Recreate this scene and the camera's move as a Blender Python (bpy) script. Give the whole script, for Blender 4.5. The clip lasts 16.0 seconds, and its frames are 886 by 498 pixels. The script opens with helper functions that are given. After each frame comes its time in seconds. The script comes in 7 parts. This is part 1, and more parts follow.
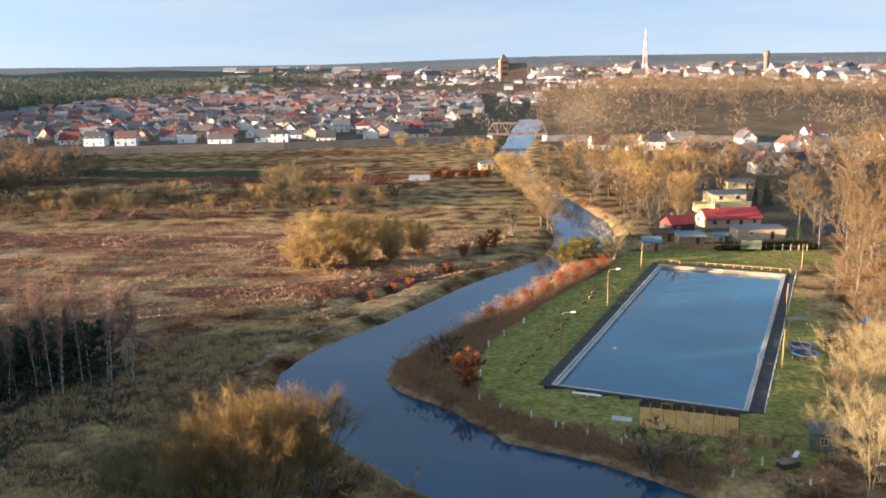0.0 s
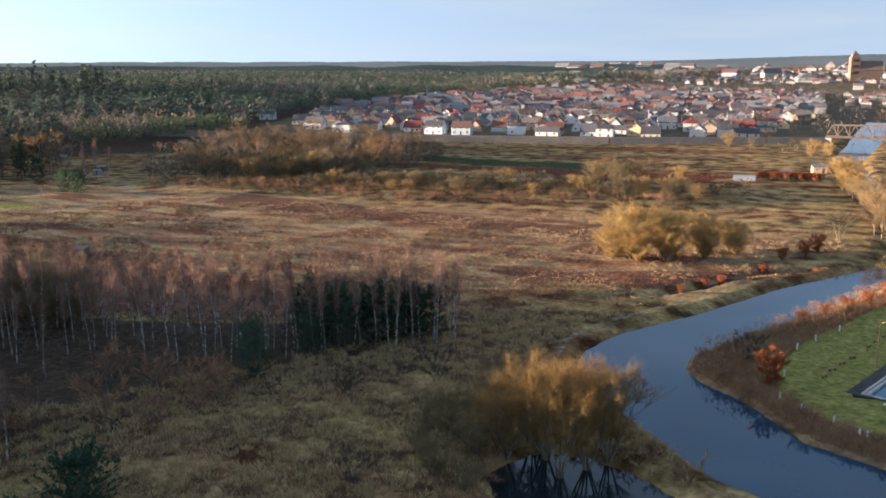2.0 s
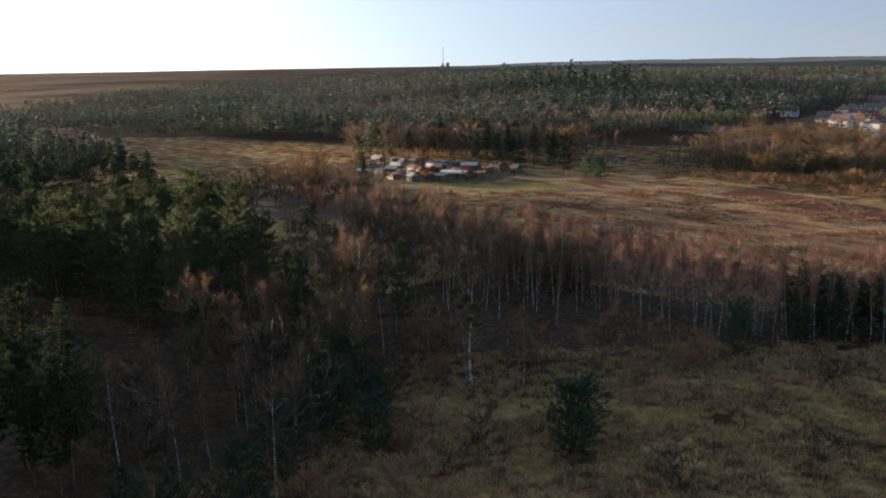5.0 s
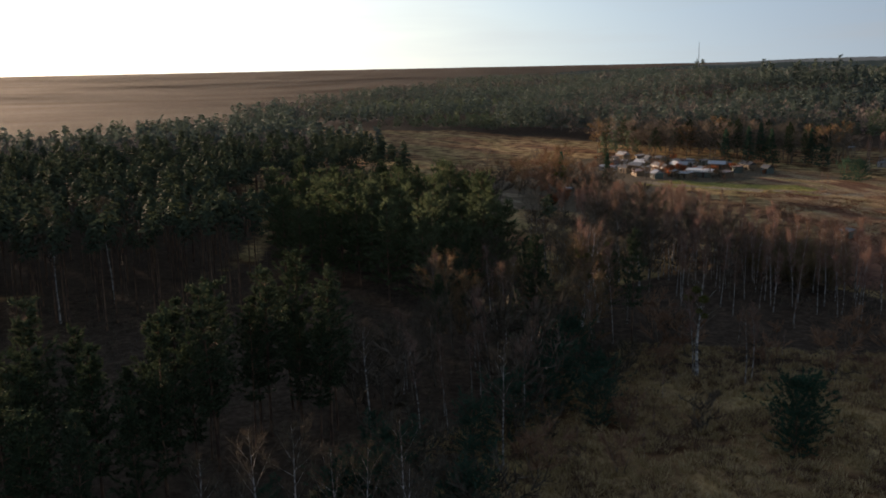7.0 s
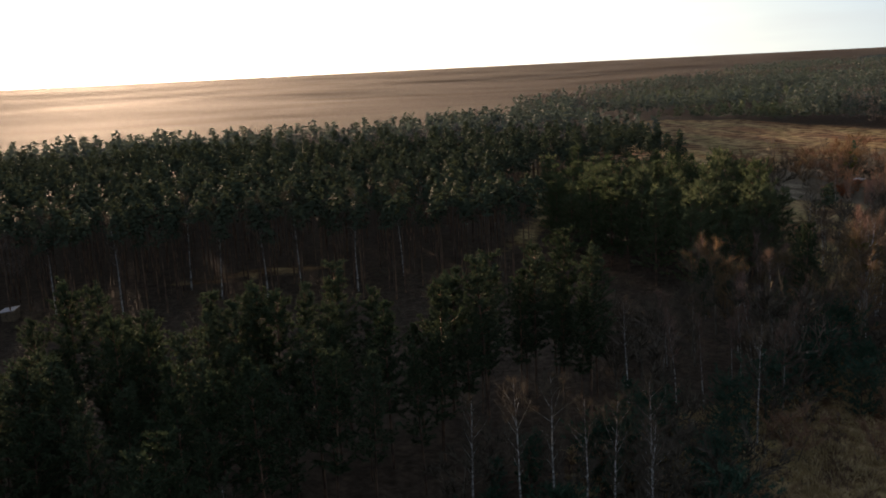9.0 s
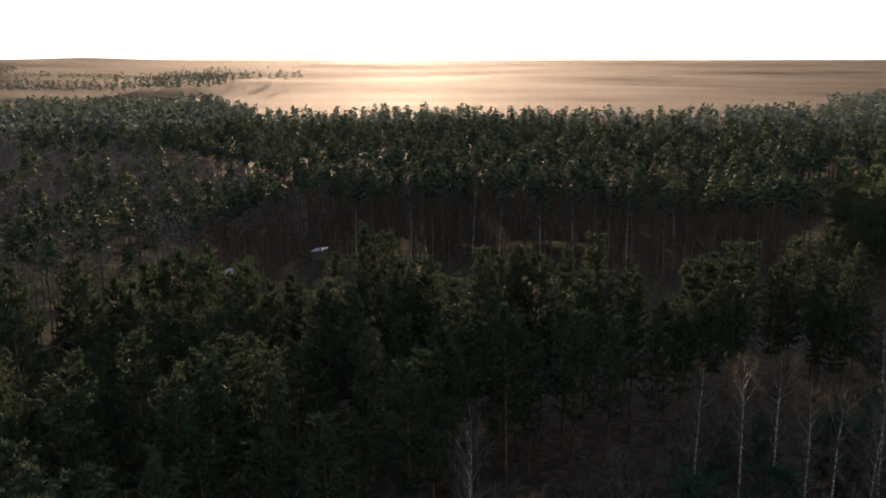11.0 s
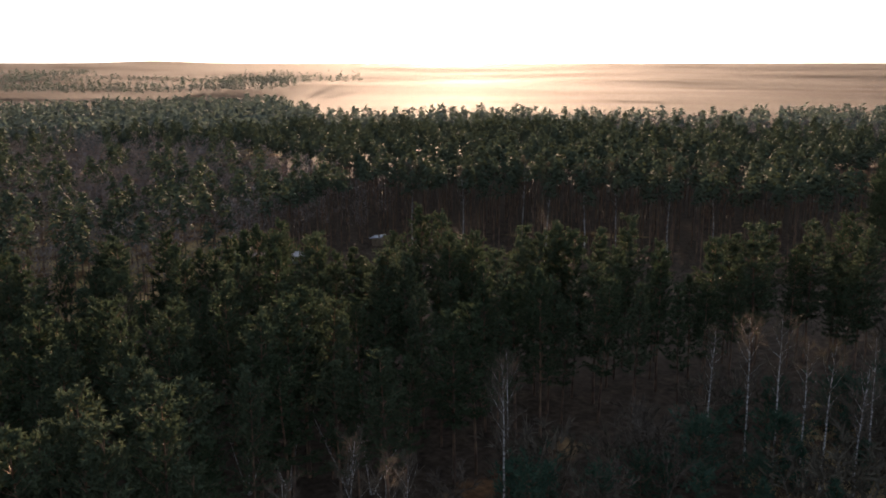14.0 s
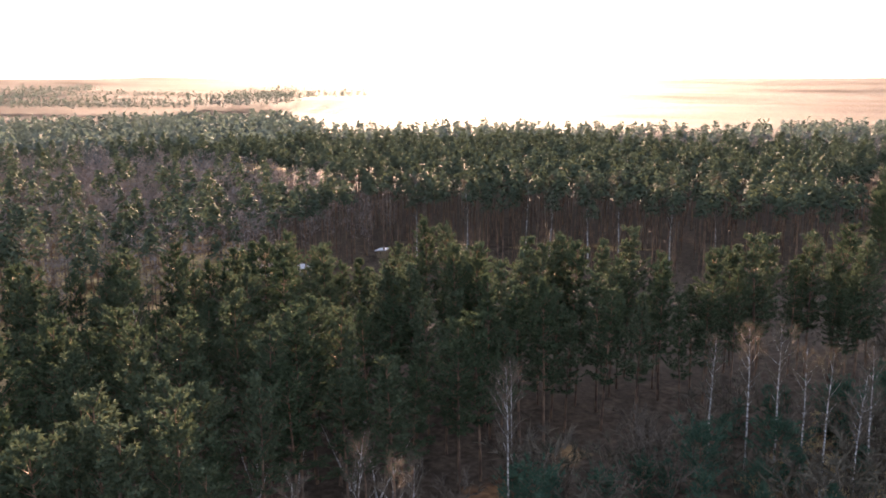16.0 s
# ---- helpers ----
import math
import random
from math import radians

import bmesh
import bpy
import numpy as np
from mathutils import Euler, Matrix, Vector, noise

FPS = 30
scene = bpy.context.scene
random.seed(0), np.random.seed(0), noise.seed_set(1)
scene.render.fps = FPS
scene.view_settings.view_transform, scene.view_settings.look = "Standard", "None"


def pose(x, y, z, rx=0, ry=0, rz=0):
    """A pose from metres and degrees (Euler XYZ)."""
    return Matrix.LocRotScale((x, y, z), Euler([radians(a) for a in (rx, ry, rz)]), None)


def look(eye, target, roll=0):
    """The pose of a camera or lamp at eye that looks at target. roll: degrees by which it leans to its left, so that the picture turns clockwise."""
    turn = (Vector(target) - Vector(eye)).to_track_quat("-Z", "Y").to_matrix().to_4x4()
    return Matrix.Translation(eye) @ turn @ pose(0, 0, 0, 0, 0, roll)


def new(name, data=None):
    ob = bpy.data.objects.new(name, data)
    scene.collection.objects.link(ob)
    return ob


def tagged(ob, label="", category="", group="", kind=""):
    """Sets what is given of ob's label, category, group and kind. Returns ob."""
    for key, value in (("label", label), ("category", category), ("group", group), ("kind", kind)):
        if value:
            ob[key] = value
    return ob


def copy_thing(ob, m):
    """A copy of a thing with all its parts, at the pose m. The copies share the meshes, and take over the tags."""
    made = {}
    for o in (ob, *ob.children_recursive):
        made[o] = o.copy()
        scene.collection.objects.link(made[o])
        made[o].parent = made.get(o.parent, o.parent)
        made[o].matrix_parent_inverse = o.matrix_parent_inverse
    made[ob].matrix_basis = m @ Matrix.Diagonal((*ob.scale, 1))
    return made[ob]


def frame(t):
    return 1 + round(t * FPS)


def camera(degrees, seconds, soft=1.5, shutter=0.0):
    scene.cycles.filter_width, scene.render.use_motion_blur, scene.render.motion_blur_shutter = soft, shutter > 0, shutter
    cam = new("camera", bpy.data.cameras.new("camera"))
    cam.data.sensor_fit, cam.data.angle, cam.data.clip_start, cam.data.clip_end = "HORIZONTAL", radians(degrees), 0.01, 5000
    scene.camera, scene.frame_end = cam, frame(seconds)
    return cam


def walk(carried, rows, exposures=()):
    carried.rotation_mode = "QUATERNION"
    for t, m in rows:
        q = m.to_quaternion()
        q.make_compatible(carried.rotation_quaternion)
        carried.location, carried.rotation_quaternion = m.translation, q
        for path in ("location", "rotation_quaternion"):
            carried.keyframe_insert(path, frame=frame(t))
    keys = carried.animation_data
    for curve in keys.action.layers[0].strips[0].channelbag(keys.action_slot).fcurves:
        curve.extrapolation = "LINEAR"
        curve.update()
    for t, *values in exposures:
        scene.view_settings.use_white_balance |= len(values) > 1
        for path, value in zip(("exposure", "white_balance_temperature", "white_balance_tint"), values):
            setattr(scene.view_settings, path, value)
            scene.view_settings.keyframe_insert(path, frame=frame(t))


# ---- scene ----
cam = camera(52.2, 16.0, soft=1.8)
PATH = [
    (0, (0.01, 0.672, 45.051), (0.021, 2.631, 44.649), -0.6),
    (0.5, (0.308, -1.552, 45.125), (0.111, 0.397, 44.721), -0.5),
    (1, (0.793, -3.532, 45.157), (0.432, -1.607, 44.752), -0.4),
    (1.5, (1.354, -5.635, 45.161), (0.846, -3.744, 44.754), -0.3),
    (2, (2.02, -7.752, 45.117), (1.352, -5.911, 44.71), -0.1),
    (2.5, (3.106, -9.602, 45.061), (2.247, -7.842, 44.653), -0.0),
    (3, (4.211, -11.304, 44.96), (3.167, -9.648, 44.552), 0.1),
    (3.5, (5.48, -13.06, 44.918), (4.275, -11.517, 44.511), -0.1),
    (4, (6.975, -14.599, 44.915), (5.638, -13.168, 44.509), -0.3),
    (4.5, (8.617, -16.008, 44.916), (7.17, -14.688, 44.511), -0.6),
    (5, (10.286, -17.142, 44.905), (8.745, -15.934, 44.502), -1.0),
    (7.5, (19.596, -20.949, 44.853), (17.744, -20.31, 44.451), -1.5),
    (8, (21.731, -21.406, 44.939), (19.842, -20.887, 44.536), -2.2),
    (8.5, (24.148, -21.539, 44.923), (22.221, -21.186, 44.524), -2.9),
    (9, (26.632, -21.368, 44.914), (24.679, -21.204, 44.516), -2.8),
    (9.5, (29.069, -20.803, 45.074), (27.11, -20.829, 44.673), -1.9),
    (10, (31.506, -19.967, 45.184), (29.558, -20.179, 44.78), -1.0),
    (12.5, (44.261, -15.153, 44.644), (42.392, -15.723, 44.217), 0.2),
    (13, (46.567, -14.419, 44.471), (44.698, -14.991, 44.049), 0.1),
    (13.5, (48.422, -13.782, 44.296), (46.552, -14.357, 43.88), 0.1),
    (14, (49.83, -13.271, 44.23), (47.959, -13.849, 43.82), -0.0),
    (14.5, (50.891, -12.88, 44.2), (49.02, -13.462, 43.8), -0.0),
    (15, (51.512, -12.792, 44.167), (49.639, -13.376, 43.775), -0.0),
    (15.5, (51.757, -12.763, 44.143), (49.884, -13.348, 43.759), -0.1),
    (16, (51.796, -12.77, 44.113), (49.922, -13.358, 43.735), -0.1),
]
walk(cam, [(t, look(eye, target, roll)) for t, eye, target, roll in PATH],
     exposures=[(0, 2.92, 7150, 15), (2.5, 2.72, 7000, 18), (5, 2.2, 7550, 21), (7.5, 1.62, 7700, 21), (8.5, 1.7, 7900, 22), (9, 1.8, 8100, 23), (10, 2.15, 8000, 23), (12.5, 2.45, 8000, 25), (14, 2.7, 8000, 27), (15, 3.2, 8000, 29), (16, 4.1, 8000, 33)])

# ---- world and sun ----
SUN_AZ, SUN_EL = 106.3, 4.5          # degrees: to the left of +y, above the horizon
TO_SUN = Vector((-math.sin(radians(SUN_AZ)) * math.cos(radians(SUN_EL)),
                 math.cos(radians(SUN_AZ)) * math.cos(radians(SUN_EL)), math.sin(radians(SUN_EL))))
world = bpy.data.worlds.new("sky")
scene.world = world
world.use_nodes = True
wn, wl = world.node_tree.nodes, world.node_tree.links
wn.clear()
w_out = wn.new("ShaderNodeOutputWorld")
w_bg = wn.new("ShaderNodeBackground")
w_sky = wn.new("ShaderNodeTexSky")
w_sky.sky_type, w_sky.sun_disc = "NISHITA", False
w_sky.sun_elevation, w_sky.sun_rotation = radians(SUN_EL), radians(-SUN_AZ)
w_sky.air_density, w_sky.dust_density, w_sky.ozone_density = 1.0, 1.2, 2.5
w_co = wn.new("ShaderNodeTexCoord")
w_add = wn.new("ShaderNodeVectorMath")
w_add.operation = "ADD"
w_dot = wn.new("ShaderNodeVectorMath")
w_dot.operation = "DOT_PRODUCT"
w_dot.inputs[1].default_value = TO_SUN
w_rng = wn.new("ShaderNodeMapRange")
for key, val in (("From Min", -0.2), ("From Max", 0.78), ("To Min", 0.66), ("To Max", 0.10)):
    w_rng.inputs[key].default_value = val
w_xyz = wn.new("ShaderNodeCombineXYZ")
wl.new(w_co.outputs["Generated"], w_dot.inputs[0])
wl.new(w_dot.outputs["Value"], w_rng.inputs["Value"])
wl.new(w_rng.outputs[0], w_xyz.inputs["Z"])
wl.new(w_xyz.outputs[0], w_add.inputs[1])
wl.new(w_co.outputs["Generated"], w_add.inputs[0])
wl.new(w_add.outputs[0], w_sky.inputs["Vector"])
# thin drawn-out clouds
w_map = wn.new("ShaderNodeMapping")
w_map.inputs["Scale"].default_value = (1.6, 1.6, 16)
w_noise = wn.new("ShaderNodeTexNoise")
w_noise.inputs["Scale"].default_value, w_noise.inputs["Detail"].default_value = 2.2, 6
w_ramp = wn.new("ShaderNodeValToRGB")
w_ramp.color_ramp.elements[0].position, w_ramp.color_ramp.elements[1].position = 0.47, 0.78
w_ramp.color_ramp.elements[0].color = (0.32, 0.32, 0.32, 1)
w_ramp.color_ramp.elements[1].color = (0.55, 0.55, 0.55, 1)
# pale haze that thickens towards the horizon
w_sep = wn.new("ShaderNodeSeparateXYZ")
w_low = wn.new("ShaderNodeMapRange")
w_low.interpolation_type = "SMOOTHSTEP"
for key, val in (("From Min", -0.02), ("From Max", 0.16), ("To Min", 0.32), ("To Max", 0.0)):
    w_low.inputs[key].default_value = val
w_max = wn.new("ShaderNodeMath")
w_max.operation, w_max.use_clamp = "ADD", True
w_tint = wn.new("ShaderNodeMix")
w_tint.data_type, w_tint.blend_type = "RGBA", "MULTIPLY"
w_tint.inputs["Factor"].default_value = 1.0
w_tint.inputs["B"].default_value = (0.85, 1.0, 1.12, 1)
w_gray = wn.new("ShaderNodeRGBToBW")
w_gain = wn.new("ShaderNodeVectorMath")
w_gain.operation = "SCALE"
w_gain.inputs["Scale"].default_value = 1.1
w_mix = wn.new("ShaderNodeMix")
w_mix.data_type = "RGBA"
wl.new(w_co.outputs["Generated"], w_map.inputs[0])
wl.new(w_map.outputs[0], w_noise.inputs["Vector"])
wl.new(w_noise.outputs["Fac"], w_ramp.inputs[0])
wl.new(w_co.outputs["Generated"], w_sep.inputs[0])
wl.new(w_sep.outputs["Z"], w_low.inputs["Value"])
wl.new(w_low.outputs[0], w_max.inputs[0])
wl.new(w_ramp.outputs[0], w_max.inputs[1])
wl.new(w_max.outputs[0], w_mix.inputs["Factor"])
wl.new(w_sky.outputs[0], w_gray.inputs[0])
wl.new(w_gray.outputs[0], w_gain.inputs[0])
wl.new(w_sky.outputs[0], w_mix.inputs["A"])
w_veil = wn.new("ShaderNodeVectorMath")
w_veil.operation = "MULTIPLY_ADD"
w_veil.inputs[1].default_value, w_veil.inputs[2].default_value = (0.40, 0.40, 0.40), (0.56, 0.56, 0.56)
wl.new(w_gain.outputs[0], w_veil.inputs[0])
wl.new(w_veil.outputs[0], w_tint.inputs["A"])
wl.new(w_tint.outputs["Result"], w_mix.inputs["B"])
w_cool = wn.new("ShaderNodeVectorMath")
w_cool.operation = "MULTIPLY"
w_cool.inputs[1].default_value = (0.955, 1.0, 1.01)
wl.new(w_mix.outputs["Result"], w_cool.inputs[0])
wl.new(w_cool.outputs[0], w_bg.inputs["Color"])
wl.new(w_bg.outputs[0], w_out.inputs[0])
w_bg.inputs["Strength"].default_value = 0.145

sun = new("sun", bpy.data.lights.new("sun", "SUN"))
sun.data.energy, sun.data.angle, sun.data.color = 3.6, radians(0.6), (1.0, 0.81, 0.62)
sun.matrix_world = look(TO_SUN * 100, (0, 0, 0))


# ---- materials ----
def shader(name, rough=0.8, metal=0.0, spec=0.3):
    m = bpy.data.materials.new(name)
    m.use_nodes = True
    b = m.node_tree.nodes["Principled BSDF"]
    b.inputs["Roughness"].default_value, b.inputs["Metallic"].default_value = rough, metal
    b.inputs["Specular IOR Level"].default_value = spec
    return m, m.node_tree.nodes, m.node_tree.links, b


def noise_node(n, l, scale, detail=4, coords="Object", stretch=None):
    co = n.new("ShaderNodeTexCoord")
    out = co.outputs[coords]
    if stretch:
        mp = n.new("ShaderNodeMapping")
        mp.inputs["Scale"].default_value = stretch
        l.new(out, mp.inputs[0])
        out = mp.outputs[0]
    t = n.new("ShaderNodeTexNoise")
    t.inputs["Scale"].default_value, t.inputs["Detail"].default_value = scale, detail
    l.new(out, t.inputs["Vector"])
    return t.outputs["Fac"]


def ramp(n, l, fac, *stops):
    r = n.new("ShaderNodeValToRGB")
    e = r.color_ramp.elements
    while len(e) < len(stops):
        e.new(0.5)
    for el, (p, c) in zip(e, stops):
        el.position, el.color = p, (*c, 1)
    l.new(fac, r.inputs[0])
    return r.outputs[0]


def mix(n, l, fac, a, b, how="MIX"):
    m = n.new("ShaderNodeMix")
    m.data_type, m.blend_type = "RGBA", how
    for key, v in (("Factor", fac), ("A", a), ("B", b)):
        sock = m.inputs[key] if key == "Factor" else m.inputs[6 if key == "A" else 7]
        if isinstance(v, (int, float)):
            sock.default_value = v
        elif isinstance(v, tuple):
            sock.default_value = (*v, 1)
        else:
            l.new(v, sock)
    return m.outputs[2]


def bump(n, l, b, height, strength=0.4, distance=0.1):
    k = n.new("ShaderNodeBump")
    k.inputs["Strength"].default_value, k.inputs["Distance"].default_value = strength, distance
    l.new(height, k.inputs["Height"])
    l.new(k.outputs[0], b.inputs["Normal"])


def plain(name, c, rough=0.7, scale=3.0, vary=0.25, metal=0.0, spec=0.3, per_object=0.0, bumpy=0.2):
    """A painted, wooden or mineral surface: two scales of grain, and a tint by object."""
    m, n, l, b = shader(name, rough, metal, spec)
    lo, hi = tuple(v * (1 - vary) for v in c), tuple(min(1, v * (1 + vary)) for v in c)
    col = ramp(n, l, noise_node(n, l, scale, 6), (0.3, lo), (0.7, hi))
    col = mix(n, l, 0.35, col, ramp(n, l, noise_node(n, l, scale * 0.13, 3), (0.35, lo), (0.65, hi)))
    if per_object:
        oi = n.new("ShaderNodeObjectInfo")
        g = ramp(n, l, oi.outputs["Random"], (0.0, (1 - per_object,) * 3), (1.0, (1.0,) * 3))
        col = mix(n, l, 1.0, col, g, "MULTIPLY")
    l.new(col, b.inputs["Base Color"])
    if bumpy:
        bump(n, l, b, noise_node(n, l, scale * 4, 4), bumpy, 0.02)
    return m


def choice(name, colours, rough=0.75, scale=2.0):
    """A surface whose colour is chosen object by object."""
    m, n, l, b = shader(name, rough)
    oi = n.new("ShaderNodeObjectInfo")
    r = n.new("ShaderNodeValToRGB")
    r.color_ramp.interpolation = "CONSTANT"
    e = r.color_ramp.elements
    while len(e) < len(colours):
        e.new(0.5)
    for i, (el, c) in enumerate(zip(e, colours)):
        el.position, el.color = i / len(colours), (*c, 1)
    l.new(oi.outputs["Random"], r.inputs[0])
    g = ramp(n, l, noise_node(n, l, scale, 6), (0.3, (0.75,) * 3), (0.7, (1.0,) * 3))
    l.new(mix(n, l, 1.0, r.outputs[0], g, "MULTIPLY"), b.inputs["Base Color"])
    return m


def islands(name, colours, rough=0.8, scale=None):
    """A surface for joined pieces, varied piece by piece."""
    m, n, l, b = shader(name, rough)
    geo = n.new("ShaderNodeNewGeometry")
    stops = [(i / max(1, len(colours) - 1), c) for i, c in enumerate(colours)]
    l.new(ramp(n, l, geo.outputs["Random Per Island"], *stops), b.inputs["Base Color"])
    return m


def foliage(name, colours, through_light=0.35, rough=0.6, tint=0.35, spec=0.08):
    """Needles, leaves or twigs: varied piece by piece and tree by tree, and lit through."""
    m, n, l, b = shader(name, rough, 0, spec)
    geo, oi = n.new("ShaderNodeNewGeometry"), n.new("ShaderNodeObjectInfo")
    stops = [(i / max(1, len(colours) - 1), c) for i, c in enumerate(colours)]
    col = ramp(n, l, geo.outputs["Random Per Island"], *stops)
    g = ramp(n, l, oi.outputs["Random"], (0.0, (1 - tint, 1 - tint * 0.8, 1 - tint)), (1.0, (1.0, 1.0, 1.0)))
    col = mix(n, l, 1.0, col, g, "MULTIPLY")
    l.new(col, b.inputs["Base Color"])
    if through_light:
        t, s = n.new("ShaderNodeBsdfTranslucent"), n.new("ShaderNodeMixShader")
        s.inputs[0].default_value = through_light
        l.new(col, t.inputs[0])
        l.new(b.outputs[0], s.inputs[1])
        l.new(t.outputs[0], s.inputs[2])
        l.new(s.outputs[0], n["Material Output"].inputs[0])
    return m


def bark(name, a, c, scale=2.0, stretch=(1, 1, 0.3), rough=0.85):
    m, n, l, b = shader(name, rough)
    f = noise_node(n, l, scale, 6, stretch=stretch)
    l.new(ramp(n, l, f, (0.42, a), (0.58, c)), b.inputs["Base Color"])
    bump(n, l, b, f, 0.5, 0.03)
    return m


PINE_NEEDLE = foliage("pine_needles", [(0.054, 0.074, 0.046), (0.070, 0.092, 0.054), (0.088, 0.108, 0.060)], 0.12, 0.95, 0.35, 0.02)
# lightened copy of the pine needles, to lift the grove's shaded side
GROVE_NEEDLE = foliage("lifted_grove_needles", [(0.082, 0.106, 0.060), (0.102, 0.128, 0.068), (0.12, 0.14, 0.07)], 0.28, 0.9, 0.3, 0.02)
YOUNG_NEEDLE = foliage("young_pine_needles", [(0.042, 0.092, 0.068), (0.058, 0.112, 0.078), (0.074, 0.125, 0.080)], 0.35, 0.85, 0.3, 0.03)
BIRCH_TWIG = foliage("birch_twigs", [(0.20, 0.118, 0.095), (0.27, 0.165, 0.132), (0.35, 0.225, 0.182)], 0.2, 0.85)
# near grey twigs are darkened as in shade
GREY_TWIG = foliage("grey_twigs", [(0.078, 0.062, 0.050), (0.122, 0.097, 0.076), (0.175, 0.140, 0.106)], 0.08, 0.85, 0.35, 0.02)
# lightened copy for far alders, offsetting the shade on their crowns
FAR_GREY_TWIG = foliage("lightened_grey_twigs", [(0.17, 0.128, 0.10), (0.23, 0.175, 0.138), (0.30, 0.235, 0.185)], 0.2, 0.85, 0.35, 0.02)
ASH_TWIG = foliage("brown_twigs", [(0.165, 0.100, 0.056), (0.215, 0.134, 0.074), (0.28, 0.180, 0.100)], 0.2, 0.7)
WILLOW_TWIG = foliage("willow_twigs", [(0.32, 0.205, 0.085), (0.41, 0.265, 0.11), (0.50, 0.33, 0.145)], 0.35, 0.85, 0.2)
ORANGE_TWIG = foliage("orange_willow_twigs", [(0.20, 0.132, 0.062), (0.26, 0.162, 0.068), (0.33, 0.185, 0.068)], 0.25, 0.85, 0.2)
RUST_LEAF = foliage("rust_leaves", [(0.28, 0.092, 0.045), (0.38, 0.13, 0.060), (0.46, 0.17, 0.078)], 0.35, 0.8, 0.2)
YELLOW_NEEDLE = foliage("yellow_green_needles", [(0.15, 0.13, 0.03), (0.24, 0.19, 0.045), (0.32, 0.24, 0.06)], 0.3)
BIRCH_BARK = bark("birch_bark", (0.12, 0.105, 0.09), (0.52, 0.49, 0.45), 1.6, (1, 1, 2.2))
PINE_BARK = bark("pine_bark", (0.09, 0.055, 0.04), (0.22, 0.13, 0.08))
GREY_BARK = bark("grey_bark", (0.10, 0.085, 0.065), (0.24, 0.20, 0.15))
PALE_BARK = bark("pale_bark", (0.18, 0.14, 0.085), (0.34, 0.27, 0.17))
REED = foliage("reed_stalks", [(0.25, 0.142, 0.080), (0.35, 0.215, 0.122), (0.45, 0.305, 0.185)], 0.3, 0.8, 0.2)
TUSSOCK = foliage("dry_tussock_grass", [(0.29, 0.198, 0.098), (0.43, 0.305, 0.158), (0.56, 0.42, 0.24), (0.33, 0.238, 0.112)], 0.1, 0.9, 0.0)
BLEACHED = foliage("bleached_meadow_grass", [(0.22, 0.135, 0.082), (0.31, 0.205, 0.126), (0.42, 0.305, 0.195)], 0.08, 0.9, 0.0)
RED_FERN = foliage("red_brown_bracken", [(0.115, 0.054, 0.035), (0.16, 0.078, 0.048), (0.21, 0.106, 0.066)], 0.08, 0.9, 0.0)
GARDEN_TWIG = foliage("garden_tree_twigs", [(0.075, 0.066, 0.058), (0.11, 0.095, 0.082), (0.15, 0.13, 0.11)], 0.05, 0.9, 0.0, 0.0)
RUST_BRAMBLE = foliage("rust_brown_brambles", [(0.26, 0.125, 0.07), (0.36, 0.18, 0.10), (0.46, 0.25, 0.145)], 0.2, 0.85, 0.0)
OLIVE_TWIG = foliage("olive_willow_twigs", [(0.155, 0.118, 0.070), (0.205, 0.158, 0.092), (0.27, 0.21, 0.125)], 0.2, 0.85, 0.25)
DARK_FERN = foliage("dark_bracken", [(0.12, 0.072, 0.052), (0.17, 0.102, 0.072), (0.23, 0.14, 0.10)], 0.08, 0.9, 0.0)
FERN = foliage("brown_bracken", [(0.20, 0.112, 0.070), (0.27, 0.155, 0.098), (0.34, 0.205, 0.13)], 0.08, 0.9, 0.0)
TOWN_TWIG = foliage("town_wood_twigs", [(0.105, 0.073, 0.048), (0.15, 0.104, 0.066), (0.20, 0.14, 0.088)], 0.1, 0.9, 0.0, 0.0)
YOUNG_STAND = foliage("young_stand_needles", [(0.095, 0.124, 0.074), (0.108, 0.138, 0.080), (0.12, 0.148, 0.084)], 0.2, 0.95, 0.0, 0.2)
# distance haze is put into these needles: bluer, and glossier than near pines
FAR_PINE = foliage("haze_toned_pine_needles", [(0.060, 0.086, 0.072), (0.068, 0.094, 0.075), (0.076, 0.100, 0.075)], 0.3, 0.95, 0.0, 0.6)
# far bare twigs are lightened too, against shade from neighbouring trees
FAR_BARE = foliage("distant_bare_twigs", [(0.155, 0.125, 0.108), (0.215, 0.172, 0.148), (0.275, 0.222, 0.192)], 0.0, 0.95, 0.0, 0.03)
# darkened copy of the pine needles, backlight shade of the forest edge in its colour
FOREST_NEEDLE = foliage("darkened_forest_needles", [(0.042, 0.058, 0.038), (0.052, 0.070, 0.043), (0.064, 0.080, 0.046)], 0.2, 0.95, 0.0, 0.05)
CONCRETE = plain("pool_concrete", (0.46, 0.43, 0.39), 0.85, 1.5, 0.3)
DARK_DECK = plain("dark_worn_paving", (0.045, 0.043, 0.042), 0.85, 0.9, 0.5)
WHITE_PAINT = plain("white_paint", (0.74, 0.72, 0.68), 0.6, 2.0, 0.12)
TIMBER = plain("tan_timber", (0.36, 0.22, 0.10), 0.75, 2.0, 0.3, per_object=0.25)
REEDMAT = plain("tan_reed_matting", (0.60, 0.37, 0.14), 0.8, 3.5, 0.25)
DARK_WOOD = plain("dark_wood", (0.07, 0.05, 0.04), 0.8, 3.0, 0.4)
GALV = plain("galvanised_steel", (0.42, 0.43, 0.44), 0.45, 3.0, 0.2, 0.7)
STEEL_RUST = plain("weathered_bridge_steel", (0.13, 0.10, 0.08), 0.7, 0.6, 0.35)
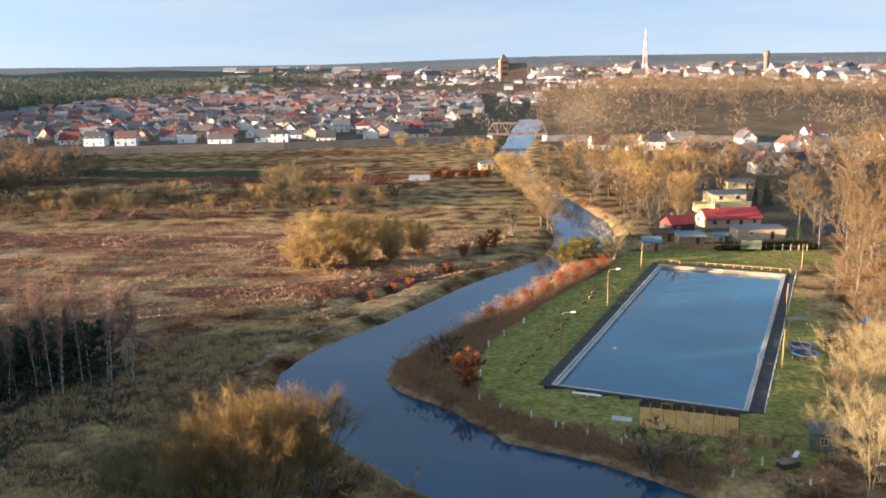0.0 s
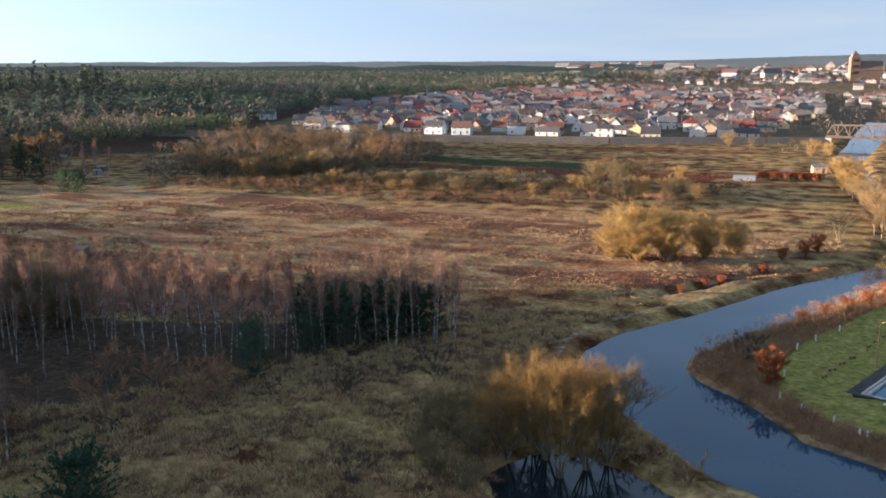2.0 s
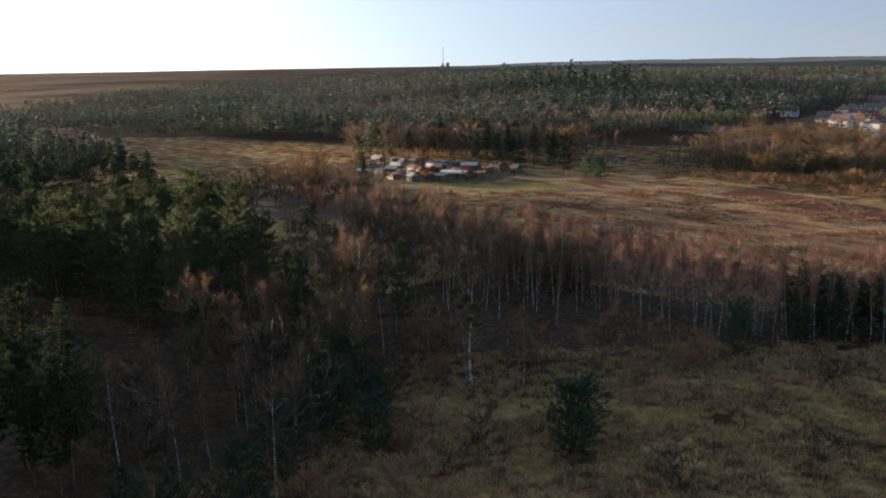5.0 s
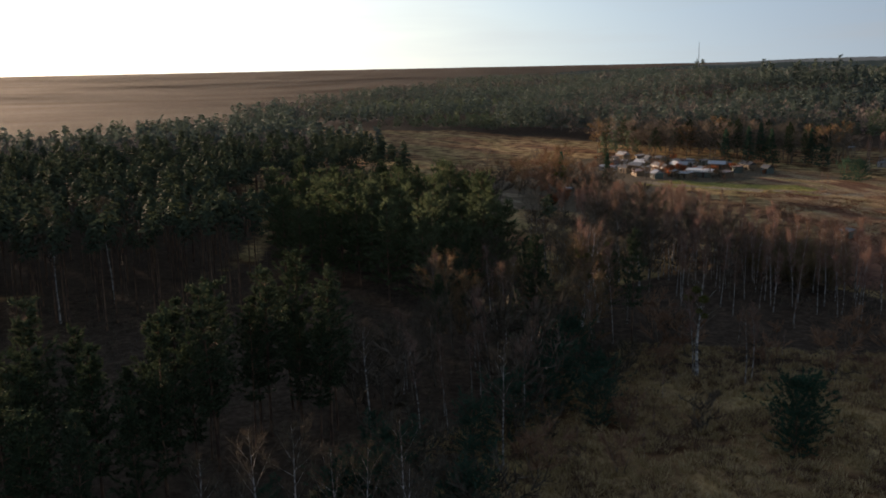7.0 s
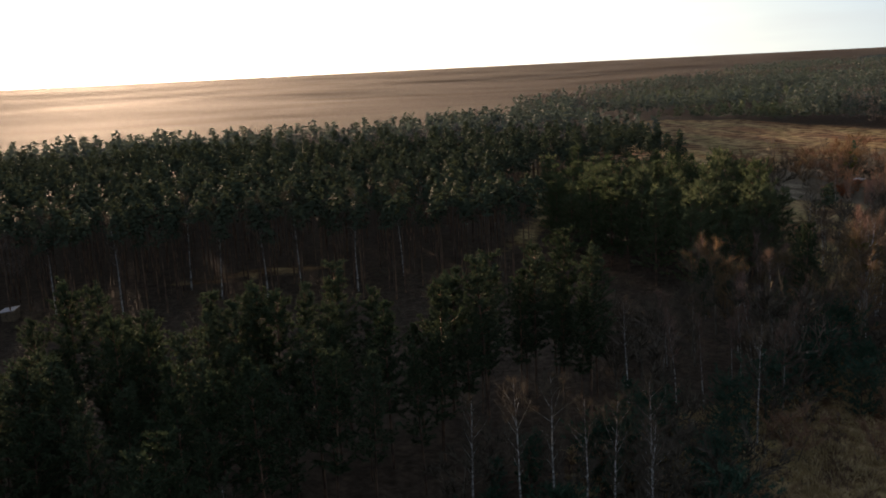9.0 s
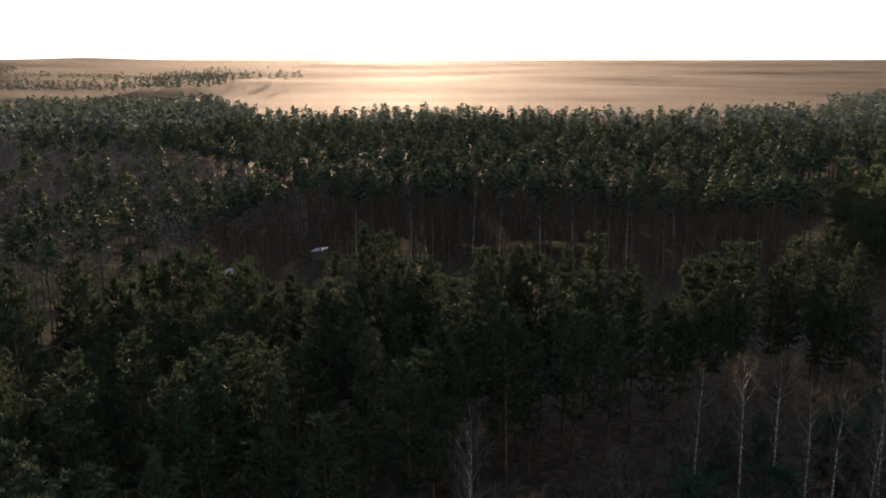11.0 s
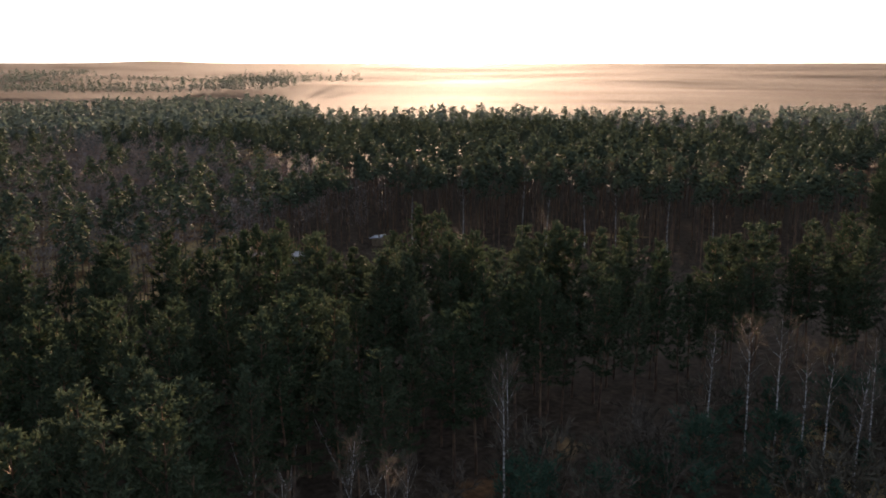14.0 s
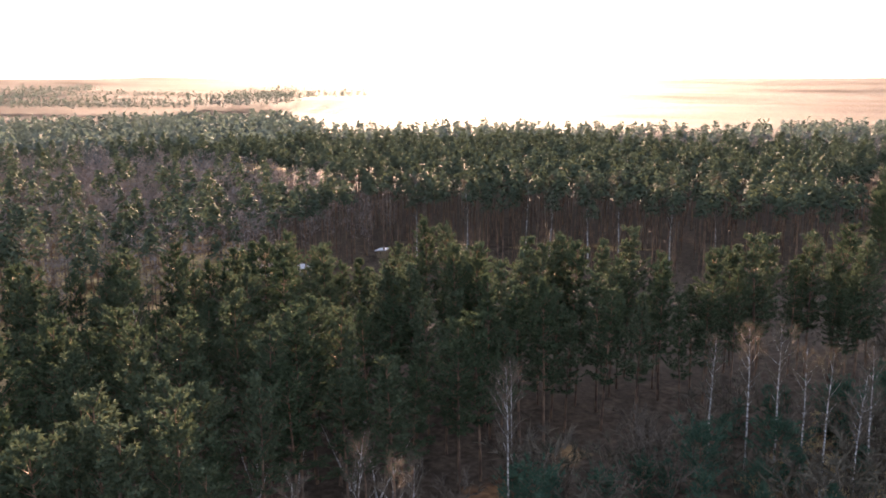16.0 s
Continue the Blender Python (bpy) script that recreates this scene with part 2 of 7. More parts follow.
BLUE_PLASTIC = plain("blue_vinyl", (0.03, 0.11, 0.30), 0.5, 1.0, 0.25)
BLACK_MESH = plain("black_mesh", (0.02, 0.022, 0.03), 0.7, 5.0, 0.3)
RED_TILE = plain("red_roof_tiles", (0.38, 0.05, 0.05), 0.7, 2.5, 0.25)
SLATE = plain("grey_roof_sheet", (0.14, 0.15, 0.17), 0.6, 2.0, 0.25)
BLUE_SHEET = plain("blue_grey_roof_sheet", (0.13, 0.19, 0.25), 0.8, 2.0, 0.2)
CREAM = plain("cream_render", (0.66, 0.54, 0.30), 0.85, 1.2, 0.12)
BEIGE = plain("beige_render", (0.50, 0.36, 0.24), 0.85, 1.2, 0.15)
WALLS = choice("house_walls", [(0.80, 0.80, 0.79), (0.72, 0.66, 0.54), (0.78, 0.77, 0.75), (0.55, 0.38, 0.28), (0.80, 0.80, 0.80), (0.66, 0.64, 0.61), (0.56, 0.68, 0.74), (0.72, 0.58, 0.36), (0.78, 0.78, 0.77)])
ROOFS = choice("house_roofs", [(0.17, 0.080, 0.065), (0.075, 0.072, 0.078), (0.16, 0.14, 0.13), (0.18, 0.10, 0.08), (0.10, 0.10, 0.115), (0.20, 0.20, 0.205), (0.20, 0.05, 0.046), (0.11, 0.105, 0.11), (0.07, 0.07, 0.078), (0.15, 0.13, 0.12)], 0.65)
# haze over the far town is put into dulled, bluish wall and roof colours
FAR_WALLS = islands("haze_dulled_walls", [(0.42, 0.43, 0.45), (0.30, 0.29, 0.28), (0.38, 0.38, 0.38), (0.24, 0.19, 0.165), (0.44, 0.45, 0.50)])
FAR_ROOFS = islands("haze_dulled_roofs", [(0.15, 0.075, 0.062), (0.09, 0.095, 0.105), (0.19, 0.195, 0.20), (0.11, 0.115, 0.128), (0.20, 0.075, 0.06), (0.08, 0.084, 0.094)])
BRICK_RED = plain("red_brick", (0.36, 0.14, 0.08), 0.85, 0.8, 0.25)
SHED_WALL = choice("shed_walls", [(0.20, 0.15, 0.10), (0.40, 0.38, 0.34), (0.26, 0.19, 0.12), (0.14, 0.17, 0.14)])
SHED_ROOF = choice("shed_roofs", [(0.38, 0.40, 0.41), (0.20, 0.21, 0.22), (0.50, 0.52, 0.54), (0.12, 0.12, 0.12), (0.16, 0.10, 0.08), (0.09, 0.09, 0.09)], 0.5)
GLASS = shader("window_glass", 0.08, 0, 0.6)[0]
GLASS.node_tree.nodes["Principled BSDF"].inputs["Base Color"].default_value = (0.03, 0.035, 0.04, 1)
RED_PAINT = plain("red_paint", (0.45, 0.05, 0.04), 0.5, 2.0, 0.2)


def water(name, deep, ripple, rough):
    m, n, l, b = shader(name, rough, 0, 0.8)
    b.inputs["IOR"].default_value = 1.333
    f = noise_node(n, l, 0.05, 3)
    l.new(ramp(n, l, f, (0.35, deep), (0.7, tuple(v * 1.5 for v in deep))), b.inputs["Base Color"])
    wave = noise_node(n, l, 1.3, 4, stretch=(1, 0.6, 1))
    bump(n, l, b, wave, ripple, 0.05)
    return m


RIVER = water("river_water", (0.002, 0.036, 0.070), 0.10, 0.05)
POOLWATER = water("pool_water", (0.012, 0.105, 0.165), 0.02, 0.02)


PALE_TWIG = foliage("pale_twigs", [(0.24, 0.18, 0.09), (0.32, 0.245, 0.13), (0.40, 0.31, 0.17)], 0.2, 0.8, 0.2)


def ground_material():
    m, n, l, b = shader("meadow_ground", 0.95, 0, 0.05)
    big = noise_node(n, l, 0.022, 6, stretch=(0.4, 1.9, 1))
    mid = noise_node(n, l, 0.16, 6)
    fine = noise_node(n, l, 1.1, 6)
    streak = noise_node(n, l, 0.13, 8, stretch=(0.3, 1.0, 1))
    meadow = ramp(n, l, big, (0.34, (0.155, 0.082, 0.046)), (0.43, (0.21, 0.132, 0.072)), (0.50, (0.285, 0.205, 0.11)), (0.56, (0.20, 0.152, 0.072)), (0.61, (0.215, 0.142, 0.076)), (0.68, (0.17, 0.092, 0.052)))
    blot = ramp(n, l, mid, (0.38, (0.36, 0.28, 0.26)), (0.47, (0.85, 0.78, 0.74)), (0.53, (1.15, 1.12, 1.05)), (0.66, (1.55, 1.5, 1.3)))
    meadow = mix(n, l, 1.0, meadow, blot, "MULTIPLY")
    grain = ramp(n, l, fine, (0.33, (0.62, 0.60, 0.58)), (0.68, (1.3, 1.3, 1.28)))
    meadow = mix(n, l, 1.0, meadow, grain, "MULTIPLY")

    def zone(key, low, high, base, scale=0.5, sharp=(0.4, 0.6), col=None):
        a = n.new("ShaderNodeAttribute")
        a.attribute_name = key
        wob = n.new("ShaderNodeMath")
        wob.operation = "MULTIPLY_ADD"
        l.new(noise_node(n, l, 0.35, 4), wob.inputs[0])
        wob.inputs[1].default_value = 0.5
        wob.inputs[2].default_value = -0.25
        plus = n.new("ShaderNodeMath")
        plus.operation = "ADD"
        l.new(a.outputs["Fac"], plus.inputs[0])
        l.new(wob.outputs[0], plus.inputs[1])
        fac = ramp(n, l, plus.outputs[0], (sharp[0], (0, 0, 0)), (sharp[1], (1, 1, 1)))
        col = col or ramp(n, l, noise_node(n, l, scale, 6), (0.33, low), (0.67, high))
        return mix(n, l, fac, base, mix(n, l, 1.0, col, grain, "MULTIPLY"))

    sedge = ramp(n, l, streak, (0.32, (0.14, 0.070, 0.046)), (0.43, (0.20, 0.108, 0.066)), (0.49, (0.255, 0.158, 0.092)), (0.55, (0.36, 0.255, 0.15)), (0.62, (0.25, 0.19, 0.09)), (0.72, (0.20, 0.112, 0.066)))
    c = zone("sedge", None, None, meadow, 0.2, (0.30, 0.60), sedge)
    c = zone("bracken", (0.10, 0.050, 0.036), (0.18, 0.092, 0.060), c, 0.25)
    c = zone("rushes", (0.28, 0.19, 0.10), (0.42, 0.31, 0.18), c, 0.3)
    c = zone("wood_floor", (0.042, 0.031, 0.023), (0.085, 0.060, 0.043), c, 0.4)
    c = zone("town_soil", (0.10, 0.078, 0.052), (0.16, 0.125, 0.088), c, 0.06)
    c = zone("crop", (0.035, 0.05, 0.024), (0.065, 0.075, 0.04), c, 0.3)
    c = zone("redcrop", (0.11, 0.035, 0.022), (0.18, 0.06, 0.035), c, 0.3)
    c = zone("lawn", (0.165, 0.162, 0.046), (0.28, 0.25, 0.082), c, 0.35)
    c = zone("bank", (0.15, 0.088, 0.054), (0.29, 0.185, 0.112), c, 0.5)
    c = zone("track", (0.20, 0.16, 0.11), (0.30, 0.25, 0.18), c, 0.6)
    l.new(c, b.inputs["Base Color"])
    # patchy gloss, so that far land glows sunward in place of haze
    sheen = n.new("ShaderNodeMapRange")
    for key, val in (("From Min", 0.36), ("From Max", 0.64), ("To Min", 0.006), ("To Max", 0.042)):
        sheen.inputs[key].default_value = val
    l.new(noise_node(n, l, 0.006, 5, stretch=(1.4, 0.5, 1)), sheen.inputs["Value"])
    l.new(sheen.outputs[0], b.inputs["Specular IOR Level"])
    add = n.new("ShaderNodeMath")
    add.operation = "ADD"
    l.new(mid, add.inputs[0])
    l.new(fine, add.inputs[1])
    bump(n, l, b, add.outputs[0], 0.6, 0.4)
    return m


GROUND = ground_material()


# ---- mesh helpers ----
class Shape:
    """Collects vertices and faces for one mesh."""

    def __init__(self):
        self.v, self.f, self.mi = [], [], []

    def face(self, *pts, mi=0):
        k = len(self.v)
        self.v += [tuple(p) for p in pts]
        self.f.append(tuple(range(k, k + len(pts))))
        self.mi.append(mi)

    def box(self, x0, x1, y0, y1, z0, z1, mi=0, m=None):
        k = len(self.v)
        pts = [(x, y, z) for z in (z0, z1) for x, y in ((x0, y0), (x1, y0), (x1, y1), (x0, y1))]
        self.v += [tuple(m @ Vector(p)) for p in pts] if m else pts
        self.f += [tuple(k + i for i in q) for q in ((0, 3, 2, 1), (4, 5, 6, 7), (0, 1, 5, 4), (1, 2, 6, 5), (2, 3, 7, 6), (3, 0, 4, 7))]
        self.mi += [mi] * 6
        return self

    def beam(self, a, b, w, h=None, mi=0):
        """A square bar from a to b."""
        a, b = Vector(a), Vector(b)
        d = b - a
        q = d.to_track_quat("Z", "Y").to_matrix().to_4x4()
        return self.box(-w / 2, w / 2, -(h or w) / 2, (h or w) / 2, 0, d.length, mi, Matrix.Translation(a) @ q)

    def tube(self, pts, rads, n=6, mi=0, cap=False):
        k = len(self.v)
        pts = [Vector(p) for p in pts]
        for i, (p, r) in enumerate(zip(pts, rads)):
            d = (pts[min(i + 1, len(pts) - 1)] - pts[max(i - 1, 0)]).normalized()
            side = d.orthogonal().normalized()
            up = d.cross(side)
            for j in range(n):
                a = 2 * math.pi * j / n
                self.v.append(tuple(p + (side * math.cos(a) + up * math.sin(a)) * r))
        for i in range(len(pts) - 1):
            for j in range(n):
                a, b = k + i * n + j, k + i * n + (j + 1) % n
                self.f.append((a, b, b + n, a + n))
                self.mi.append(mi)
        if cap:
            self.f += [tuple(k + j for j in reversed(range(n))), tuple(k + (len(pts) - 1) * n + j for j in range(n))]
            self.mi += [mi, mi]
        return self

    def mesh(self, name, *mats, smooth=False):
        me = bpy.data.meshes.new(name)
        me.from_pydata(self.v, [], self.f)
        for m in mats:
            me.materials.append(m)
        if len(mats) > 1:
            me.polygons.foreach_set("material_index", self.mi)
        if smooth:
            me.polygons.foreach_set("use_smooth", [True] * len(me.polygons))
        me.update()
        return me


def thing(name, label, category, m=None, group="", kind=""):
    ob = new(name)
    ob.empty_display_size = 0.2
    if m is not None:
        ob.matrix_world = m
    return tagged(ob, label, category, group, kind)


def part(name, data, parent, label="", m=None):
    ob = new(name, data)
    ob.parent = parent
    if m is not None:
        ob.matrix_basis = m
    return tagged(ob, label)


def solo(name, data, label, category, m=None, group="", kind=""):
    ob = new(name, data)
    if m is not None:
        ob.matrix_world = m
    return tagged(ob, label, category, group, kind)


def soup(name, tris, mat):
    """One mesh from an array of triangles, n x 3 x 3."""
    me = bpy.data.meshes.new(name)
    n = len(tris)
    me.vertices.add(3 * n)
    me.vertices.foreach_set("co", np.ascontiguousarray(tris, dtype=np.float32).ravel())
    me.loops.add(3 * n)
    me.loops.foreach_set("vertex_index", np.arange(3 * n, dtype=np.int32))
    me.polygons.add(n)
    me.polygons.foreach_set("loop_start", np.arange(0, 3 * n, 3, dtype=np.int32))
    me.materials.append(mat)
    me.update(calc_edges=True)
    me.validate()
    return me


# ---- terrain ----
LEFT_BANK = [(120, 40), (60, 62), (30, 74), (10, 85), (-1, 91), (-8.6, 100), (-15.8, 109.5), (-21.5, 117), (-23.8, 125), (-24, 132.5), (-20.2, 143.5), (-8, 161.5),
             (6.5, 187), (16.5, 200.5), (25, 212), (30, 230), (33.4, 256), (34.2, 299), (31, 340), (30, 378), (29, 434), (34, 490), (40, 527), (48, 600), (70, 760)]
RIGHT_BANK = [(120, 58), (70, 72), (45, 81), (28, 90), (18.6, 99), (8.4, 105), (0.9, 116.7), (-5.5, 123), (-8.2, 128), (-7.7, 134.5), (-0.7, 147.3), (11, 166.4),
              (23.5, 187), (28.6, 205), (40, 222), (48, 241), (49.5, 260), (47, 285), (43, 330), (40.5, 377), (41, 446), (50, 500), (58, 543), (66, 600), (90, 760)]
RIVER_POLY = np.array(LEFT_BANK + RIGHT_BANK[::-1], float)
POND_POLY = np.array([(-26, 84), (-23, 90.5), (-17, 92.5), (-11, 90), (-3, 83.5), (5, 75), (2, 68), (-12, 71), (-22, 76)], float)
DITCH = np.array([(-34, 161.5), (-19, 169), (-10, 179), (-4, 190), (4, 198), (12, 203)], float)
POOL_AT, POOL_TURN = Vector((14, 123, 0)), -23.95
POOL_M = Matrix.Translation(POOL_AT) @ pose(0, 0, 0, 0, 0, POOL_TURN)
GRASS_POLY = np.array([(5, 118), (12, 111), (18, 105.5), (24, 101), (31, 96.5), (41, 94), (50, 104), (62, 128), (92, 200), (90, 212), (56, 217), (46, 214), (36, 194), (22, 172), (9, 146), (5, 133)], float)


def inside(x, y, poly):
    res = np.zeros(x.shape, bool)
    for (x0, y0), (x1, y1) in zip(poly, np.roll(poly, -1, 0)):
        if y0 != y1:
            res ^= ((y0 > y) != (y1 > y)) & (x < (x1 - x0) * (y - y0) / (y1 - y0) + x0)
    return res


def line_distance(x, y, pts, closed=False):
    d = np.full(x.shape, 1e9)
    ends = np.roll(pts, -1, 0) if closed else pts[1:]
    for (x0, y0), (x1, y1) in zip(pts, ends):
        ux, uy = x1 - x0, y1 - y0
        t = np.clip(((x - x0) * ux + (y - y0) * uy) / (ux * ux + uy * uy), 0, 1)
        d = np.minimum(d, np.hypot(x - x0 - t * ux, y - y0 - t * uy))
    return d


def signed(x, y, poly):
    d = line_distance(x, y, poly, True)
    return np.where(inside(x, y, poly), -d, d)


def step(a, b, v):
    t = np.clip((v - a) / (b - a), 0, 1)
    return t * t * (3 - 2 * t)


def waves(x, y, seed, size):
    r = np.random.RandomState(seed)
    out = np.zeros(np.shape(x))
    for _ in range(9):
        a, p, k = r.uniform(0, 2 * np.pi), r.uniform(0, 2 * np.pi), r.uniform(0.6, 1.8) / size
        out += np.sin((np.cos(a) * x + np.sin(a) * y) * 2 * np.pi * k + p)
    return out / 4.0


def yaw_of(x, y):
    return np.degrees(np.arctan2(-x, y))


def land(x, y):
    """Height of the open land, without the channels."""
    x, y = np.asarray(x, float), np.asarray(y, float)
    d, a = np.hypot(x, y), yaw_of(x, y)
    z = (26 + 18 * (1 - step(-2, 14, a))) * step(1300, 4700, d) + waves(x, y, 3, 900) * 5 * step(600, 1600, d) * (1 - step(3000, 4500, d))
    z += 12 * step(700, 1000, d) * (1 - step(1100, 1700, d)) * step(30, 36, a) * (1 - step(52, 60, a))
    z += 26 * step(3200, 4600, d) * (1 - step(-8, 8, a)) + 12 * step(3600, 4600, d) * np.exp(-((a - 125) / 2.5) ** 2)
    z += 13 * step(520, 760, d) * (1 - step(1000, 1400, d)) * (1 - step(-11, -7, a))
    z += waves(x, y, 5, 16) * 0.12 + waves(x, y, 9, 60) * 0.25
    near = 1 - step(40, 70, line_distance(x, y, np.array([(14, 123), (60, 200)], float)))
    return z * (1 - near) + 0.0 * near


def pool_local(x, y):
    c, s = math.cos(radians(POOL_TURN)), math.sin(radians(POOL_TURN))
    dx, dy = x - POOL_AT.x, y - POOL_AT.y
    return dx * c + dy * s, -dx * s + dy * c


def height(x, y):
    x, y = np.asarray(x, float), np.asarray(y, float)
    z = land(x, y)
    wob = waves(x, y, 21, 7) * 0.18
    sd = signed(x, y, RIVER_POLY) + wob
    z = np.where(sd < 3, np.minimum(z, -1.0 + np.where(sd > 0, sd * 0.42, np.maximum(sd * 0.7, -2.0))), z)
    pd = signed(x, y, POND_POLY) + wob * 2
    z = np.where(pd < 3, np.minimum(z, -1.0 + np.where(pd > 0, pd * 0.4, np.maximum(pd * 0.5, -1.2))), z)
    dd = line_distance(x, y, DITCH) - 0.45 + wob
    z = np.where(dd < 2.5, np.minimum(z, -1.0 + np.where(dd > 0, dd * 0.42, -0.4)), z)
    px, py = pool_local(x, y)
    hole = (px > 1.2) & (px < 29.2) & (py > 0.4) & (py < 84.5)
    return np.where(hole, -3.0, z)


def graded(lo, hi, fine, far_lo, far_hi, grow):
    mid = np.arange(lo, hi + fine / 2, fine)
    out, s, a = [], fine, hi
    while a < far_hi:
        s *= grow
        a += s
        out.append(a)
    back, s, a = [], fine, lo
    while a > far_lo:
        s *= grow
        a -= s
        back.append(a)
    return np.concatenate([back[::-1], mid, out])


gx = graded(-100, 92, 1.4, -6000, 6000, 1.065)
gy = graded(40, 215, 1.4, -6000, 6000, 1.065)
GX, GY = np.meshgrid(gx, gy)
GZ = height(GX, GY)


def rect_zone(x, y, pts, soft=4.0):
    return 1 - step(-soft, soft, signed(x, y, np.array(pts, float)))


TOWN_POLY = [(-330, 520), (-420, 830), (-440, 1150), (-360, 1600), (200, 2600), (1800, 2600), (1500, 900), (500, 260), (95, 225), (60, 250), (70, 420), (60, 560), (-4, 570), (-90, 540), (-215, 520)]
BRACKEN = [[(-150, 165), (-60, 150), (-40, 152), (-52, 140), (-70, 150), (-150, 120)], [(-170, 240), (-60, 222), (-40, 236), (-170, 262)], [(-60, 178), (-20, 172), (0, 196), (-30, 186)],
           [(-62, 118), (-28, 112), (-26, 122), (-50, 134), (-66, 128)], [(-120, 100), (-70, 84), (-45, 100), (-60, 112), (-110, 116)], [(-45, 205), (-14, 196), (-10, 206), (-40, 216)]]
RUSHES = [[(-30, 222), (12, 232), (10, 250), (-34, 244)], [(-190, 200), (-120, 205), (-70, 226), (-160, 238)], [(-150, 262), (-20, 255), (-10, 268), (-150, 275)]]
zones = {k: np.zeros(GX.shape) for k in ("sedge", "bracken", "rushes", "wood_floor", "town_soil", "crop", "redcrop", "lawn", "bank", "track")}
for pts in BRACKEN:
    zones["bracken"] = np.maximum(zones["bracken"], rect_zone(GX, GY, pts))
zones["sedge"] = 0.8 * rect_zone(GX, GY, [(-330, 240), (-180, 262), (-60, 258), (10, 240), (0, 205), (-20, 175), (-60, 160), (-120, 150), (-200, 180), (-230, 200)], 30)
zones["sedge"] = np.maximum(zones["sedge"], 0.8 * rect_zone(GX, GY, [(-190, 250), (-110, 222), (-70, 185), (-70, 168), (-120, 160), (-190, 190), (-220, 225)], 26))
for pts in RUSHES:
    zones["rushes"] = np.maximum(zones["rushes"], 0.5 * rect_zone(GX, GY, pts, 22))
# tan brick of the far towers, muted by haze put into its colour
STRAW_BRICK = plain("hazed_tan_brick", (0.185, 0.125, 0.10), 0.85, 0.8, 0.2)
# the mast's red is paled by distance haze put into the colour
HAZED_RED = plain("hazed_red_paint", (0.46, 0.22, 0.20), 0.6, 0.5, 0.2)
zones["town_soil"] = rect_zone(GX, GY, TOWN_POLY, 10)
zones["town_soil"] = np.maximum(zones["town_soil"], rect_zone(GX, GY, [(-350, 210), (-320, 150), (-290, 112), (-240, 100), (-215, 120), (-225, 165), (-258, 185), (-250, 215), (-262, 246), (-320, 240)], 9))
zones["crop"] = rect_zone(GX, GY, [(-170, 378), (-60, 372), (-50, 395), (-170, 402)], 3)
zones["redcrop"] = rect_zone(GX, GY, [(-165, 355), (-20, 352), (-10, 366), (-165, 373)], 3)
zones["lawn"] = rect_zone(GX, GY, GRASS_POLY, 1.5)
zones["lawn"] = np.maximum(zones["lawn"], 0.85 * rect_zone(GX, GY, [(-262, 172), (-205, 208), (-225, 222), (-262, 196)], 3))
zones["lawn"] *= 1 - 0.65 * rect_zone(GX, GY, [(51, 116), (60, 110), (92, 190), (86, 206), (76, 200), (63, 152)], 7)
zones["bracken"] = np.maximum(zones["bracken"], 0.8 * rect_zone(GX, GY, [(-150, 116), (-90, 122), (-55, 132), (-40, 146), (-60, 160), (-110, 152), (-165, 140)], 10))
river_right = rect_zone(GX, GY, [(-9, 126), (30, 84), (26, 99), (8, 112), (6, 136), (24, 172), (40, 200), (30, 208), (10, 170), (-9, 140)], 2)
zones["bank"] = river_right * (1 - zones["lawn"])
left_path = np.array([(-4, 94), (-12, 102), (-20, 111), (-27, 122), (-28, 134), (-24, 146), (-12, 165), (3, 190)], float)
zones["track"] = 0.55 * (1 - step(0.5, 1.8, line_distance(GX, GY, left_path)))
lane = np.array([(-262, 180), (-232, 196), (-205, 216), (-196, 246), (-230, 268)], float)
zones["track"] = np.maximum(zones["track"], 1 - step(1.5, 3.5, line_distance(GX, GY, lane)))
lane2 = np.array([(-200, 84), (-222, 94), (-245, 112), (-262, 122)], float)
zones["track"] = np.maximum(zones["track"], 1 - step(1.8, 3.4, line_distance(GX, GY, lane2)))
far_d, far_a = np.hypot(GX, GY), yaw_of(GX, GY)
FIELDS = [[(-560, 230), (-405, 262), (-350, 214), (-296, 150), (-290, 120), (-380, 100), (-470, 90), (-620, 150)], [(-262, 172), (-150, 200), (-150, 300), (-240, 330), (-290, 300), (-345, 215), (-330, 180)],
          [(-700, 40), (-520, 40), (-480, 90), (-700, 90)]]
PINE_A = np.array([(-100, 10), (-84, 10), (-70, -12), (-58, -18), (-50, -30), (-30, -40), (-12, -46), (12, -48), (20, -75), (-10, -110), (-50, -105), (-82, -60), (-76, -38), (-84, -24), (-90, -6)], float)
GROVE_B = np.array([(-128, 42), (-136, 60), (-165, 72), (-205, 78), (-235, 66), (-235, 34), (-190, 18), (-150, 24)], float)
FOREST_C = np.array([(-150, -100), (-172, -70), (-186, -45), (-178, -20), (-186, 10), (-236, 30), (-330, 40), (-420, 70), (-420, -200), (-200, -230), (-165, -150)], float)
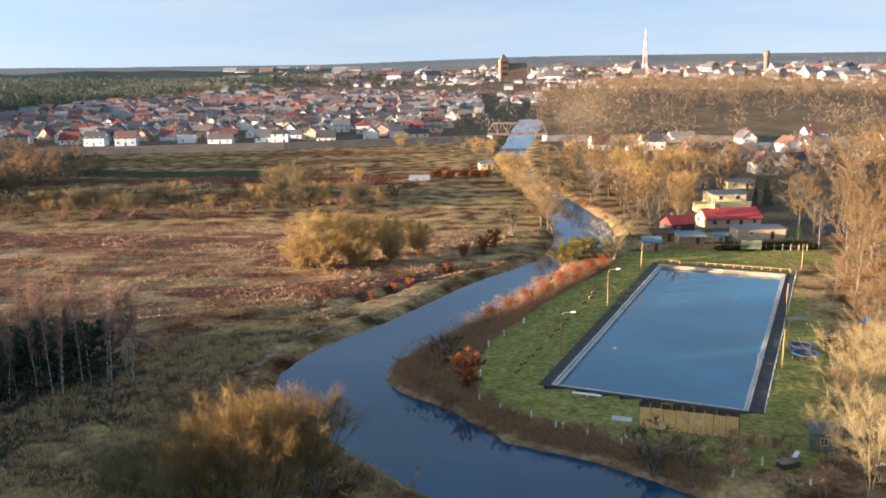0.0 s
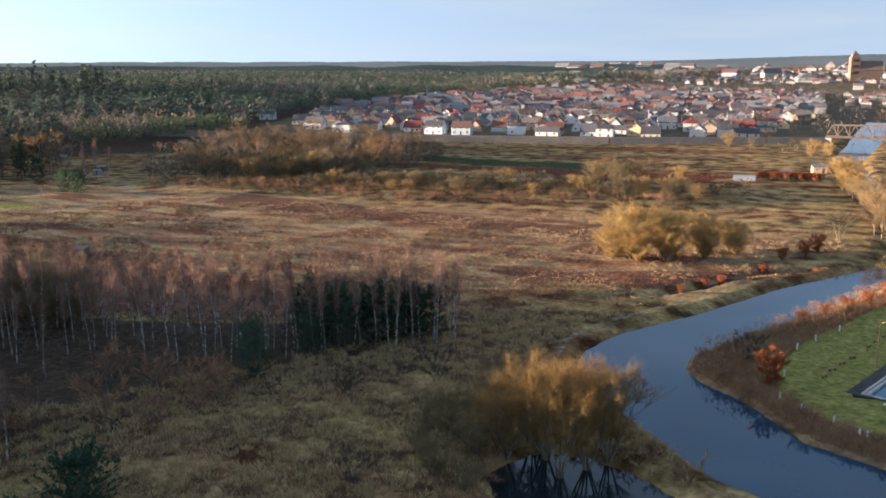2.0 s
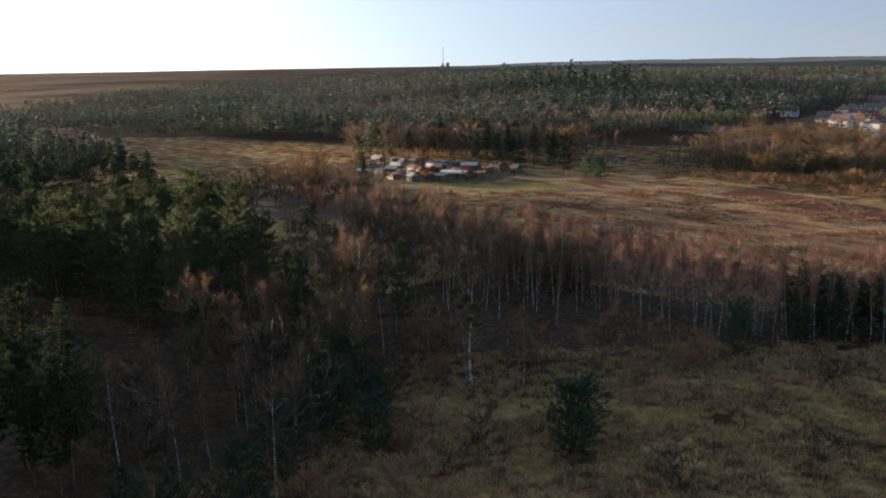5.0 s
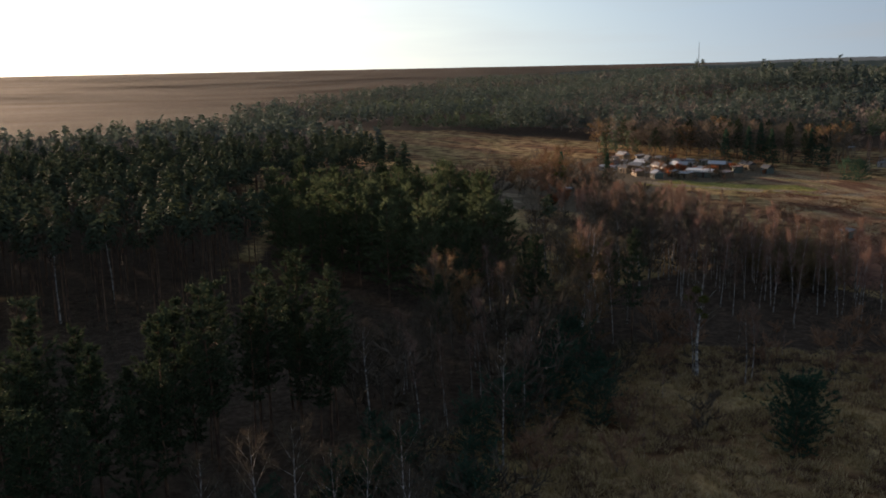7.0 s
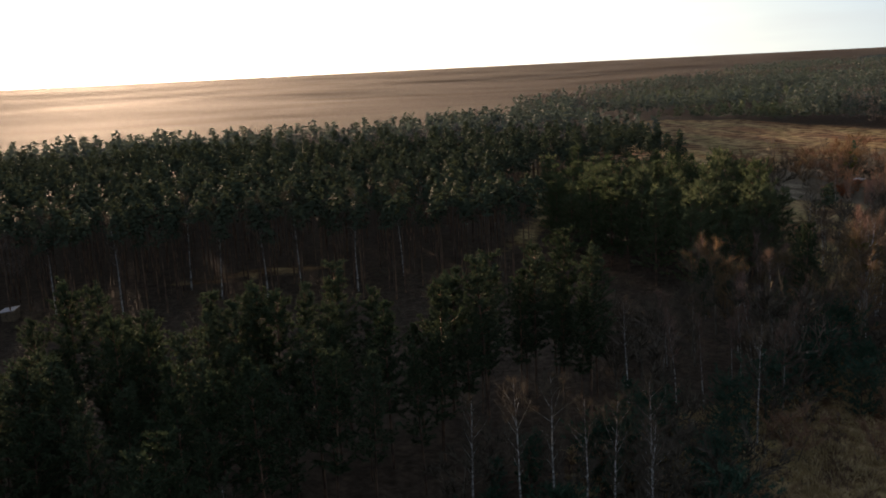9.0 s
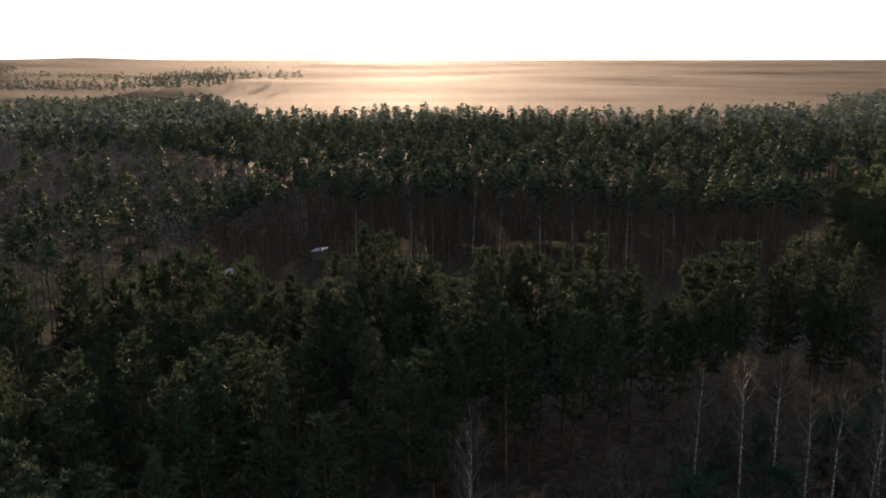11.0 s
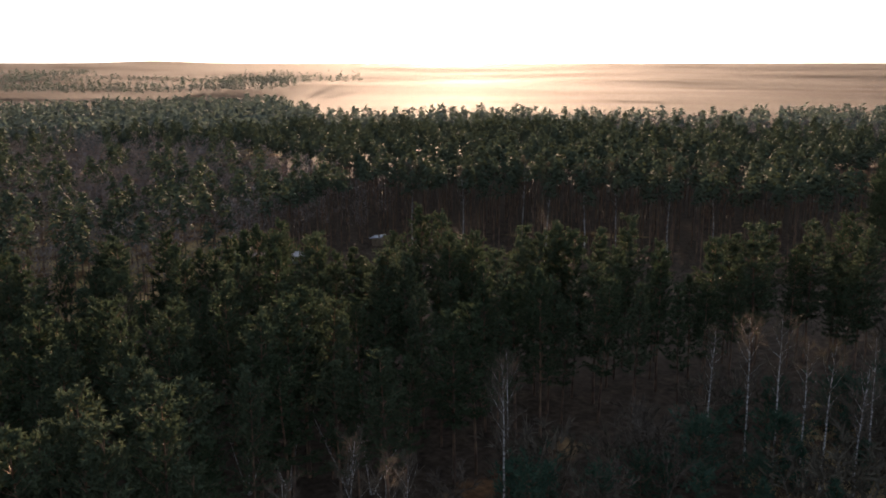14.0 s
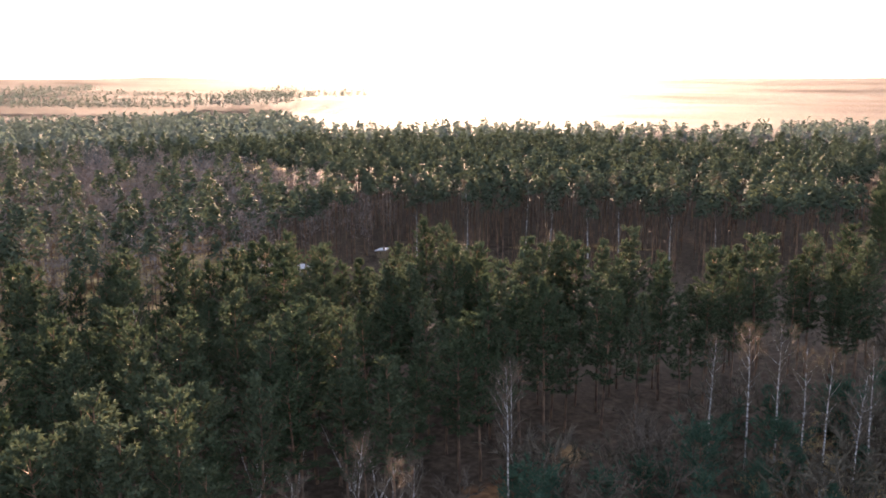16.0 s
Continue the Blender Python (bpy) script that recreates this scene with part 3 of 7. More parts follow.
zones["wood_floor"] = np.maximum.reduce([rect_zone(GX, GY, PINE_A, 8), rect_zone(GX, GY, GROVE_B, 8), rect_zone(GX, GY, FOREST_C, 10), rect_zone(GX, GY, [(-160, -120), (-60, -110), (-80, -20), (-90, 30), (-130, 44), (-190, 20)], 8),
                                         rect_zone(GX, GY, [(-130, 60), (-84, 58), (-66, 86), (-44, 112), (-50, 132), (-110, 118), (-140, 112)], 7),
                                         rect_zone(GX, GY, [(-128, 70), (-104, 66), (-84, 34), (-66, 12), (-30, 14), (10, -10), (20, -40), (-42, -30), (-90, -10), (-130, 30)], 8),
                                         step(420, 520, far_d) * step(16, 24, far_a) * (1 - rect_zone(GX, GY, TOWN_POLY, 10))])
for pts in FIELDS:
    zones["wood_floor"] *= 1 - rect_zone(GX, GY, pts, 8)
ground_me = bpy.data.meshes.new("ground")
ny, nx = GX.shape
idx = np.arange(nx * ny).reshape(ny, nx)
quads = np.stack([idx[:-1, :-1], idx[:-1, 1:], idx[1:, 1:], idx[1:, :-1]], -1).reshape(-1, 4)
ground_me.vertices.add(nx * ny)
ground_me.vertices.foreach_set("co", np.stack([GX, GY, GZ], -1).astype(np.float32).ravel())
ground_me.loops.add(quads.size)
ground_me.loops.foreach_set("vertex_index", quads.astype(np.int32).ravel())
ground_me.polygons.add(len(quads))
ground_me.polygons.foreach_set("loop_start", np.arange(0, quads.size, 4, dtype=np.int32))
ground_me.polygons.foreach_set("use_smooth", np.ones(len(quads), bool))
ground_me.materials.append(GROUND)
ground_me.update(calc_edges=True)
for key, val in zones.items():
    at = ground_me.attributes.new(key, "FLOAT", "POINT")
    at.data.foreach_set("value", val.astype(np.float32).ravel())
ground = solo("ground", ground_me, "winter meadow of dry tan grass, brown bracken and lawn", "ground", kind="structure")


def strip_mesh(name, a, b, z, mat):
    """A band of water between two banks, wider than the channel so that it meets the slopes."""
    s = Shape()
    k = len(a)
    rows = []
    for (ax, ay), (bx, by) in zip(a, b):
        ox, oy = (bx - ax) * 0.12, (by - ay) * 0.12
        rows.append([(ax - ox, ay - oy, z), (bx + ox, by + oy, z)])
    for r0, r1 in zip(rows, rows[1:]):
        s.face(r0[0], r0[1], r1[1], r1[0])
    me = s.mesh(name, mat)
    bm = bmesh.new()
    bm.from_mesh(me)
    bmesh.ops.remove_doubles(bm, verts=bm.verts, dist=0.01)
    bmesh.ops.recalc_face_normals(bm, faces=bm.faces)
    if bm.faces[:] and sum(f.normal.z for f in bm.faces) < 0:
        bmesh.ops.reverse_faces(bm, faces=bm.faces)
    bm.to_mesh(me)
    bm.free()
    return me


river = solo("river", strip_mesh("river", LEFT_BANK, RIGHT_BANK, -1.0, RIVER), "dark blue river winding in broad bends", "river", kind="structure")
s = Shape()
s.face(*[(x + 0.10 * (x + 10), y + 0.12 * (y - 80), -0.99) for x, y in POND_POLY[::-1]])
pond = solo("pond", s.mesh("pond", water("pond_water", (0.006, 0.014, 0.018), 0.02, 0.04)), "small dark pond flooding the meadow beside the river", "pond", kind="structure")
s = Shape()
for (x0, y0), (x1, y1) in zip(DITCH, DITCH[1:]):
    d = np.array([-(y1 - y0), x1 - x0]) / math.hypot(x1 - x0, y1 - y0) * 2.0
    s.face((x0 - d[0], y0 - d[1], -0.985), (x1 - d[0], y1 - d[1], -0.985), (x1 + d[0], y1 + d[1], -0.985), (x0 + d[0], y0 + d[1], -0.985))
ditch = solo("ditch_water", s.mesh("ditch_water", RIVER), "narrow ditch with shallow water across the meadow", "ditch", kind="structure")


# ---- trees ----
def bent(r, p, d, length, n, wiggle, rise=0.0):
    """A line of n + 1 points that wanders off from p towards d."""
    pts, d = [Vector(p)], Vector(d).normalized()
    for _ in range(n):
        d = (d + Vector((r.uniform(-1, 1), r.uniform(-1, 1), r.uniform(-1, 1) + rise)) * wiggle).normalized()
        pts.append(pts[-1] + d * (length / n))
    return pts


def along(pts, s):
    k = min(int(s * (len(pts) - 1)), len(pts) - 2)
    f = s * (len(pts) - 1) - k
    return pts[k].lerp(pts[k + 1], f), (pts[k + 1] - pts[k]).normalized()


def blade(tris, p, d, length, width, r):
    side = d.cross(Vector((r.uniform(-1, 1), r.uniform(-1, 1), r.uniform(-1, 1)))).normalized() * (width / 2)
    tris.append((p - side, p + side, p + d * length))


def bare_tree(seed, h, stems=1, base=0.35, spread=0.22, limbs=15, subs=6, twigs=14, up=0.9, radius=0.14, twig=0.8, width=0.03, droop=0.0, lean=0.05):
    """Wood and twigs of a leafless tree: stems, limbs, branches, and many fine twigs."""
    r = random.Random(seed)
    wood, tris = Shape(), []
    for k in range(stems):
        a = 2 * math.pi * k / stems + r.uniform(-0.4, 0.4)
        out = Vector((math.cos(a), math.sin(a), 0)) * (0.0 if stems == 1 else 1.0)
        sh = h * r.uniform(0.82, 1.0)
        pts = bent(r, out * (0.2 if stems > 1 else 0), Vector((0, 0, 1)) + out * (0.35 if stems > 1 else 0) + Vector((r.uniform(-1, 1), r.uniform(-1, 1), 0)) * lean, sh, 7, 0.05, 0.4)
        rads = [radius * (1.25 if i == 0 else 1) * (1 - 0.9 * i / 7) for i in range(8)]
        wood.tube(pts, rads, 6)
        for i in range(limbs):
            s = base + (0.97 - base) * (i + r.random()) / limbs
            p, d = along(pts, s)
            az = i * 2.4 + r.uniform(-0.5, 0.5)
            flat = Vector((math.cos(az), math.sin(az), 0))
            u = (s - base) / (1 - base)
            prof = (0.45 + 1.1 * u) if u < 0.45 else 0.95 * (1 - u) / 0.55 + 0.28
            ln = h * spread * prof * r.uniform(0.75, 1.2)
            lp = bent(r, p, flat + Vector((0, 0, up * r.uniform(0.6, 1.3))), ln, 3, 0.16, 0.35 - droop)
            lr = max(0.012, radius * 0.34 * (1 - 0.7 * s))
            wood.tube(lp, [lr, lr * 0.8, lr * 0.55, lr * 0.25], 3)
            for j in range(subs):
                q, dd = along(lp, 0.25 + 0.75 * (j + r.random()) / subs)
                sd = (dd + Vector((r.uniform(-1, 1), r.uniform(-1, 1), r.uniform(-0.5, 1.0) - droop)) * 0.75).normalized()
                sl = ln * 0.42 * r.uniform(0.6, 1.2)
                blade(tris, q, sd, sl, width * 1.9, r)
                for t in range(twigs):
                    w = q + sd * (sl * (0.15 + 0.85 * t / max(1, twigs - 1)))
                    td = (sd + Vector((r.uniform(-1, 1), r.uniform(-1, 1), r.uniform(-0.7, 1.1) - droop)) * 0.95).normalized()
                    blade(tris, w, td, twig * r.uniform(0.5, 1.2), width, r)
    return wood, np.array([[tuple(p) for p in t] for t in tris])


def needle_tree(seed, h, base=0.45, spread=0.17, whorls=13, arms=5, clumps=4, needles=11, radius=0.2, size=0.65, shape="wild", width=0.3):
    """Trunk and needle tufts of a conifer."""
    r = random.Random(seed)
    wood, tris = Shape(), []
    pts = bent(r, (0, 0, 0), (r.uniform(-0.04, 0.04), r.uniform(-0.04, 0.04), 1), h * 0.97, 6, 0.02, 0.3)
    wood.tube(pts, [radius * (1 - 0.88 * i / 6) for i in range(7)], 6)
    for i in range(whorls):
        s = base + (0.99 - base) * (i + 0.5 * r.random()) / whorls
        u = (s - base) / (1 - base)
        if shape == "wild":
            prof = math.sqrt(max(0.03, 1 - (1.45 * u - 0.45) ** 2)) * r.choice((0.55, 0.8, 1.0, 1.1))
        else:
            prof = (1 - u) * 0.95 + 0.06
        for j in range(arms if u < 0.85 else 3):
            az = i * 1.3 + 2 * math.pi * j / arms + r.uniform(-0.4, 0.4)
            ln = h * spread * prof * r.uniform(0.65, 1.25)
            p, _ = along(pts, s)
            lift = (0.25 + 0.9 * u) if shape != "spruce" else (-0.15 + 0.8 * u)
            lp = bent(r, p, (math.cos(az), math.sin(az), lift), ln, 2, 0.12, 0.4)
            wood.tube([lp[0], lp[2]], [radius * 0.16, 0.01], 3)
            for c in range(clumps):
                q, dd = along(lp, 0.3 + 0.7 * (c + 0.8) / clumps if clumps > 1 else 0.9)
                q = q + Vector((r.uniform(-1, 1), r.uniform(-1, 1), r.uniform(-0.5, 0.8))) * size * 0.55
                for _ in range(2):
                    blade(tris, q - dd * size * 0.7, (dd + Vector((r.gauss(0, 0.6), r.gauss(0, 0.6), r.gauss(0, 0.5)))).normalized(), size * 1.1, size * 0.42, r)
                for _ in range(needles):
                    d = (Vector((r.gauss(0, 1), r.gauss(0, 1), r.gauss(0.45, 0.9))) + dd * 0.5).normalized()
                    blade(tris, q - d * size * 0.15, d, size * r.uniform(0.7, 1.25), size * width, r)
    top = pts[-1]
    for _ in range(needles * 2):
        d = Vector((r.gauss(0, 0.5), r.gauss(0, 0.5), r.uniform(0.2, 1.2))).normalized()
        blade(tris, top - Vector((0, 0, r.uniform(0, 1.2) * size)), d, size * r.uniform(0.7, 1.2), size * width, r)
    return wood, np.array([[tuple(p) for p in t] for t in tris])


def kind_of_tree(make, wood_name, crown_name, bark_mat, leaf_mat, seeds, **kw):
    out = []
    for sd in seeds:
        wood, tris = make(sd, **kw)
        out.append((wood.mesh(wood_name, bark_mat, smooth=True), soup(crown_name, tris, leaf_mat)))
    return out


KINDS = {
    "pine": kind_of_tree(needle_tree, "trunk", "crown", PINE_BARK, PINE_NEEDLE, (1, 2, 3, 4, 5, 6), h=22, base=0.34, spread=0.15, whorls=14, arms=5, clumps=5, needles=11, size=0.58, width=0.32, shape="wild"),
    "bush_pine": kind_of_tree(needle_tree, "trunk", "crown", PINE_BARK, YOUNG_NEEDLE, (11, 12, 13), h=8, base=0.03, spread=0.60, whorls=11, arms=7, clumps=4, needles=10, shape="wild", radius=0.12, size=0.55, width=0.2),
    "grove_pine": kind_of_tree(needle_tree, "trunk", "crown", PINE_BARK, GROVE_NEEDLE, (21, 22, 23, 24), h=20, base=0.15, spread=0.23, whorls=12, arms=6, clumps=4, needles=10, size=0.8, width=0.2, shape="wild"),
    "thicket_pine": kind_of_tree(needle_tree, "trunk", "crown", PINE_BARK, YOUNG_NEEDLE, (35, 36, 37), h=11, base=0.05, spread=0.24, whorls=9, arms=6, clumps=2, needles=8, size=0.9, width=0.24, shape="wild"),
    "spruce": kind_of_tree(needle_tree, "trunk", "crown", PINE_BARK, YOUNG_NEEDLE, (41, 42), h=17, base=0.06, spread=0.21, whorls=18, arms=6, clumps=3, needles=7, size=0.75, shape="spruce", width=0.36),
    "birch": kind_of_tree(bare_tree, "trunk", "crown", BIRCH_BARK, BIRCH_TWIG, (51, 52, 53, 54, 55), h=16, base=0.44, spread=0.125, limbs=15, subs=6, twigs=10, up=2.6, radius=0.11, twig=1.15, width=0.034),
    "tall_birch": kind_of_tree(bare_tree, "trunk", "crown", BIRCH_BARK, GREY_TWIG, (61, 62, 63), h=20, base=0.45, spread=0.14, limbs=16, subs=6, twigs=12, up=1.4, radius=0.16, twig=1.0, width=0.034),
    "old_birch": kind_of_tree(bare_tree, "trunk", "crown", BIRCH_BARK, GREY_TWIG, (65, 66, 67), h=15, base=0.3, spread=0.27, limbs=13, subs=5, twigs=9, up=1.3, radius=0.2, twig=0.9, width=0.03),
    "forked_birch": kind_of_tree(bare_tree, "trunk", "crown", BIRCH_BARK, GREY_TWIG, (68, 69), h=11, stems=3, base=0.3, spread=0.2, limbs=9, subs=5, twigs=8, up=1.6, radius=0.13, twig=0.8, width=0.028),
    "bare_tree": kind_of_tree(bare_tree, "trunk", "crown", GREY_BARK, ASH_TWIG, (71, 72, 73, 74), h=15, base=0.16, spread=0.36, limbs=17, subs=7, twigs=13, up=0.85, radius=0.16, twig=1.5, width=0.068),
    "grey_tree": kind_of_tree(bare_tree, "trunk", "crown", GREY_BARK, GREY_TWIG, (81, 82, 83), h=14, base=0.2, spread=0.32, limbs=15, subs=7, twigs=10, up=0.95, radius=0.14, twig=1.4, width=0.05),
    "bare_tree_far": kind_of_tree(bare_tree, "trunk", "crown", GREY_BARK, ASH_TWIG, (75, 76, 77), h=15, base=0.16, spread=0.36, limbs=15, subs=5, twigs=8, up=0.85, radius=0.16, twig=1.7, width=0.13),
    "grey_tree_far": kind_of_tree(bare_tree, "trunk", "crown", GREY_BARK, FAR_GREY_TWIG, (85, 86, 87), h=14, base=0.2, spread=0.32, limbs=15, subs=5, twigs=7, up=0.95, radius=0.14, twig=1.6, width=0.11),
    "willow_bush": kind_of_tree(bare_tree, "trunk", "crown", GREY_BARK, WILLOW_TWIG, (91, 92, 93), h=8, stems=5, base=0.06, spread=0.40, limbs=8, subs=5, twigs=10, up=1.1, radius=0.07, twig=1.3, width=0.05),
    "round_willow": kind_of_tree(bare_tree, "trunk", "crown", GREY_BARK, WILLOW_TWIG, (95, 96), h=10, stems=8, base=0.03, spread=0.40, limbs=13, subs=7, twigs=8, up=0.75, radius=0.12, twig=1.5, width=0.05),
    "brown_willow": kind_of_tree(bare_tree, "trunk", "crown", GREY_BARK, OLIVE_TWIG, (97, 98), h=7, stems=6, base=0.06, spread=0.42, limbs=10, subs=6, twigs=12, up=0.9, radius=0.07, twig=1.1, width=0.035),
    "orange_willow": kind_of_tree(bare_tree, "trunk", "crown", GREY_BARK, ORANGE_TWIG, (101, 102), h=10, stems=6, base=0.2, spread=0.33, limbs=11, subs=8, twigs=8, up=1.0, radius=0.12, twig=1.5, width=0.032),
    "grey_shrub": kind_of_tree(bare_tree, "trunk", "crown", GREY_BARK, GREY_TWIG, (111, 112, 113), h=4, stems=4, base=0.08, spread=0.48, limbs=5, subs=4, twigs=6, up=0.8, radius=0.05, twig=0.7, width=0.085),
    "pale_tree": kind_of_tree(bare_tree, "trunk", "crown", PALE_BARK, PALE_TWIG, (121, 122), h=15, stems=3, base=0.14, spread=0.36, limbs=13, subs=9, twigs=14, up=0.9, radius=0.11, twig=1.3, width=0.026, lean=0.12),
    "rust_shrub": kind_of_tree(bare_tree, "trunk", "crown", GREY_BARK, RUST_LEAF, (131, 132, 133), h=4.5, stems=5, base=0.06, spread=0.32, limbs=9, subs=7, twigs=15, up=0.8, radius=0.06, twig=0.45, width=0.09),
    "brown_shrub": kind_of_tree(bare_tree, "trunk", "crown", GREY_BARK, FERN, (141, 142, 143), h=2.2, stems=3, base=0.05, spread=0.55, limbs=4, subs=4, twigs=8, up=0.7, radius=0.03, twig=0.7, width=0.05),
    "yellow_shrub": kind_of_tree(bare_tree, "trunk", "crown", GREY_BARK, YELLOW_NEEDLE, (151, 152), h=5, stems=5, base=0.1, spread=0.45, limbs=7, subs=5, twigs=9, up=0.5, radius=0.07, twig=0.5, width=0.14),
}
TAGS = {
    "pine": ("pine_tree", "tall Scots pine with dark green tufted crown", "tree"),
    "bush_pine": ("young_pine", "young bushy pine with blue-green needles to the ground", "tree"),
    "grove_pine": ("pine_tree", "dense round-topped pine in a dark grove", "tree"),
    "thicket_pine": ("young_pine", "dark young conifer standing behind the birches", "tree"),
    "spruce": ("spruce_tree", "dark pointed spruce with drooping branches", "tree"),
    "birch": ("birch_tree", "slender leafless birch with white bark and reddish twigs", "tree"),
    "tall_birch": ("birch_tree", "tall leafless birch with white trunk among pines", "tree"),
    "old_birch": ("birch_tree", "old spreading leafless birch with pale limbs", "tree"),
    "forked_birch": ("birch_tree", "small many-stemmed leafless birch with white stems", "tree"),
    "bare_tree": ("deciduous_tree", "leafless broad deciduous tree with golden brown twigs", "tree"),
    "grey_tree": ("alder_tree", "leafless grey-brown deciduous tree with fine twigs", "tree"),
    "willow_bush": ("willow_bush", "rounded leafless willow bush with ochre yellow twigs", "bush"),
    "round_willow": ("willow_tree", "large round ochre willow standing alone in the meadow", "tree"),
    "brown_willow": ("willow_bush", "dense brown leafless willow bush beside the pond", "bush"),
    "orange_willow": ("willow_tree", "many-stemmed leafless willow with orange twig tips", "tree"),
    "grey_shrub": ("shrub", "low grey-brown leafless shrub in the meadow", "shrub"),
    "pale_tree": ("poplar_tree", "leafless tree with pale straw-coloured spreading limbs", "tree"),
    "rust_shrub": ("beech_shrub", "shrub holding rust-orange withered leaves", "shrub"),
    "brown_shrub": ("bramble_shrub", "low tangled brown bramble on the bank", "shrub"),
    "yellow_shrub": ("juniper_shrub", "sprawling yellow-green shrub leaning over the river", "shrub"),
}
SIZES = {"pine": 22, "bush_pine": 8, "grove_pine": 20, "spruce": 17, "thicket_pine": 11, "birch": 16, "tall_birch": 20, "old_birch": 15, "forked_birch": 11, "bare_tree": 15, "grey_tree": 14, "willow_bush": 8, "round_willow": 10, "brown_willow": 7,
         "orange_willow": 10, "grey_shrub": 4, "pale_tree": 15, "rust_shrub": 4.5, "brown_shrub": 2.2, "yellow_shrub": 5}
plant_dice = random.Random(77)
MISTLETOE = foliage("mistletoe_leaves", [(0.08, 0.09, 0.02), (0.13, 0.13, 0.03), (0.17, 0.16, 0.05)], 0.3)
_r, _t = random.Random(3), []
for _ in range(160):
    _d = Vector((_r.gauss(0, 1), _r.gauss(0, 1), _r.gauss(0, 1))).normalized()
    blade(_t, _d * 0.25, _d, _r.uniform(0.25, 0.45), 0.16, _r)
BALL = soup("mistletoe", np.array([[tuple(p) for p in t] for t in _t]), MISTLETOE)


def plant(kind, x, y, h=None, wide=1.0, z=None, group="", label=""):
    """One tree of the kind, with its trunk and crown, standing on the ground."""
    r = plant_dice
    name, text, cat = TAGS[kind]
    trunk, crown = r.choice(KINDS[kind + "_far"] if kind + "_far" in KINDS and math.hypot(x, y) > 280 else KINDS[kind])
    k = (h or SIZES[kind] * r.uniform(0.85, 1.12)) / SIZES[kind]
    if z is None:
        z = float(height(x, y)) - 0.1
    ob = thing(name, label or text, cat, Matrix.LocRotScale((x, y, z), Euler((0, 0, r.uniform(0, 6.28))), (k * wide, k * wide, k)), group)
    part("trunk", trunk, ob)
    part("crown", crown, ob)
    return ob


def scatter(poly, gap, seed, keep=None):
    """Points over a polygon, about gap apart."""
    r = np.random.RandomState(seed)
    p = np.array(poly, float)
    x0, y0, x1, y1 = *p.min(0), *p.max(0)
    xs, ys = np.meshgrid(np.arange(x0, x1, gap), np.arange(y0, y1, gap * 0.87))
    xs = xs + (np.arange(xs.shape[0]) % 2)[:, None] * gap / 2
    xs, ys = xs.ravel() + r.uniform(-0.38, 0.38, xs.size) * gap, ys.ravel() + r.uniform(-0.38, 0.38, ys.size) * gap
    ok = inside(xs, ys, p)
    return [(float(a), float(b)) for a, b in zip(xs[ok], ys[ok])]


# the pine wood under the end of the path
for x, y in scatter(PINE_A, 5.7, 1):
    plant("pine", x, y, plant_dice.uniform(14.5, 22.5), plant_dice.uniform(0.9, 1.25), group="pine wood")
for x, y, h in ((-80, -57, 22.5), (-66, -45, 22), (-73, -35, 22.5), (-83, -25, 22.5), (-74, -14, 21.5), (-85, -7, 22), (-88, 0, 22), (-95, 5, 22.5), (-82, 6, 22), (5, -56, 22), (0, -55, 22.5)):
    plant("pine", x, y, h, 1.15, group="pine wood")
for x, y, h in ((-49, -9, 19), (-48.5, -6, 19.5), (-44.5, -1.5, 18), (-43.5, 1.5, 17), (-46, -3.5, 17.5), (-27, -31, 19), (-9, -39, 18.5), (-6, -35, 17.5), (-4, -42, 17), (-38, -80, 20), (-52, -13, 17),
                (-82, 11, 17), (-68, 22, 16), (-15, -37, 15), (-28, -74, 20), (-38.4, -33.3, 16), (-49.5, 3.5, 18)):
    plant("tall_birch", x, y, h, group="birches by the pine wood")
for x, y, h in ((-32, -49.3, 10.5), (-29, -54.5, 9.5), (-27, -58, 8), (-31, -46, 8.5)):
    plant("forked_birch", x, y, h, group="birches by the pine wood")
for x, y in scatter([(-46, 8), (-40, -10), (-22, -26), (0, -36), (10, -44), (-14, -44), (-40, -34), (-54, -18), (-64, -4)], 6.5, 5):
    plant("grey_shrub", x, y, plant_dice.uniform(2.5, 5.5))

# the dense grove
for x, y in scatter(GROVE_B, 8.2, 2):
    plant("grove_pine", x, y, plant_dice.uniform(16.5, 21), plant_dice.uniform(1.0, 1.25), group="pine grove")

# scrub wood between meadow and pines
for x, y, k, h in ((-92, 32, "birch", 14), (-89, 29, "birch", 12), (-111, 60, "birch", 19), (-113, 61, "birch", 18), (-109, 57.5, "birch", 18), (-85, 61.5, "birch", 15), (-79, 67, "birch", 13), (-78, 65, "birch", 11),
                   (-105, 46, "pine", 19), (-100, 61, "pine", 19), (-110, 43, "grey_tree", 14), (-118, 38, "grey_tree", 14), (-119, 64, "bare_tree", 15), (-95, 20, "birch", 13),
                   (-100, 26, "grey_tree", 12), (-58, 55, "bush_pine", 8.5), (-60, 58.5, "bush_pine", 7.5), (-56, 53, "bush_pine", 6), (-74, 38, "bush_pine", 7), (-82, 37, "bush_pine", 8.5), (-79, 33, "bush_pine", 8),
                   (-75, 26, "bush_pine", 8), (-80, 42, "bush_pine", 7), (-88, 40, "bush_pine", 8.5), (-92, 45, "bush_pine", 9), (-66, 100, "bush_pine", 6), (-69, 104, "bush_pine", 7), (-63, 112, "bush_pine", 6.5),
                   (-60, 117, "bush_pine", 7), (-72, 20, "bush_pine", 7), (-66, 8, "bush_pine", 8), (-62, 2, "bush_pine", 7.5), (-56, 12, "bush_pine", 6)):
    plant(k, x, y, h)
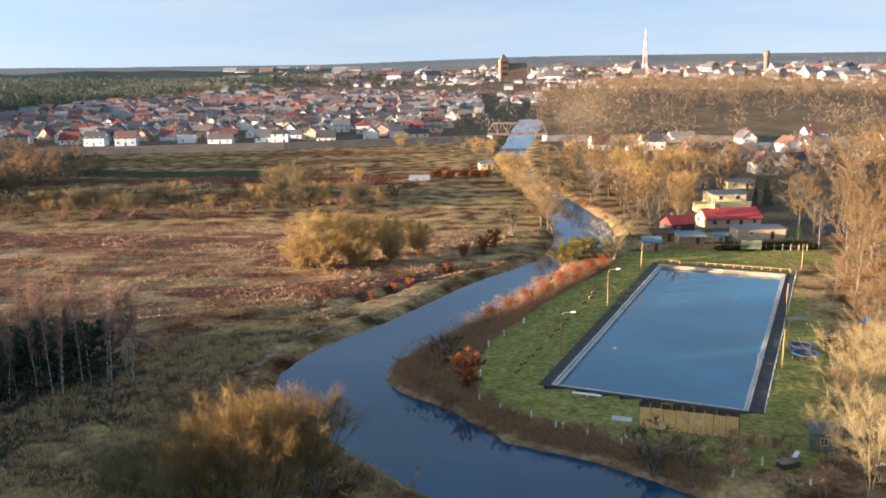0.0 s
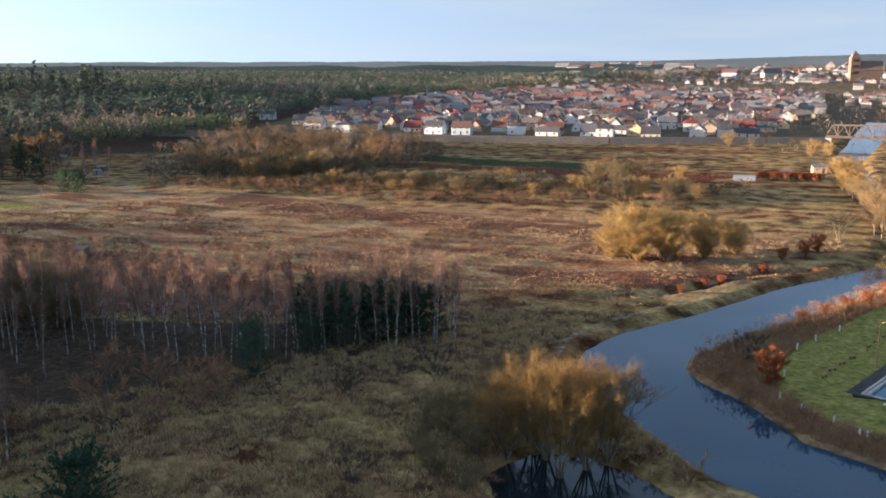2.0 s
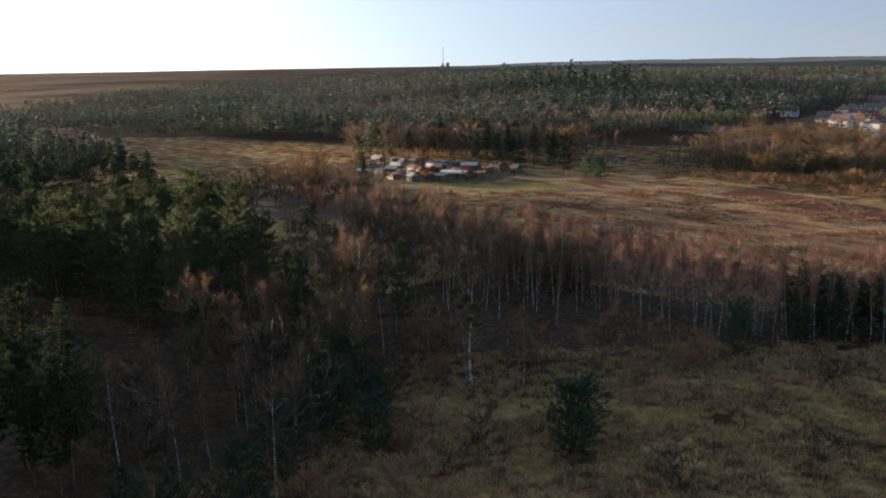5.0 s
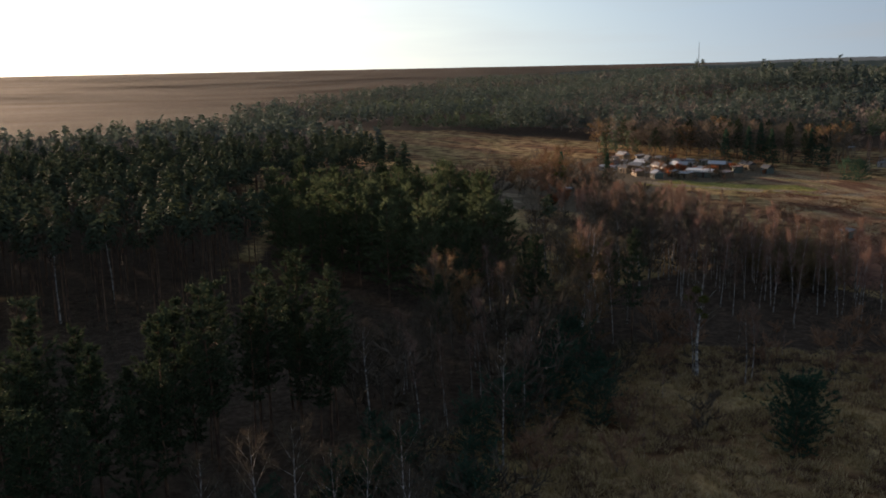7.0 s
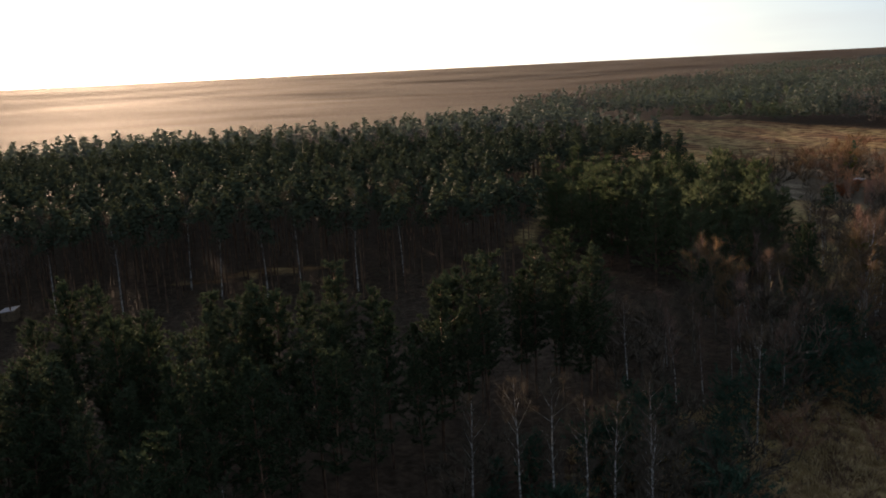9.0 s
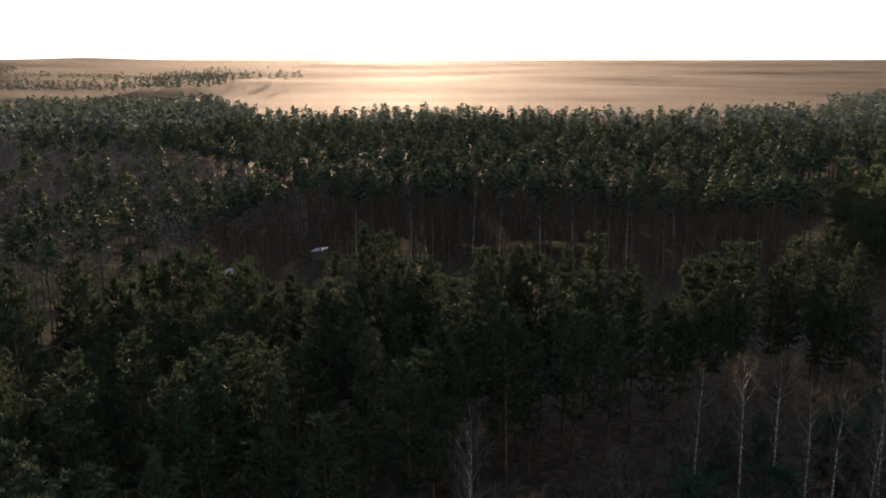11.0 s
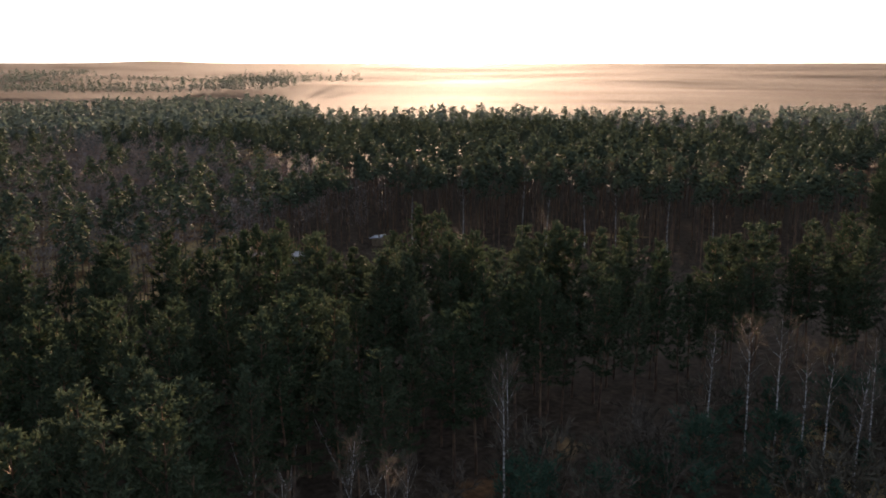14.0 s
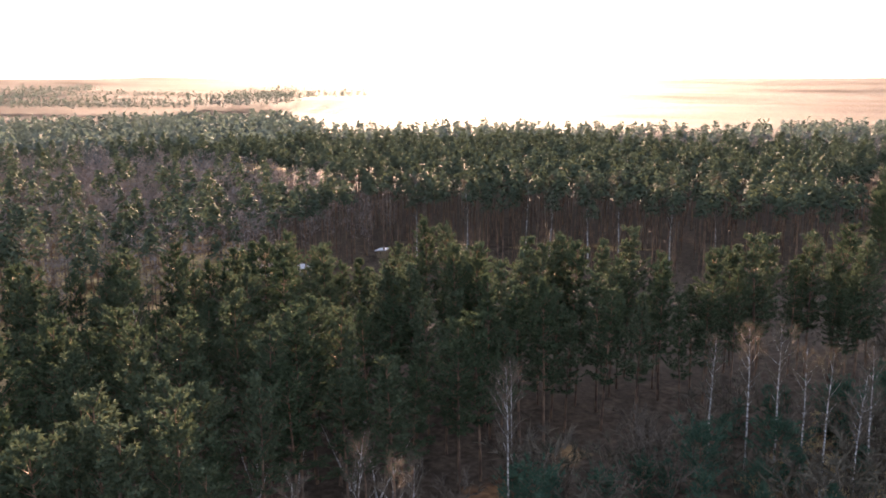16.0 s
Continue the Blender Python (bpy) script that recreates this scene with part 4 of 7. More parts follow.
for x, y in scatter([(-132, 36), (-100, 26), (-88, 44), (-104, 62), (-120, 78), (-134, 66)], 6.5, 7):
    plant(plant_dice.choice(["grey_tree", "birch", "birch", "bare_tree", "pine"]), x, y, plant_dice.uniform(11, 16))
for x, y in scatter([(-100, 10), (-80, 12), (-70, 24), (-88, 40), (-104, 28)], 6.5, 8):
    plant(plant_dice.choice(["grey_tree", "birch", "birch", "grey_shrub", "bush_pine"]), x, y, plant_dice.uniform(8, 14))
for x, y in scatter([(-78, 26), (-62, 0), (-52, 14), (-60, 40), (-84, 60), (-94, 52)], 7.5, 9):
    plant(plant_dice.choice(["grey_shrub", "brown_shrub", "grey_shrub", "birch"]), x, y, plant_dice.uniform(2.5, 6))

# the row of birches along the meadow
for x, y in scatter([(-152, 92), (-110, 96), (-74, 105), (-60, 113), (-46, 124), (-44, 133), (-62, 130), (-90, 124), (-150, 118)], 5.1, 11):
    plant("birch", x, y, plant_dice.uniform(12.5, 17), group="row of birches")
for x, y, h in ((-71, 112, 16), (-81, 109, 16), (-91, 107, 16), (-57, 124, 16), (-49, 129, 15), (-46, 128, 14), (-74, 106, 15), (-64, 118, 15.5)):
    plant("birch", x, y, h, group="row of birches")
for x, y in scatter([(-72, 117), (-60, 120), (-47, 129), (-46, 134), (-62, 131), (-72, 127)], 3.8, 25):
    plant("thicket_pine", x, y, plant_dice.uniform(7.5, 11), plant_dice.uniform(1.1, 1.5), group="conifers behind the birches")
for x, y in ((-70, 112), (-67, 114.5), (-64, 114), (-61, 117), (-58.5, 117.5), (-56, 120.5), (-53, 121.5), (-51, 124), (-48, 125.5), (-45, 127.5), (-75, 111), (-79, 111)):
    plant("birch", x, y, plant_dice.uniform(13, 16), group="row of birches")
for x, y in scatter([(-190, 104), (-150, 84), (-118, 78), (-96, 92), (-150, 120), (-185, 126)], 6.0, 12):
    plant(plant_dice.choice(["birch", "birch", "grey_tree"]), x, y, plant_dice.uniform(11, 15.5))

for x, y in scatter([(-142, 112), (-112, 108), (-104, 116), (-110, 124), (-140, 126)], 6.0, 26):
    plant("brown_willow", x, y, plant_dice.uniform(6, 8.5), 1.1, label="olive-brown leafless bush among the birches")
for x, y in scatter([(-74, 9), (-64, -12), (-46, -26), (-26, -37), (-20, -30), (-29, -14), (-36, 2), (-50, 15), (-66, 22)], 6.2, 27):
    plant(plant_dice.choice(["thicket_pine", "thicket_pine", "bush_pine", "grey_shrub"]), x, y, plant_dice.uniform(4.5, 8.5), group="young wood before the pines", label="young tree in the dark undergrowth before the pines")

# dark shrubs in the damp hollow
for x, y in scatter([(-112, 64), (-84, 56), (-62, 84), (-52, 104), (-74, 100), (-100, 90)], 7, 13):
    plant(plant_dice.choice(["brown_shrub", "grey_shrub", "brown_shrub", "birch"]), x, y, plant_dice.uniform(2.0, 6.0))
for x, y in ((28, 95), (31, 92), (34, 95), (36, 91), (39, 97), (42, 91), (44, 94), (33, 98), (30, 99), (26, 98.5), (40, 88), (37, 88), (46, 101), (48, 98)):
    plant(plant_dice.choice(["grey_shrub", "brown_shrub", "grey_shrub"]), x, y, plant_dice.uniform(1.6, 4.0))
for x, y, h in ((-50, 98, 4), (-41, 108, 5), (-38, 74, 4), (-30, 62, 3), (-44, 56, 4.5), (-66, 48, 5)):
    plant("grey_shrub", x, y, h)
for x, y, h in ((-83.8, 61.2, 15.5), (-110.5, 58, 18), (-248, 133, 14), (-113, 63, 17)):
    host = plant("old_birch" if x > -200 else "bare_tree", x, y, h, 1.3, label="old leafless birch hung with balls of mistletoe" if x > -200 else "leafless field tree hung with balls of mistletoe")
    k = host.scale[2]
    for _ in range(6):
        a, q = plant_dice.uniform(0, 6.28), plant_dice.uniform(0.3, 1.6)
        part("mistletoe", BALL, host, "yellow-green mistletoe ball", Matrix.LocRotScale((math.cos(a) * q, math.sin(a) * q, plant_dice.uniform(0.52, 0.85) * h / k), None, Vector((1, 1, 1)) * plant_dice.uniform(0.7, 1.2) / k))
# meadow shrubs and the two big willows
for x, y, h, wd in ((-18, 86, 12.5, 0.95), (-15.5, 89, 12.5, 0.95), (-13.5, 91.5, 12, 0.9), (-20.5, 90, 12.5, 0.95), (-23, 93, 11, 1.0), (-25, 88, 9.5, 1.1)):
    plant("orange_willow", x, y, h, wd, z=-1.1)
for x, y, h in ((-31, 105, 6), (-29, 97, 6.5), (-32, 89, 6.5), (-28, 86, 5), (-31, 80, 4.5), (-36, 92, 4.5), (-27, 91, 6), (-26, 77, 3.5), (-34, 84, 4)):
    plant("brown_willow", x, y, h, 1.1)
for x, y, h, wd in ((-27, 201, 12, 1.25), (-20, 204, 11.5, 1.2), (-13, 212, 9.5, 1.2), (-6, 217, 7.5, 1.2), (-31, 199, 7, 1.4), (-25, 197.5, 7, 1.4), (-18, 200, 7.5, 1.4), (-11, 207, 7, 1.3), (-4, 213, 5.5, 1.3)):
    plant("round_willow", x, y, h, wd)
for x, y, h in ((-24, 75, 2), (-22, 93, 2), (-12, 93, 1.8), (-5, 88, 1.8), (1, 82, 1.6), (5, 78, 1.6), (-8, 91, 1.6), (-18, 96, 2), (-16, 71, 1.8), (-25, 82, 2.4)):
    plant("brown_shrub", x, y, h, 1.2)
for x, y in scatter([(-160, 278), (-100, 286), (-30, 296), (-6, 300), (-10, 312), (-60, 312), (-158, 300)], 8.0, 14):
    plant(plant_dice.choice(["brown_willow", "grey_shrub", "brown_willow", "willow_bush"]), x, y, plant_dice.uniform(3.5, 7), 1.3, label="rounded brown bush in the wet meadow")
for x, y in ((-54, 318), (-48, 314), (-42, 314), (-50, 326), (-38, 318), (-44, 324), (-58, 322)):
    plant(plant_dice.choice(["bare_tree", "brown_willow"]), x, y, plant_dice.uniform(9, 12), 1.2)
for x, y in scatter([(-235, 290), (-215, 280), (-160, 304), (-140, 340), (-160, 420), (-200, 455), (-265, 450), (-275, 400), (-240, 330)], 11, 15):
    plant(plant_dice.choice(["bare_tree", "grey_tree", "grey_tree", "bare_tree", "birch"]), x, y, plant_dice.uniform(8, 14), 1.25, group="willow scrub")
for x, y in scatter([(-215, 268), (-110, 262), (-20, 284), (-20, 290), (-110, 272), (-215, 280)], 5.5, 16):
    plant("brown_shrub", x, y, plant_dice.uniform(2.0, 3.4), 1.2)
for x, y in ((-14, 305), (-6, 306), (-34, 340), (-30, 344), (-62, 345), (-118, 340), (20, 452), (28, 460), (8, 470), (-8, 478), (30, 400), (24, 398), (27, 470), (14, 492), (-20, 500), (0, 505)):
    plant(plant_dice.choice(["grey_shrub", "willow_bush", "bare_tree"]), x, y, plant_dice.uniform(5, 9), 1.2)

# trees along the far bank
for x, y in ((50, 292), (53, 300), (48, 308), (50, 318), (47, 326), (49, 336), (46, 345), (48, 356), (45, 366), (46, 380), (56, 312), (56, 328), (54, 345), (52, 372), (56, 268), (60, 282), (26, 330), (24, 345)):
    plant(plant_dice.choice(["bare_tree", "grey_tree", "bare_tree"]), x, y, plant_dice.uniform(7, 11))
for x, y in ((31.5, 272), (32.5, 280), (32, 288), (31.5, 296), (31, 304), (30, 313), (29.5, 322), (28.5, 331), (28.5, 340), (28, 349), (28, 358), (28, 368), (31, 241), (31.5, 256), (32.5, 264), (31.8, 300), (30, 309), (29, 318), (28, 327), (27.5, 336), (27, 345)):
    plant(plant_dice.choice(["grey_tree", "bare_tree", "willow_bush"]), x, y, plant_dice.uniform(7.5, 11.5), 1.4, group="trees on the river's meadow bank")
# bank of the bathing place
bank_line = [(27, 97), (19, 103), (10, 109), (2, 118), (-3, 126), (-4, 133), (2, 142), (9, 154), (17, 168), (27, 184), (36, 198)]
for (x0, y0), (x1, y1) in zip(bank_line, bank_line[1:]):
    for k in range(5):
        f = (k + plant_dice.random()) / 5
        plant("brown_shrub", x0 + (x1 - x0) * f + plant_dice.uniform(-2.2, 2.2), y0 + (y1 - y0) * f + plant_dice.uniform(-2, 2), plant_dice.uniform(1.0, 2.0), 1.2)
for x, y, h in ((4.2, 122, 5.5), (13, 163, 2.6), (17, 168, 3), (21, 174, 3), (25, 180, 3.4), (29, 186, 3.2), (33, 192, 3.4), (37, 198, 3), (9, 157, 2.6), (-6, 186, 2.4), (-9, 182, 2), (11, 216, 4), (6, 210, 3.5), (14, 222, 4.5), (-13, 172, 1.8), (2, 198, 2)):
    plant("rust_shrub", x, y, h)
plant("grey_shrub", 0.5, 132, 4.2, 1.1)
plant("grey_shrub", 2, 135, 3.6, 1.1)
for x, y, h in ((31, 203, 6.5), (34, 207.5, 6), (30.2, 207.5, 5.5), (37, 211, 5.5), (28.6, 203, 4.5)):
    plant("yellow_shrub", x, y, h * 0.8, 1.6)
for x, y, h, k in ((40, 203, 11, "pale_tree"), (48, 222, 9, "grey_tree"), (30.5, 247, 14.5, "bare_tree"), (29, 251, 11, "bare_tree"), (30, 307, 9.5, "grey_tree"), (28, 312, 8, "grey_tree"), (20, 240, 7, "grey_shrub"), (56, 250, 12, "bare_tree"), (27.5, 92, 8, "grey_tree"), (24, 95, 6, "grey_shrub"),
                   (45, 88, 12, "pale_tree"), (48, 92, 11, "pale_tree"), (44, 97, 6.5, "pale_tree"), (49, 104, 8, "bare_tree"), (53, 110, 10, "pale_tree"), (57, 118, 8, "bare_tree"), (63, 124, 9, "bare_tree"), (68, 138, 10, "bare_tree"),
                   (78, 146, 11, "bare_tree"), (72, 160, 10, "bare_tree"), (80, 168, 12, "bare_tree"), (85, 178, 15, "bare_tree"), (88, 190, 15, "bare_tree"), (95, 200, 16, "bare_tree"), (96, 186, 15, "bare_tree"), (90, 168, 14, "bare_tree"),
                   (100, 252, 15, "grey_tree"), (105, 256, 15, "grey_tree"), (112, 246, 14, "grey_tree"), (90, 290, 15, "bare_tree"), (96, 300, 15, "bare_tree"), (104, 282, 10, "spruce"), (98, 276, 7, "spruce"), (118, 232, 16, "bare_tree"), (108, 222, 15, "bare_tree")):
    plant(k, x, y, h, 1.1)
for x, y, h, k in ((99, 244, 15, "bare_tree"), (106, 236, 16, "bare_tree"), (98, 232, 13, "bare_tree"), (104, 222, 16, "bare_tree"), (92, 214, 13, "grey_tree"), (99, 202, 15, "bare_tree"), (148, 325, 17, "bare_tree"), (152, 310, 18, "bare_tree"), (160, 330, 16, "bare_tree"),
                   (194, 420, 16, "bare_tree"), (195, 395, 17, "bare_tree"), (140, 300, 15, "grey_tree"), (114, 344, 16, "bare_tree"), (58, 279, 13, "bare_tree"), (62, 274, 12, "bare_tree"), (66, 268, 11, "grey_tree"), (58, 304, 13, "bare_tree"), (72, 262, 10, "bare_tree"),
                   (74, 156, 10, "bare_tree"), (72, 143, 9, "bare_tree"), (66, 137, 8, "bare_tree"), (76, 150, 11, "bare_tree"), (60, 117, 11, "pale_tree"), (55, 112, 12, "pale_tree"), (82, 158, 12, "bare_tree"), (86, 166, 13, "bare_tree"), (79, 138, 11, "bare_tree")):
    plant(k, x, y, h, 1.15)
for x, y in scatter([(54, 236), (62, 232), (74, 262), (82, 300), (96, 330), (92, 400), (60, 420), (50, 360), (54, 300), (60, 270)], 9.5, 18):
    plant(plant_dice.choice(["bare_tree", "bare_tree", "grey_tree", "willow_bush"]), x, y, plant_dice.uniform(9, 14), group="trees along the river")
for x, y in scatter([(118, 205), (150, 205), (250, 300), (280, 430), (200, 420), (150, 330), (126, 290)], 16, 19):
    plant(plant_dice.choice(["bare_tree", "bare_tree", "grey_tree"]), x, y, plant_dice.uniform(11, 17), 1.15, group="trees by the road")

for x, y in scatter([(96, 305), (140, 300), (190, 330), (205, 420), (120, 440), (98, 380)], 15, 28):
    plant(plant_dice.choice(["bare_tree", "bare_tree", "grey_tree"]), x, y, plant_dice.uniform(9, 14), 1.2, group="garden trees")


# ---- distant woods ----
def far_tufts(points, z, rs, shape, low, high, wide, blades, thick, base=None, slim=0.09):
    """Blades for many far trees at once: n x blades triangles."""
    n = len(points)
    h = rs.uniform(low, high, (n, 1))
    u = rs.uniform(0.0, 1.0, (n, blades))
    a = rs.uniform(0, 2 * np.pi, (n, blades))
    rad = (np.sqrt(np.clip(1 - u, 0.02, 1)) if shape == "pine" else np.sqrt(np.clip(4 * u * (1 - u), 0.05, 1))) * rs.uniform(0.3, 1.0, (n, blades)) * wide * h
    base = base or (0.35 if shape == "pine" else 0.25)
    zz = z[:, None] + h * (base + (0.93 - base) * u)
    c = np.stack([points[:, 0, None] + np.cos(a) * rad, points[:, 1, None] + np.sin(a) * rad, zz], -1)
    d = rs.normal(0, 1, (n, blades, 3)) + np.array([0, 0, 0.9])
    face = rs.normal(0, 1, (n, blades, 3))
    if shape == "pine":               # sprays lie over the crown like shingles
        face = face * 0.35 + np.stack([np.cos(a), np.sin(a), np.full_like(a, 1.5)], -1)
        d = np.cross(face, d)
    d /= np.linalg.norm(d, axis=-1, keepdims=True)
    ln = h[..., None] * thick * rs.uniform(0.6, 1.3, (n, blades, 1))
    side = np.cross(d, face)
    side /= np.linalg.norm(side, axis=-1, keepdims=True)
    side *= ln * (0.34 if shape == "pine" else slim)
    return np.stack([c - side, c + side, c + d * ln], -2).reshape(-1, 3, 3)


def far_trunks(points, z, rs, low, high, width):
    n = len(points)
    h = rs.uniform(low, high, n)
    a = rs.uniform(0, np.pi, n)
    dx, dy = np.cos(a) * width, np.sin(a) * width
    p0 = np.stack([points[:, 0] - dx, points[:, 1] - dy, z], -1)
    p1 = np.stack([points[:, 0] + dx, points[:, 1] + dy, z], -1)
    p2 = np.stack([points[:, 0], points[:, 1], z + h], -1)
    return np.stack([p0, p1, p2], -2)


def woods(r0, r1, gap, seed, a0=2, a1=162):
    rs = np.random.RandomState(seed)
    xs, ys = np.meshgrid(np.arange(-r1, 300, gap), np.arange(-r1, r1, gap))
    xs, ys = xs.ravel() + rs.uniform(-0.45, 0.45, xs.size) * gap, ys.ravel() + rs.uniform(-0.45, 0.45, ys.size) * gap
    d, a = np.hypot(xs, ys), yaw_of(xs, ys)
    ok = (d > r0) & (d < r1) & (a > a0) & (a < a1) & ~inside(xs, ys, np.array(TOWN_POLY, float))
    ok &= ~inside(xs, ys, np.array([(-300, 250), (-140, 250), (0, 400), (0, 560), (-215, 520), (-330, 520), (-330, 420)], float))
    for f in FIELDS:
        ok &= ~inside(xs, ys, np.array(f, float))
    for f in (GROVE_B, PINE_A):
        ok &= signed(xs, ys, f) > 6
    # woods stop short sunward; glossy open ground stands in for the hazed forest
    depth = np.interp(a, [60, 70, 78, 84, 90, 96, 102, 108, 114, 119, 121, 126, 135, 162], [2600, 1500, 900, 560, 440, 430, 455, 470, 430, 430, 700, 650, 600, 560])
    ok &= (d < depth + waves(xs, ys, 91, 90) * 14) | ((a > 112 + rs.uniform(0, 16, xs.size)) & (d > 1000) & (np.sin(d / 90 + waves(xs, ys, 92, 700) * 2.4) > 0.8))
    ok &= ~((d < 520) & (ys > 78) & (xs > -345))
    ok &= ~((xs > -146) & (ys > -95))
    xs, ys, d, a = xs[ok], ys[ok], d[ok], a[ok]
    bare = (waves(xs, ys, seed + 50, 260) + rs.normal(0, 0.35, xs.size) > 0.62) & (a < 100)
    luck = rs.uniform(0, 1, xs.size)
    bare |= (xs > -175) & (ys < -95) & (luck < 0.45)
    bare |= (a > 20) & (a < 62) & (d < 580) & (luck < 0.35)
    bare |= (a > 78) & (a < 100) & (d > 300) & (d < 400) & (luck < 0.5)
    bare |= inside(xs, ys, np.array([(-150, -105), (-130, -160), (-190, -260), (-240, -250), (-215, -170), (-185, -120)], float)) & (luck < 0.85)
    return np.stack([xs, ys], -1), bare, rs


def distant_wood(name, label, r0, r1, gap, seed, blades, low, high, wide, thick, trunks=False, a1=162):
    pts, bare, rs = woods(r0, r1, gap, seed, a1=a1)
    z = land(pts[:, 0], pts[:, 1])
    young = ~bare & (np.sin(np.hypot(pts[:, 0], pts[:, 1]) / 42 + waves(pts[:, 0], pts[:, 1], 95, 420) * 1.8) > 0.25) & (yaw_of(pts[:, 0], pts[:, 1]) < 78) & (not trunks)
    old = ~bare & ~young
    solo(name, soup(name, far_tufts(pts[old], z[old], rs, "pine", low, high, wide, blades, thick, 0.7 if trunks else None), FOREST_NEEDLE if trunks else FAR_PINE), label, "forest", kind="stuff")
    if young.any():
        solo(name + "_young", soup(name + "_young", far_tufts(pts[young], z[young], rs, "pine", low * 0.5, high * 0.58, wide * 1.5, blades, thick * 1.5, 0.2), YOUNG_STAND), "lower paler stand of young pines in the forest", "forest", kind="stuff")
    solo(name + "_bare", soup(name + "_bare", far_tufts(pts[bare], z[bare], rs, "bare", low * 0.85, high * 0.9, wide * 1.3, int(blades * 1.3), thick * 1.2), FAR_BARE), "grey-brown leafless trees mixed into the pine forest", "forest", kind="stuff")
    if trunks:
        solo(name + "_trunks", soup(name + "_trunks", far_trunks(pts, z, rs, 14, 20, 0.2), PINE_BARK), "bare trunks of the pine forest", "forest", kind="stuff")


distant_wood("pine_forest", "dark pine forest stretching behind the meadow", 120, 340, 5.2, 301, 150, 18, 24.5, 0.12, 0.044, True)
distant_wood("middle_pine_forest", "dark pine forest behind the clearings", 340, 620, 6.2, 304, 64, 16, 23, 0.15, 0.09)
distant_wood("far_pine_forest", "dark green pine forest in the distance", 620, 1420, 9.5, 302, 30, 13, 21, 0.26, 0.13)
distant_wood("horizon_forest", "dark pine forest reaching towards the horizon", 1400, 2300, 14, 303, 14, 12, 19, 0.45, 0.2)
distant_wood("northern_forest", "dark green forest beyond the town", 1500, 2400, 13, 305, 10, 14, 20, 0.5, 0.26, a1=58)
# wooded hills that close the view all round, their haze put in as emission
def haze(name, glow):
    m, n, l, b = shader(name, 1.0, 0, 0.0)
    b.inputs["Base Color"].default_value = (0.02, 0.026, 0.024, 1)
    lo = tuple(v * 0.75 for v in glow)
    # haze is painted as an emission colour, mottled by noise
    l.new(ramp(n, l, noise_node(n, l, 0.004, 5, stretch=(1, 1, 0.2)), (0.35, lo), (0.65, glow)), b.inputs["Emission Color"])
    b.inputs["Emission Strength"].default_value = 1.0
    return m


def hill_ring(label, r0, r1, rings, glow, crest, seed, a0=-50, a1=180, lift=15):
    """A belt of wooded hills with evening haze as its glow, and an uneven skyline of treetops."""
    rs = np.random.RandomState(seed)
    aa, rr = np.meshgrid(np.radians(np.linspace(a0, a1, int(6 * (a1 - a0)))), np.linspace(r0, r1, rings))
    x, y = -np.sin(aa) * rr, np.cos(aa) * rr
    z = land(x, y) + lift + waves(x, y, seed, 420) * crest + rs.uniform(-0.9, 0.9, x.shape)
    deg = np.degrees(aa)
    z = np.minimum(z, 43.5 - 13 * step(50, 80, deg) + 30 * (1 - step(-10, 10, deg)) + 9 * np.exp(-((deg - 125) / 2.2) ** 2) + rs.uniform(-0.8, 0.8, x.shape))
    z -= 26 * (1 - step(a0, a0 + 16, deg)) * (lift > 15) + 34 * step(a1 - 22, a1, deg)
    z[0] -= 24
    i = np.arange(x.size).reshape(x.shape)
    me = bpy.data.meshes.new("distant_hills")
    me.from_pydata(np.stack([x, y, z], -1).reshape(-1, 3).tolist(), [], np.stack([i[:-1, :-1], i[:-1, 1:], i[1:, 1:], i[1:, :-1]], -1).reshape(-1, 4).tolist())
    me.polygons.foreach_set("use_smooth", [True] * len(me.polygons))
    me.materials.append(haze("hill_haze_glow", glow))
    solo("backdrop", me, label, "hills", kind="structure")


hill_ring("dark green wooded hills beyond the town, faint haze glow in their colour", 2350, 3100, 5, (0.007, 0.010, 0.0105), 4.0, 17, 6, 72)
hill_ring("hills along the horizon, their pale blue-grey haze put in as glow", 3150, 4950, 6, (0.026, 0.031, 0.036), 5.0, 16, -50, 62)
# tall spruces that stand up from the ridge
rs = np.random.RandomState(9)
ra, rd = np.radians(np.concatenate([rs.uniform(47.4, 48.4, 6), rs.uniform(42.2, 46.4, 20), rs.uniform(39.0, 41.4, 12), rs.uniform(50.5, 52.5, 3)])), rs.uniform(880, 980, 41)
ridge = np.stack([-np.sin(ra) * rd + 10, np.cos(ra) * rd - 17], -1)
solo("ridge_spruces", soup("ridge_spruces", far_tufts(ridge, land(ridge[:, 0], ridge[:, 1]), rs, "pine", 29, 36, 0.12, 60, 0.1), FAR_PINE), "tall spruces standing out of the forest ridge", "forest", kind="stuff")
# woods on the town side
xs, ys = rs.uniform(60, 1900, 9000), rs.uniform(430, 3600, 9000)
xs[:4200], ys[:4200] = rs.uniform(70, 620, 4200), rs.uniform(440, 1250, 4200)
ok = (yaw_of(xs, ys) < -6) & (yaw_of(xs, ys) > -36) & (np.hypot(xs, ys) > 450) & (waves(xs, ys, 70, 420) + rs.normal(0, 0.3, xs.size) > -0.15)
ok &= (waves(xs, ys, 73, 95) + rs.normal(0, 0.15, xs.size) > -0.1) | (np.hypot(xs, ys) > 1300)
pts = np.stack([xs[ok], ys[ok]], -1)
near_wood = np.hypot(pts[:, 0], pts[:, 1]) < 1300
wood_tris = [far_tufts(q, land(q[:, 0], q[:, 1]), rs, "bare", 8, 22, 0.40, b, th, slim=sl) for q, b, th, sl in ((pts[near_wood], 110, 0.12, 0.05), (pts[~near_wood], 40, 0.17, 0.08))]
